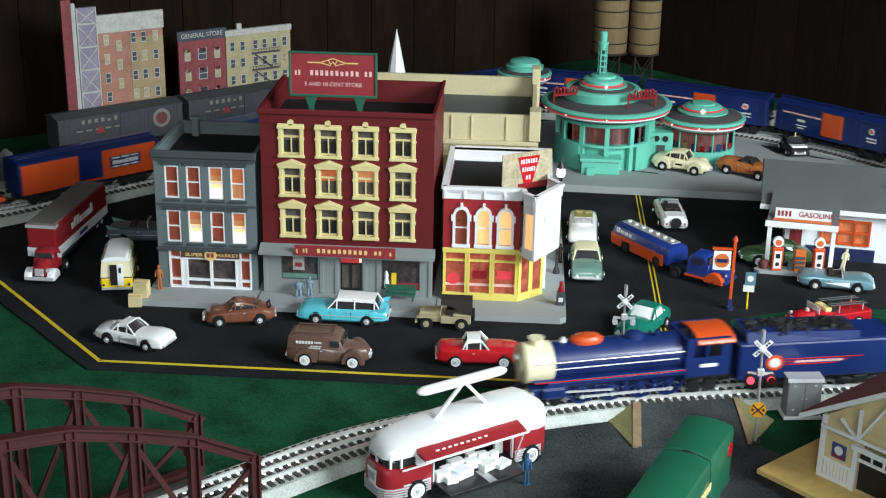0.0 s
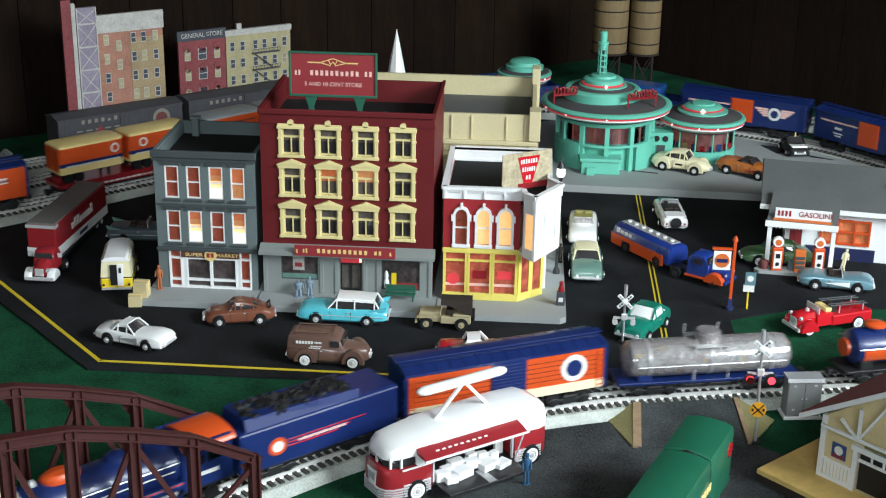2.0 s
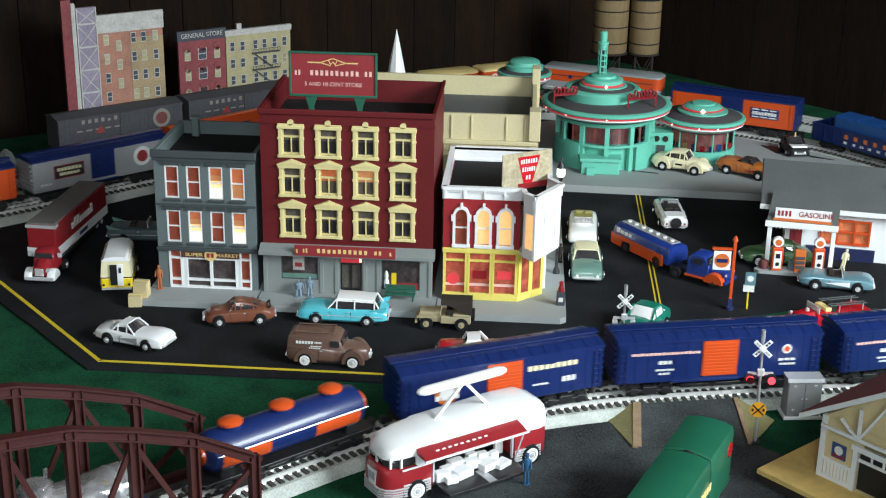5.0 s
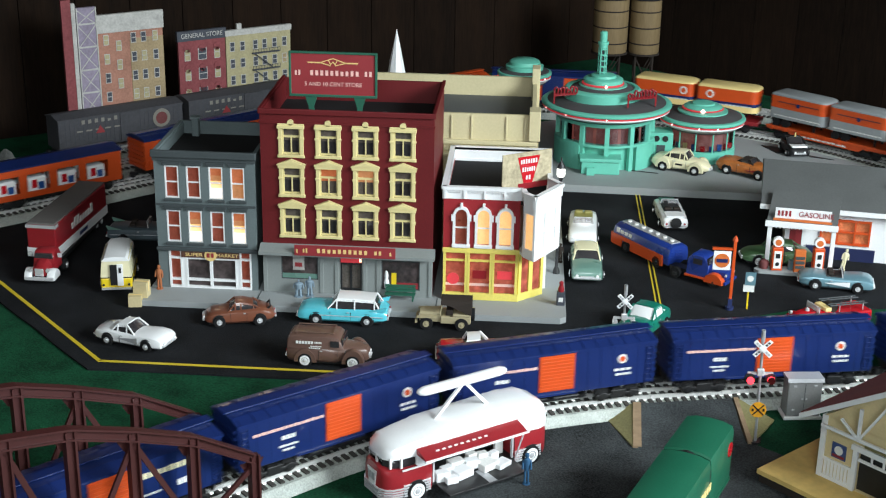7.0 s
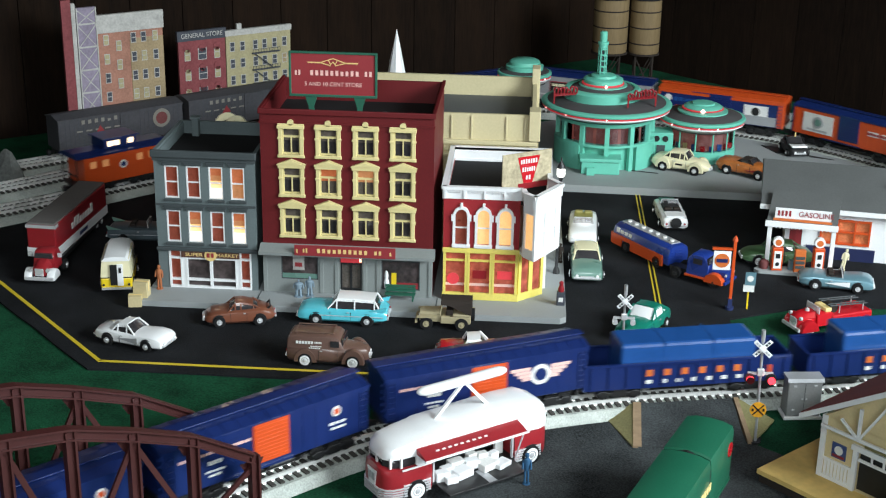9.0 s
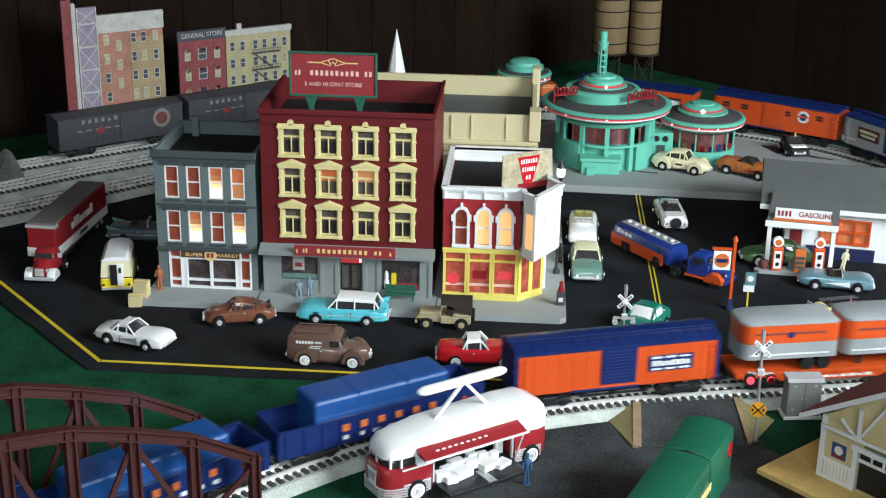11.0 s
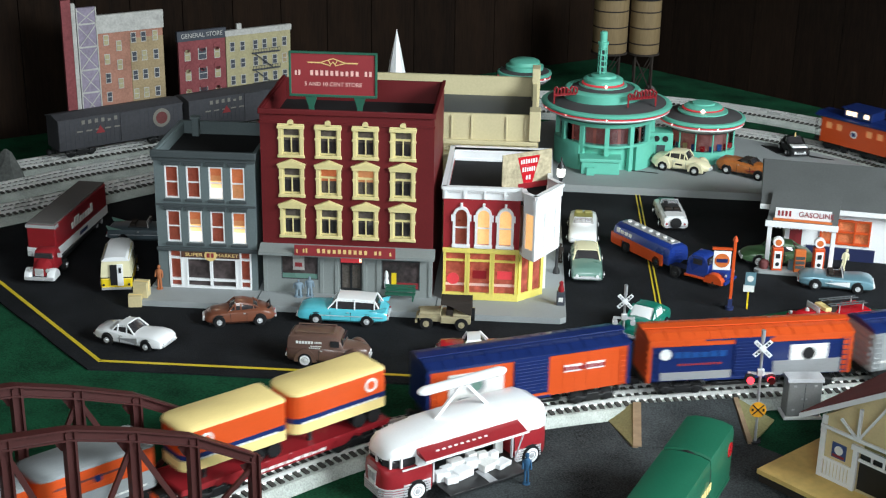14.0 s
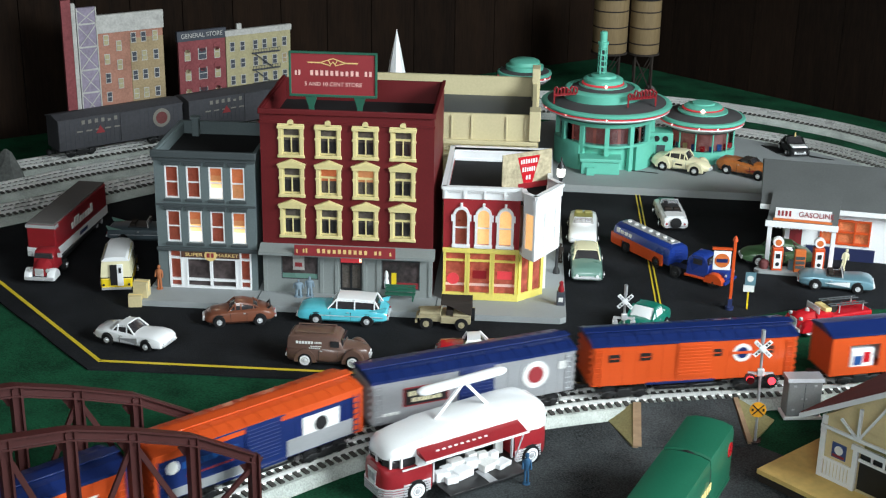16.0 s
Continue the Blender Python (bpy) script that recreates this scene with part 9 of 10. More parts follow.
def figure(m, label, height, top_mat, name="toy_figure", fat=1.0):
    """A toy figure as one plain mesh: round base, two legs, trunk, arms and head."""
    h = height / 0.040
    sh = Shape().cyl((0, 0, 0), 0.0052 * h * fat, 0.0010, "z", 14)
    for s in (-1, 1):
        sh.rod((s * 0.0022 * h * fat, 0, 0.001), (s * 0.0018 * h * fat, 0, 0.019 * h), 0.0018 * h * fat)
        sh.rod((s * 0.0048 * h * fat, 0, 0.0305 * h), (s * 0.0058 * h * fat, -0.002 * h, 0.020 * h), 0.0013 * h)
    sh.lathe([(0.0034 * h, 0.018 * h), (0.0040 * h, 0.021 * h), (0.0040 * h, 0.025 * h), (0.0050 * h, 0.030 * h), (0.0040 * h, 0.0322 * h), (0.0014 * h, 0.0332 * h), (0.0014 * h, 0.0342 * h)], (0, 0, 0), 12, Matrix.Diagonal((fat, fat * 0.75, 1, 1)))
    sh.lathe([(0, 0.0332 * h), (0.0020 * h, 0.0342 * h), (0.0027 * h, 0.0366 * h), (0.0021 * h, 0.0392 * h), (0, 0.040 * h)], (0, 0, 0), 12)
    return solid(name, sh, top_mat, label, "toy figure", group="toy figures", m=m, smooth=True)


figure(pose(0.258, -0.437, 0.0015), "small blue toy figure standing by the bus", 0.037, DENIM, fat=0.85)
figure(pose(-0.261, 0.037, 0.010), "small orange and grey toy figure on the sidewalk", 0.036, mat("doll_orange", (0.40, 0.14, 0.06), 0.7))
figure(pose(-0.064, 0.031, 0.010), "plump grey-blue toy figure on the sidewalk", 0.025, STONE_BLUE, fat=2.0)
figure(pose(-0.049, 0.034, 0.010), "grey-blue toy figure with pale collar on the sidewalk", 0.029, STONE_BLUE, fat=1.5)
figure(pose(0.722, 0.243, 0.0015, 0, 8), "cream toy attendant figure by the pumps", 0.034, CREAM_CAR)
figure(pose(0.2995, 0.205, 0.010), "small dark toy figure beside the lamp post", 0.030, CANVAS)

bn = thing("bench", pose(0.077, 0.034, 0.010), "green slatted bench on the sidewalk", "bench")
for k in range(3):
    part("back_slat", Shape().box(-0.021, 0.021, 0.0040 + k * 0.0004, 0.0052 + k * 0.0004, 0.0105 + k * 0.0034, 0.0134 + k * 0.0034), BENCH_GREEN, bn)
for k in range(3):
    part("seat_slat", Shape().box(-0.021, 0.021, -0.006 + k * 0.0034, -0.0032 + k * 0.0034, 0.0085, 0.0096), BENCH_GREEN, bn)
for x in (-0.018, 0.018):
    part("leg", Shape().box(x - 0.001, x + 0.001, -0.0055, -0.0035, 0, 0.0085).box(x - 0.001, x + 0.001, 0.0052, 0.0072, 0, 0.020), BENCH_GREEN, bn)

gm = thing("gum_machine", pose(0.2985, 0.040, 0.010), "dark blue slot machine with red top", "vending machine")
part("case", Shape().box(-0.0058, 0.0058, -0.004, 0.004, 0, 0.020, e=0.001), CARD_DARK, gm)
part("globe", Shape().lathe([(0.004, 0.020), (0.0045, 0.024), (0.003, 0.028), (0.0026, 0.030), (0.0034, 0.033), (0, 0.036)], (0, 0, 0), 14), DEEP_RED, gm, smooth=True)
part("label_plate", Shape().box(-0.003, 0.003, -0.0047, -0.004, 0.006, 0.012), PALE, gm)

lamp = thing("street_lamp", pose(0.2935, 0.16, 0.010), "black street lamp with white lantern", "street lamp")
part("post", Shape().lathe([(0.0055, 0), (0.0045, 0.006), (0.0024, 0.010), (0.0018, 0.140), (0.0032, 0.144), (0.0036, 0.147), (0.0010, 0.147)], (0, 0, 0), 14), BLACK, lamp, smooth=True)
part("lantern", Shape().lathe([(0.0045, 0.147), (0.0062, 0.150), (0.0062, 0.158), (0.0040, 0.162)], (0, 0, 0), 16), HOT_WHITE, lamp, smooth=True)
part("cap", Shape().lathe([(0.0062, 0.1605), (0.0045, 0.1650), (0.0016, 0.1700), (0.0008, 0.1760), (0, 0.1765)], (0, 0, 0), 14), BLACK, lamp, smooth=True)

for x, y, z, w, d, h, r in ((-0.284, -0.006, 0.0015, 0.018, 0.014, 0.016, 8), (-0.279, 0.010, 0.0015, 0.020, 0.016, 0.030, -4)):
    bx = solid("cardboard_box", Shape().box(-w / 2, w / 2, -d / 2, d / 2, 0, h, e=0.0005), CARTON, "plain tan cardboard box beside the kerb", "box", group="boxes", m=pose(x, y, z, 0, 0, r))
    part("tape", Shape().box(-w / 2 - 0.0003, w / 2 + 0.0003, -0.0015, 0.0015, h * 0.55, h + 0.0004), STRAW, bx)


# ---- crossing signals ----
LENSES = []       # (lens, delay of its flash in seconds)


def crossing_signal(m, high, buck_z, lamp_z, label, disc):
    s = thing("crossing_signal", m, label, "crossing signal", "crossing signals")
    part("pole", Shape().cyl((0, 0, 0), 0.0016, high, "z", 10).cyl((0, 0, high - 0.014), 0.0024, 0.014, "z", 10), SILVER, s)
    part("foot", Shape().cyl((0, 0, 0), 0.006, 0.003, "z", 14), BLACK, s)
    for a in (45, -45):
        arm = part("crossbuck_arm", Shape().box(-0.0128, 0.0128, -0.0012, 0.0, -0.0023, 0.0023, Matrix.Translation((0, -0.0022 - (0.0013 if a > 0 else 0), buck_z)) @ pose(0, 0, 0, 0, a, 0)), WHITE, s)
        bars = Shape()
        for k in (-0.0105, -0.007, 0.0045, 0.008):
            bars.box(k, k + 0.0025, -0.0016, -0.0011, -0.0012, 0.0012, Matrix.Translation((0, -0.0022 - (0.0013 if a > 0 else 0), buck_z)) @ pose(0, 0, 0, 0, a, 0))
        part("lettering", bars, SILVER if a > 0 else GREY_DARK, arm)
    part("cross_arm", Shape().box(-0.014, 0.014, -0.0015, 0.0015, lamp_z + 0.0045, lamp_z + 0.007).box(-0.004, 0.004, -0.003, 0.001, lamp_z + 0.003, lamp_z + 0.012, e=0.001), CHROME, s)
    for x in (-0.0115, 0.0115):
        if not disc:
            part("lamp", Shape().cyl((x, -0.004, lamp_z), 0.0036, 0.007, "y", 16), CHROME, s)
            continue
        h = part("lamp_housing", Shape().cyl((x, -0.002, lamp_z), 0.0062, 0.0016, "y", 20).lathe([(0.0030, 0), (0.0052, 0.005), (0.0052, 0.0052)], (0, 0, 0), 14, Matrix.Translation((x, 0.004, lamp_z)) @ pose(0, 0, 0, 90)), BLACK, s)
        # made-up turning lens: glowing and dark faces swap to imitate the lamp's flashing
        lens = part("lens", Shape().cyl((0, -0.0016, 0), 0.0042, 0.0015, "y", 18).cyl((0, 0.0001, 0), 0.0042, 0.0015, "y", 18), SIGNAL_RED, h, "red lens with a glowing and a dark face, turned to imitate flashing", m=pose(x, -0.0066, lamp_z))
        lens.data.materials.append(SIGNAL_OFF)
        for f in lens.data.polygons:
            f.material_index = 1 if f.center.y > 0 else 0
        LENSES.append((lens, 0.0 if x < 0 else 0.69))
    if disc:
        d = part("warning_disc", Shape().cyl((0, -0.0032, 0.043), 0.0092, 0.0012, "y", 28), AMBER, s, "yellow warning disc with black cross")
        x = Shape()
        for a in (45, -45):
            x.box(-0.0088, 0.0088, -0.0002 if a > 0 else 0.0, 0.0004, -0.0007, 0.0007, Matrix.Translation((0, -0.0037, 0.043)) @ pose(0, 0, 0, 0, a, 0))
        part("cross_mark", x, BLACK, d)
        for q in (-0.006, 0.006):
            part("letter_mark", Shape().box(q - 0.0012, q + 0.0012, -0.0038, -0.0032, 0.0415, 0.0445), BLACK, d)
    return s


crossing_signal(pose(0.5147, -0.3203, 0.0015, 0, -1.4), 0.139, 0.118, 0.081, "silver crossing signal with white crossbuck and lit red lamp", True)
crossing_signal(pose(0.379, -0.060, 0.0015), 0.082, 0.060, 0.030, "silver crossing signal with plain white crossbuck", False)
cb = thing("signal_cabinet", pose(0.5775, -0.2425, 0.0, 0, 0, 7), "silver metal signal cabinet on a white base", "cabinet")
part("base", Shape().box(-0.0265, 0.0265, -0.0145, 0.0145, 0.0, 0.004, e=0.0008), WHITE, cb)
part("case", Shape().box(-0.0235, 0.0235, -0.0115, 0.0115, 0.004, 0.053, e=0.0015), mat("cabinet_silver", (0.26, 0.265, 0.265), 0.4, 0.3, vary=0.12), cb)
part("lid", Shape().loft([[(x, -0.0130, 0.053), (x, -0.0110, 0.0575), (x, 0.0110, 0.0575), (x, 0.0130, 0.053)] for x in (-0.0250, 0.0250)]), SILVER, cb)
part("door_seam", Shape().box(-0.0003, 0.0003, -0.0118, -0.0114, 0.008, 0.050), GREY_DARK, cb)
for x in (-0.016, 0.012):
    for z in (0.012, 0.046):
        part("hinge", Shape().box(x, x + 0.004, -0.0122, -0.0114, z, z + 0.0025), CHROME, cb)
part("handle", Shape().box(-0.004, -0.0015, -0.0126, -0.0114, 0.028, 0.0295).box(0.0015, 0.004, -0.0126, -0.0114, 0.028, 0.0295), CHROME, cb)
for o in cb.children:
    o.data.transform(Matrix.Diagonal((0.86, 0.9, 0.90, 1)))
solid("loose_wheel", Shape().lathe([(0.002, 0), (0.0045, 0.0005), (0.0045, 0.0035), (0.002, 0.004)], (0, 0, 0), 16, pose(0.598, -0.284, 0.0045, 90)), SILVER, "small metal wheel lying on the grass", "wheel")


# ---- arched truss bridge ----
def bridge():
    b = thing("truss_bridge", pose(0, 0, 0), "dark maroon arched truss railway bridge", "bridge", kind="structure")
    dx, dy = -0.711, -0.703
    HEIGHTS = [(0.0, 0.0745), (0.068, 0.1177), (0.130, 0.1437), (0.191, 0.1656), (0.251, 0.176), (0.313, 0.180), (0.375, 0.176), (0.435, 0.1656), (0.496, 0.1437), (0.558, 0.1177), (0.626, 0.0745)]
    for ox, oy in ((-0.0132, -0.5327), (-0.0902, -0.4537)):
        def at(k, z):
            return (ox + dx * k, oy + dy * k, z)
        for (k0, z0), (k1, z1) in zip(HEIGHTS, HEIGHTS[1:]):
            a, c = Vector(at(k0, z0)), Vector(at(k1, z1))
            up = Vector((0, 0, 1))
            def quadbar(p, q, half, lo, hi):
                nn = Vector((-dy, dx, 0)) * half
                return Shape().loft([[tuple(r + nn * s + up * h) for s, h in ((-1, lo), (1, lo), (1, hi), (-1, hi))] for r in (p, q)])
            part("top_chord", quadbar(a, c, 0.0055, 0.0, 0.0022), MAROON, b)
            part("chord_web", quadbar(a, c, 0.0020, -0.0085, 0.0), MAROON, b)
            part("chord_flange", quadbar(a, c, 0.0045, -0.0102, -0.0085), MAROON, b)
        for k, z in HEIGHTS:
            p = Vector(at(k, 0.0))
            d = Vector((dx, dy, 0))
            n = Vector((-dy, dx, 0))
            sh = Shape()
            for s in (-1, 1):
                sh.loft([[tuple(p + d * (s * 0.0042 + u) + n * v + Vector((0, 0, h))) for u, v in ((-0.0011, -0.0042), (0.0011, -0.0042), (0.0011, 0.0042), (-0.0011, 0.0042))] for h in (0.004, z - 0.001)])
            sh.loft([[tuple(p + d * u + n * v + Vector((0, 0, h))) for u, v in ((-0.0042, -0.0008), (0.0042, -0.0008), (0.0042, 0.0008), (-0.0042, 0.0008))] for h in (0.004, z - 0.001)])
            part("upright", sh, MAROON, b)
            g = Shape().loft([[tuple(p + d * u + n * v + Vector((0, 0, h))) for u, h in ((-0.014, z - 0.009), (0.014, z - 0.009), (0.007, z - 0.021), (-0.007, z - 0.021))] for v in (-0.0046, -0.0038)])
            part("gusset", g, MAROON, b)
        mid = len(HEIGHTS) // 2
        for i in range(len(HEIGHTS) - 1):
            (k0, z0), (k1, z1) = HEIGHTS[i], HEIGHTS[i + 1]
            if i < mid:
                p, q = at(k0, 0.016), at(k1, z1 - 0.012)
            else:
                p, q = at(k0, z0 - 0.012), at(k1, 0.016)
            if i % 2 == 0 and i < mid:
                p, q = at(k0, z0 - 0.012), at(k1, 0.016)
            part("diagonal", Shape().bar(p, q, 0.0030, 0.0052), MAROON, b)
        p, q = Vector(at(-0.004, 0)), Vector(at(0.630, 0))
        nn = Vector((-dy, dx, 0)) * 0.005
        part("bottom_chord", Shape().loft([[tuple(r + nn * s + Vector((0, 0, h))) for s, h in ((-1, 0.002), (1, 0.002), (1, 0.014), (-1, 0.014))] for r in (p, q)]), MAROON, b)
    return b


bridge()


# ---- green covered truck ----
def covered_truck():
    t = thing("covered_truck", pose(0.446, -0.430, 0.0015, 0, 0, -112.6), "green truck and trailer with rounded tarpaulin covers", "model truck")
    for k, (x0, x1) in enumerate(((0.0, 0.081), (0.0835, 0.212))):
        prof = [(-0.0305, 0.022), (-0.0310, 0.076), (-0.0290, 0.0820), (-0.016, 0.0850), (0.0, 0.0858), (0.016, 0.0850), (0.0290, 0.0820), (0.0310, 0.076), (0.0305, 0.022)]
        part("cover", Shape().loft([[(x, y * q, 0.022 + (z - 0.022) * q) for y, z in prof] for x, q in ((x0, 0.975), (x0 + 0.002, 1.0), (x1 - 0.002, 1.0), (x1, 0.975))]), GREEN_TRAILER, t, "glossy green cover", smooth=True)
        ft = Shape()
        for s in (-1, 1):
            ft.box(x0 + 0.002, x1 - 0.002, s * 0.0305 - 0.001, s * 0.0305 + 0.001, 0.020, 0.024)
        part("sill", ft, GREEN_TRAILER, t)
    part("seam", Shape().loft([[(x, y * 0.985, 0.022 + (z - 0.022) * 0.985) for y, z in ((-0.0305, 0.022), (-0.0310, 0.070), (-0.0270, 0.0800), (0.0, 0.0870), (0.0270, 0.0800), (0.0310, 0.070), (0.0305, 0.022))] for x in (0.0805, 0.084)]), BLACK, t)
    part("rear_badge", Shape().cyl((0.012, 0.0306, 0.060), 0.0080, 0.0012, "y", 20), RED_PAINT, t, "red round badge")
    bz = Shape()
    for i in range(10):
        bz.box(0.080 + i * 0.0085, 0.0865 + i * 0.0085, 0.0306, 0.0318, 0.048, 0.056)
        if i < 5:
            bz.box(0.10 + i * 0.0085, 0.1065 + i * 0.0085, 0.0306, 0.0318, 0.034, 0.041)
    part("lettering", bz, STRAW, t)
    part("chassis", Shape().box(0.0, 0.200, -0.014, 0.014, 0.010, 0.022), BLACK, t)
    for x in (0.028, 0.050, 0.110, 0.180):
        for s in (-1, 1):
            wheel(t, x, s * 0.018, 0.0105, 0.010, hub=BLACK)
    for o in t.children:
        if not o.name.startswith("wheel"):
            o.data.transform(Matrix.Diagonal((1, 0.84, 1, 1)))
    return t


covered_truck()


# ---- depot ----
def depot():
    d = thing("depot", pose(0.567, -0.412, 0.0015, 0, 0, -46), "buff wooden depot with dull red roof and white trim", "building")
    # local x runs along the visible wall, y to the back
    L, D, Z0, H = 0.17, 0.20, 0.015, 0.086
    part("front_wall", wall(Shape(), 0, L, Z0, H, 0, 0.004, [(0.044, 0.088, Z0 + 0.001, 0.062)]), TAN_WALL, d)
    part("side_wall", Shape().box(0, 0.004, 0.004, D, Z0, H), TAN_WALL, d)
    part("side_wall", Shape().box(L - 0.004, L, 0.004, D, Z0, H), TAN_WALL, d)
    part("back_wall", Shape().box(0.004, L - 0.004, D - 0.004, D, Z0, H), TAN_WALL, d)
    tr = Shape().box(-0.002, 0.004, -0.002, 0.0, Z0, H).box(-0.002, 0.0, 0.0, 0.005, Z0, H)
    tr.box(0.004, 0.044, -0.002, 0.0, 0.036, 0.039).box(0.004, 0.044, -0.002, 0.0, Z0, Z0 + 0.004).box(0.004, L, -0.0018, 0.0, 0.072, 0.075)
    part("corner_trim", tr, WHITE, d)
    ws = Shape()
    for k in range(9):
        ws.box(0.0055 + k * 0.0042, 0.0085 + k * 0.0042, -0.0010, 0.0, Z0 + 0.004, 0.036)
    part("wainscot", ws, WHITE, d, "white beaded lower boarding")
    dr = Shape().box(0.039, 0.044, -0.003, 0.001, Z0, 0.067).box(0.088, 0.093, -0.003, 0.001, Z0, 0.067).box(0.037, 0.095, -0.004, 0.001, 0.062, 0.068)
    part("door_frame", dr, WHITE, d)
    part("transom", Shape().box(0.044, 0.088, 0.001, 0.003, 0.049, 0.052).box(0.058, 0.060, 0.001, 0.003, 0.052, 0.062).box(0.072, 0.074, 0.001, 0.003, 0.052, 0.062), WHITE, d)
    part("doorway_back", Shape().box(0.044, 0.088, 0.0042, 0.006, Z0, 0.062), BLACK, d)
    po = part("poster", Shape().box(0.013, 0.030, -0.0012, -0.0002, 0.043, 0.060), mat("poster_blue", (0.04, 0.07, 0.20), 0.5), d, "blue poster on the wall")
    part("poster_picture", Shape().cyl((0.0215, -0.0018, 0.0525), 0.005, 0.0006, "y", 18), PALE, po)
    part("poster_foot", Shape().box(0.0145, 0.0285, -0.0018, -0.0012, 0.0445, 0.047), SIGN_RED, po)
    part("name_board", Shape().box(0.052, 0.090, -0.004, -0.002, 0.0695, 0.0760), OLIVE, d)
    W2 = 0.085
    tri = [(-0.020, 0.0860), (W2, 0.1540), (2 * W2 + 0.020, 0.0860), (2 * W2 + 0.020, 0.0825), (W2, 0.1500), (-0.020, 0.0825)]
    part("roof", Shape().loft([[(x, y, z) for x, z in tri] for y in (-0.016, D + 0.02)]), SHINGLE, d, "dull red shingled roof")
    part("barge_board", Shape().loft([[(x, y, z - 0.0012) for x, z in tri[:3]] + [(x, y, z - 0.0075) for x, z in reversed(tri[:3])] for y in (-0.0182, -0.0162)]), WHITE, d, "white barge board")
    part("gable", Shape().loft([[(0.0, y, H - 0.001), (2 * W2, y, H - 0.001), (W2, y, 0.1490)] for y in (0.0, 0.003)]), TAN_WALL, d)
    tr2 = Shape()
    for x, z in ((0.050, 0.100), (0.120, 0.100)):
        tr2.bar((x, -0.0145, 0.080), (x, -0.0145, z + 0.016), 0.003, 0.003)
    tr2.bar((0.006, -0.0145, 0.0815), (0.164, -0.0145, 0.0815), 0.003, 0.003)
    tr2.bar((0.050, -0.0145, 0.081), (0.085, -0.0145, 0.140), 0.0025, 0.0025).bar((0.120, -0.0145, 0.081), (0.085, -0.0145, 0.140), 0.0025, 0.0025)
    tr2.bar((0.050, -0.0145, 0.081), (0.028, -0.0145, 0.097), 0.0025, 0.0025)
    part("gable_truss", tr2, WHITE, d, "white timber gable truss")
    return d


depot()
pf = thing("depot_platform", pose(0.567, -0.412, 0.0, 0, 0, -46), "ochre wooden platform with dark edge", "platform")
part("deck", Shape().box(-0.048, 0.30, -0.042, 0.16, 0.011, 0.0163), PLATFORM, pf)
part("skirt", Shape().box(-0.046, 0.298, -0.040, 0.158, 0.0, 0.011), CANVAS, pf)
gr = thing("grey_shed", pose(0.605, -0.560, 0.0015, 0, 0, -30), "low shed with plain blue-grey roof", "shed")
part("walls", Shape().box(0.0, 0.16, 0.0, 0.08, 0, 0.046), TAN_WALL, gr)
part("roof", Shape().loft([[(x, -0.012, 0.044), (x, 0.092, 0.044), (x, 0.040, 0.064)] for x in (-0.012, 0.172)]), mat("bluegrey_roof", (0.20, 0.22, 0.24), 0.6), gr)


# ---- backdrop flats and parked freight cars ----
def flat_window(parent, x, z, w, h, pane=CARD_DARK, y=-0.0032):
    o = part("window", Shape().box(x - w / 2, x + w / 2, y - 0.0006, y, z, z + h), CARD_EDGE, parent)
    part("pane", Shape().box(x - w / 2 + 0.0012, x + w / 2 - 0.0012, y - 0.0010, y - 0.0006, z + 0.0015, z + h - 0.0012), pane, o)
    part("sash_bar", Shape().box(x - w / 2 + 0.0012, x + w / 2 - 0.0012, y - 0.0013, y - 0.0010, z + h * 0.48, z + h * 0.54), CARD_EDGE, o)
    return o


fa = thing("building_flat", pose(-0.6005, 0.7095, 0, 0, 0, 38), "printed card flat of a tall brick warehouse", "backdrop flat", "backdrop flats")
part("brick_face", Shape().box(0.058, 0.186, -0.003, 0.003, 0.0, 0.222), CARD_PINK, fa)
part("cream_side", Shape().box(0.120, 0.186, -0.0038, -0.003, 0.0, 0.192), CARD_TAN, fa)
part("cornice", Shape().box(0.056, 0.188, -0.005, 0.003, 0.206, 0.238), CARD_EDGE, fa)
part("tower", Shape().box(0.020, 0.058, -0.004, 0.003, 0.0, 0.238), CARD_MAUVE, fa, "mauve lattice tower")
tb = Shape()
for k in range(6):
    z = 0.02 + k * 0.038
    tb.box(0.020, 0.058, -0.0052, -0.004, z, z + 0.0026)
    tb.bar((0.021, -0.0046, z), (0.057, -0.0046, z + 0.038 if k < 5 else z + 0.025), 0.0008, 0.0016).bar((0.057, -0.0046, z), (0.021, -0.0046, z + 0.038 if k < 5 else z + 0.025), 0.0008, 0.0016)
for x in (0.020, 0.056):
    tb.box(x, x + 0.0022, -0.0054, -0.004, 0.0, 0.238)
part("tower_lattice", tb, CARD_EDGE, fa)
part("shaft", Shape().box(-0.006, 0.012, -0.002, 0.004, 0.0, 0.252), CARD_RED, fa)
part("edge_strip", Shape().box(0.012, 0.0195, -0.003, 0.004, 0.0, 0.246), CARD_EDGE, fa)
rng = random.Random(31)
for j in range(5):
    for i, x in enumerate((0.074, 0.098, 0.127, 0.147, 0.170)):
        if (i + j) % 5 == 4 and j > 2:
            continue
        flat_window(fa, x, 0.184 - j * 0.034 - (0.012 if i in (1,) else 0), 0.0105, 0.0185, CARD_DARK if rng.random() > 0.25 else CARD_CREAM, -0.0039 if x > 0.12 else -0.0032)
fb = thing("building_flat", pose(-0.4302, 0.8425, 0, 0, 0, 38), "printed card flat of a rose brick general store", "backdrop flat", "backdrop flats")
part("brick_face", Shape().box(0, 0.098, -0.003, 0.003, 0.0, 0.178), CARD_RED, fb)
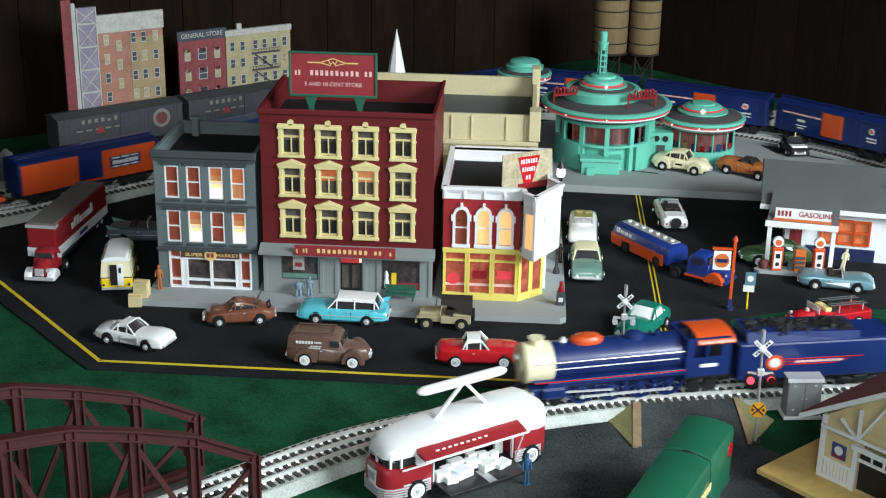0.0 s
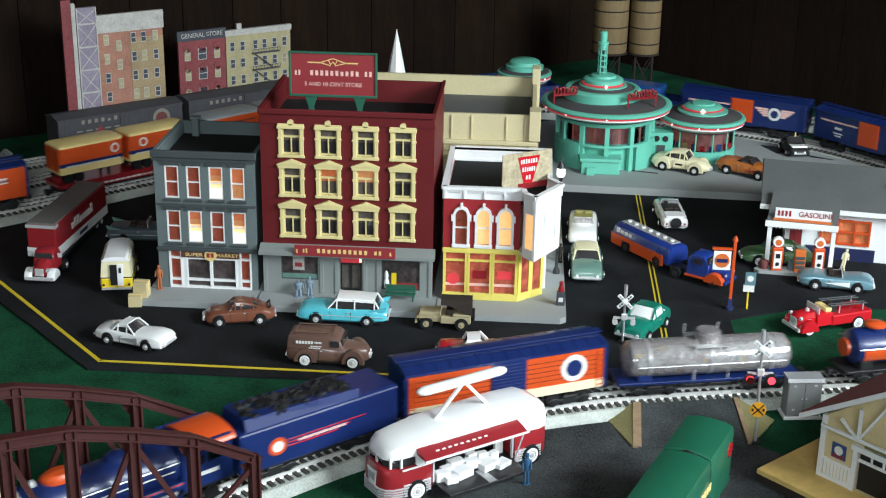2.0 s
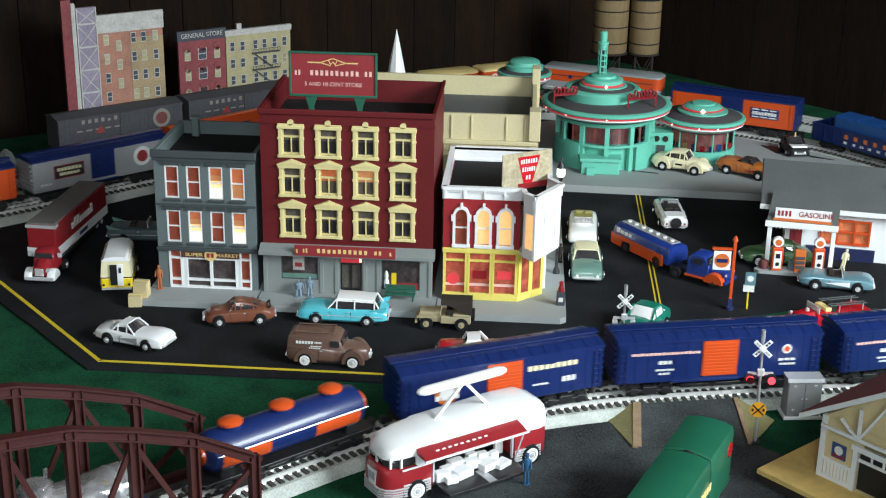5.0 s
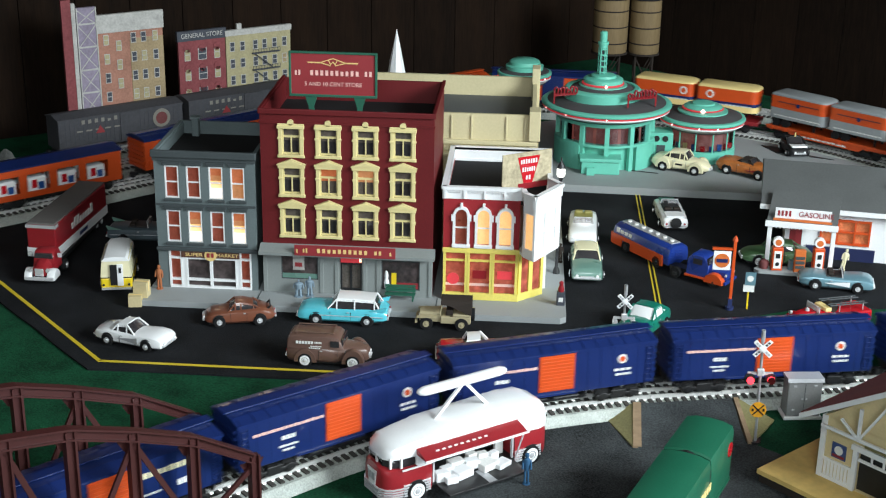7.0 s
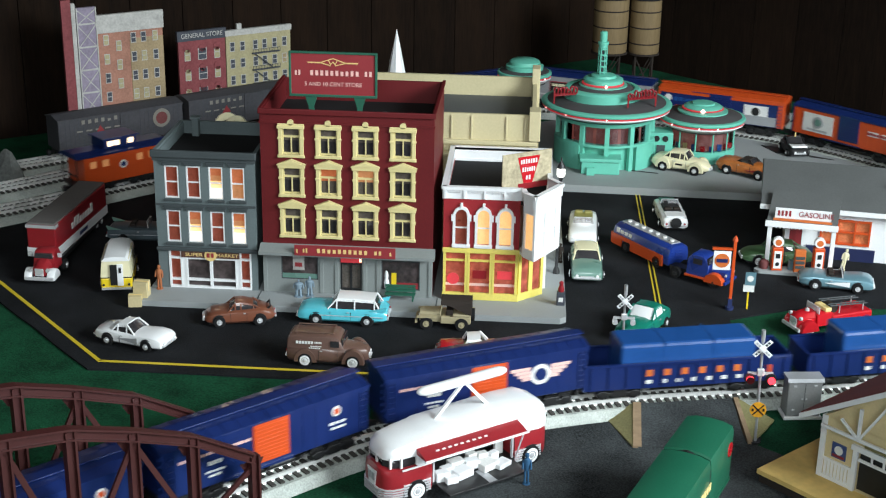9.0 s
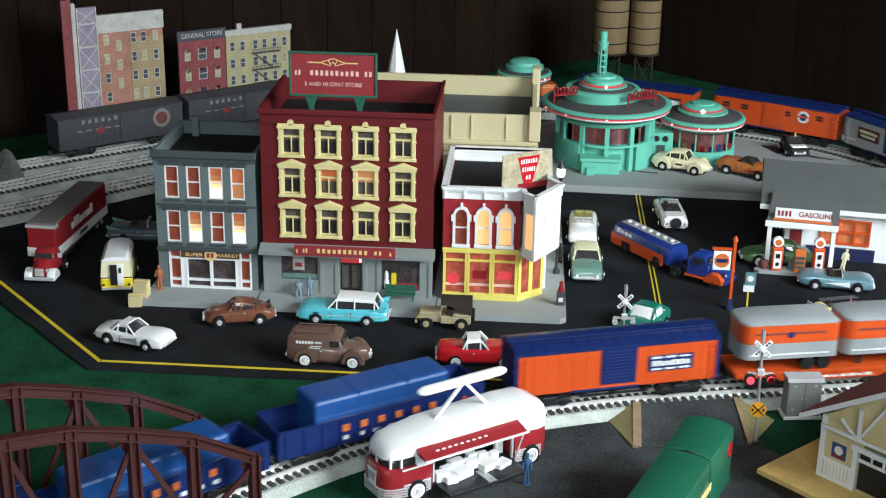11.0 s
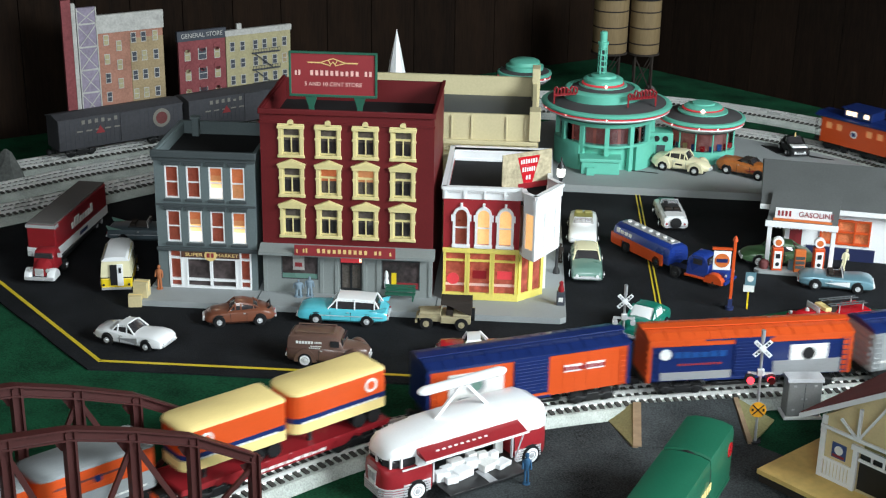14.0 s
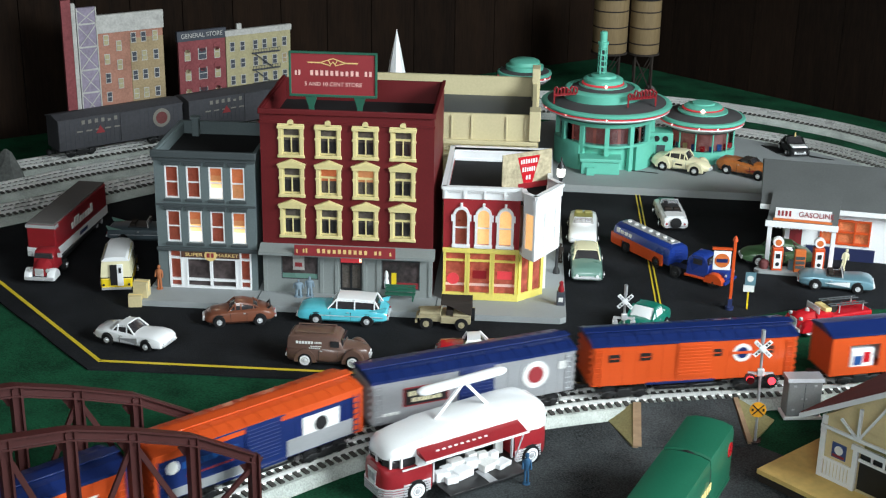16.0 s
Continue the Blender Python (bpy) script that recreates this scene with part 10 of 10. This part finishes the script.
part("sign_band", Shape().box(-0.002, 0.100, -0.0045, 0.003, 0.172, 0.190), CARD_DARK, fb, "dark sign band with pale words")
letters(fb, "GENERAL STORE", 0.0115, CARD_EDGE, pose(0.049, -0.0048, 0.181))
for j in range(4):
    for i, x in enumerate((0.018, 0.049, 0.080)):
        flat_window(fb, x, 0.136 - j * 0.036, 0.012 if i != 1 else 0.018, 0.022, CARD_CREAM if i != 1 else CARD_DARK)
        part("hood_mould", Shape().cyl((x, -0.0042, 0.158 - j * 0.036), 0.0075, 0.0011, "y", 14), CARD_RED, fb)
fc = thing("building_flat", pose(-0.3524, 0.9033, 0, 0, 0, 38), "printed card flat of a cream tenement with fire escapes", "backdrop flat", "backdrop flats")
part("cream_face", Shape().box(0.001, 0.142, -0.003, 0.003, 0.0, 0.205), CARD_CREAM, fc)
part("cornice", Shape().box(-0.001, 0.144, -0.005, 0.003, 0.200, 0.212), CARD_EDGE, fc)
part("chimney", Shape().box(0.026, 0.036, -0.002, 0.003, 0.212, 0.224), CARD_EDGE, fc)
for j in range(4):
    for i, x in enumerate((0.014, 0.036, 0.064, 0.084, 0.106, 0.128)):
        flat_window(fc, x, 0.166 - j * 0.036, 0.0105, 0.0205, CARD_DARK if rng.random() > 0.2 else CARD_TAN)
fe = Shape()
for j in range(4):
    z = 0.160 - j * 0.036
    fe.box(0.056, 0.116, -0.0085, -0.003, z - 0.003, z - 0.001)
    fe.box(0.056, 0.116, -0.0085, -0.0078, z + 0.006, z + 0.0068)
    fe.bar((0.060, -0.006, z - 0.002), (0.100, -0.006, z - 0.036), 0.001, 0.002)
    for k in range(11):
        fe.box(0.056 + k * 0.006, 0.0566 + k * 0.006, -0.0085, -0.0079, z - 0.001, z + 0.006)
part("fire_escape", fe, CARD_DARK, fc)


for flat, k in ((fa, 1.05), (fb, 1.07), (fc, 0.925)):
    for o in flat.children_recursive:
        o.data.transform(Matrix.Diagonal((1, 1, k * 1.067 if o.name.startswith(("tower", "shaft", "edge_strip")) else k, 1)))
        if o.matrix_basis.translation.z:
            o.location.z *= k


def reefer(m, label):
    c = thing("parked_freight_car", m, label, "rail car", "parked freight cars")
    part("body", Shape().box(-0.122, 0.122, -0.0275, 0.0275, 0.0155, 0.072, e=0.0015), REEFER, c)
    part("roof", Shape().loft([[(x, -0.029, 0.0725), (x, 0, 0.078), (x, 0.029, 0.0725), (x, 0.029, 0.0705), (x, -0.029, 0.0705)] for x in (-0.123, 0.123)]), REEFER, c)
    bd = Shape()
    for k in range(28):
        bd.box(-0.118 + k * 0.0085, -0.1174 + k * 0.0085, -0.0279, -0.0275, 0.017, 0.076)
    part("board_seams", bd, CARD_DARK, c)
    b1 = Shape()
    for i in range(6):
        b1.box(-0.078 + i * 0.0125, -0.0720 + i * 0.0125, -0.0284, -0.0278, 0.060, 0.067 if i != 4 else 0.064)
    part("lettering", b1, mat("faded_cream", (0.22, 0.21, 0.18), 0.7) if "faded_cream" not in bpy.data.materials else bpy.data.materials["faded_cream"], c)
    fcm = bpy.data.materials["faded_cream"]
    b2 = Shape()
    for i in range(5):
        b2.box(-0.088 + i * 0.018, -0.077 + i * 0.018, -0.0284, -0.0278, 0.046, 0.0485)
    part("small_lettering", b2, fcm, c)
    part("red_mark", Shape().loft([[(-0.052, y, 0.040), (-0.034, y, 0.040), (-0.043, y, 0.054)] for y in (-0.0286, -0.0279)]), SIGN_RED, c)
    e = part("emblem", Shape().cyl((0.078, -0.0286, 0.050), 0.0175, 0.0008, "y", 26), fcm, c, "faded round emblem")
    part("emblem_centre", Shape().cyl((0.078, -0.0291, 0.050), 0.0115, 0.0005, "y", 22), SHINGLE, e)
    part("door", Shape().box(-0.004, 0.030, -0.0290, -0.0278, 0.0165, 0.072), REEFER, c)
    part("underframe", Shape().box(-0.122, 0.122, -0.012, 0.012, 0.010, 0.0158), BLACK, c)
    for x in (-0.08, 0.08):
        bogie(c, x)
    couplers(c, 0.122)
    return c


def on_siding(s):
    q = siding.at(s)
    w = siding.way(s)
    return pose(q[0], q[1], RAIL_Z, 0, 0, math.degrees(math.atan2(w[1], w[0])))


reefer(on_siding(0.195), "weathered grey wooden freight car on the siding")
reefer(on_siding(0.452), "weathered grey freight car coupled behind another")
solid("grey_rock", Shape().loft([[(x * k + random.Random(i * 7 + j).uniform(-0.003, 0.003), y * k, z) for j, (x, y) in enumerate(((-0.034, -0.012), (-0.012, -0.024), (0.018, -0.022), (0.034, -0.006), (0.024, 0.016), (-0.012, 0.020)))] for i, (k, z) in enumerate(((1.0, 0.0), (0.80, 0.018), (0.52, 0.038), (0.22, 0.054), (0.06, 0.059)))]),
      ROCK, "grey cast rock beside the siding", "rock", m=pose(-0.655, 0.520, -0.001))

# wooden water tanks in the far corner
for x, r in ((0.414, 0.038), (0.489, 0.033)):
    wt = thing("water_tank", pose(x, 1.30, 0.0), "tan wooden water tank on dark braced legs", "water tank", "water tanks")
    part("tank", Shape().lathe([(r * 0.97, 0.095), (r, 0.10), (r, 0.21), (r * 0.97, 0.212)], (0, 0, 0), 28), TANK_TAN, wt, smooth=True)
    part("roof", Shape().lathe([(r * 1.08, 0.212), (r * 0.6, 0.232), (0, 0.246)], (0, 0, 0), 28), BLACK_ROOF, wt, smooth=True)
    for z in (0.115, 0.15, 0.185):
        part("hoop", Shape().lathe([(r, z), (r * 1.02, z + 0.0005), (r * 1.02, z + 0.0025), (r, z + 0.003)], (0, 0, 0), 28), CANVAS, wt)
    part("platform", Shape().cyl((0, 0, 0.091), r * 1.05, 0.004, "z", 24), CANVAS, wt)
    for a in (45, 135, 225, 315):
        p = (0.8 * r * math.cos(radians(a)), 0.8 * r * math.sin(radians(a)))
        q = (0.8 * r * math.cos(radians(a + 90)), 0.8 * r * math.sin(radians(a + 90)))
        part("leg", Shape().rod((*p, 0), (*p, 0.091), 0.0025), CANVAS, wt)
        part("brace", Shape().rod((*p, 0.01), (*q, 0.085), 0.0012).rod((*q, 0.01), (*p, 0.085), 0.0012), CANVAS, wt)
solid("grey_boulder", Shape().lathe([(0.010, 0), (0.014, 0.006), (0.012, 0.014), (0.006, 0.019), (0, 0.020)], (0.508, 1.30, 0.0), 9), ROCK, "pale grey rock behind the diner", "rock")
pat = Shape()
pat.prism([(0.516, -0.325), (0.548, -0.352), (0.606, -0.298), (0.602, -0.262), (0.548, -0.262)], -0.0005, 0.0022)
solid("grass_patch", pat, GRASS, "green flocked grass patch by the signal", "grass", "structure")


motions()
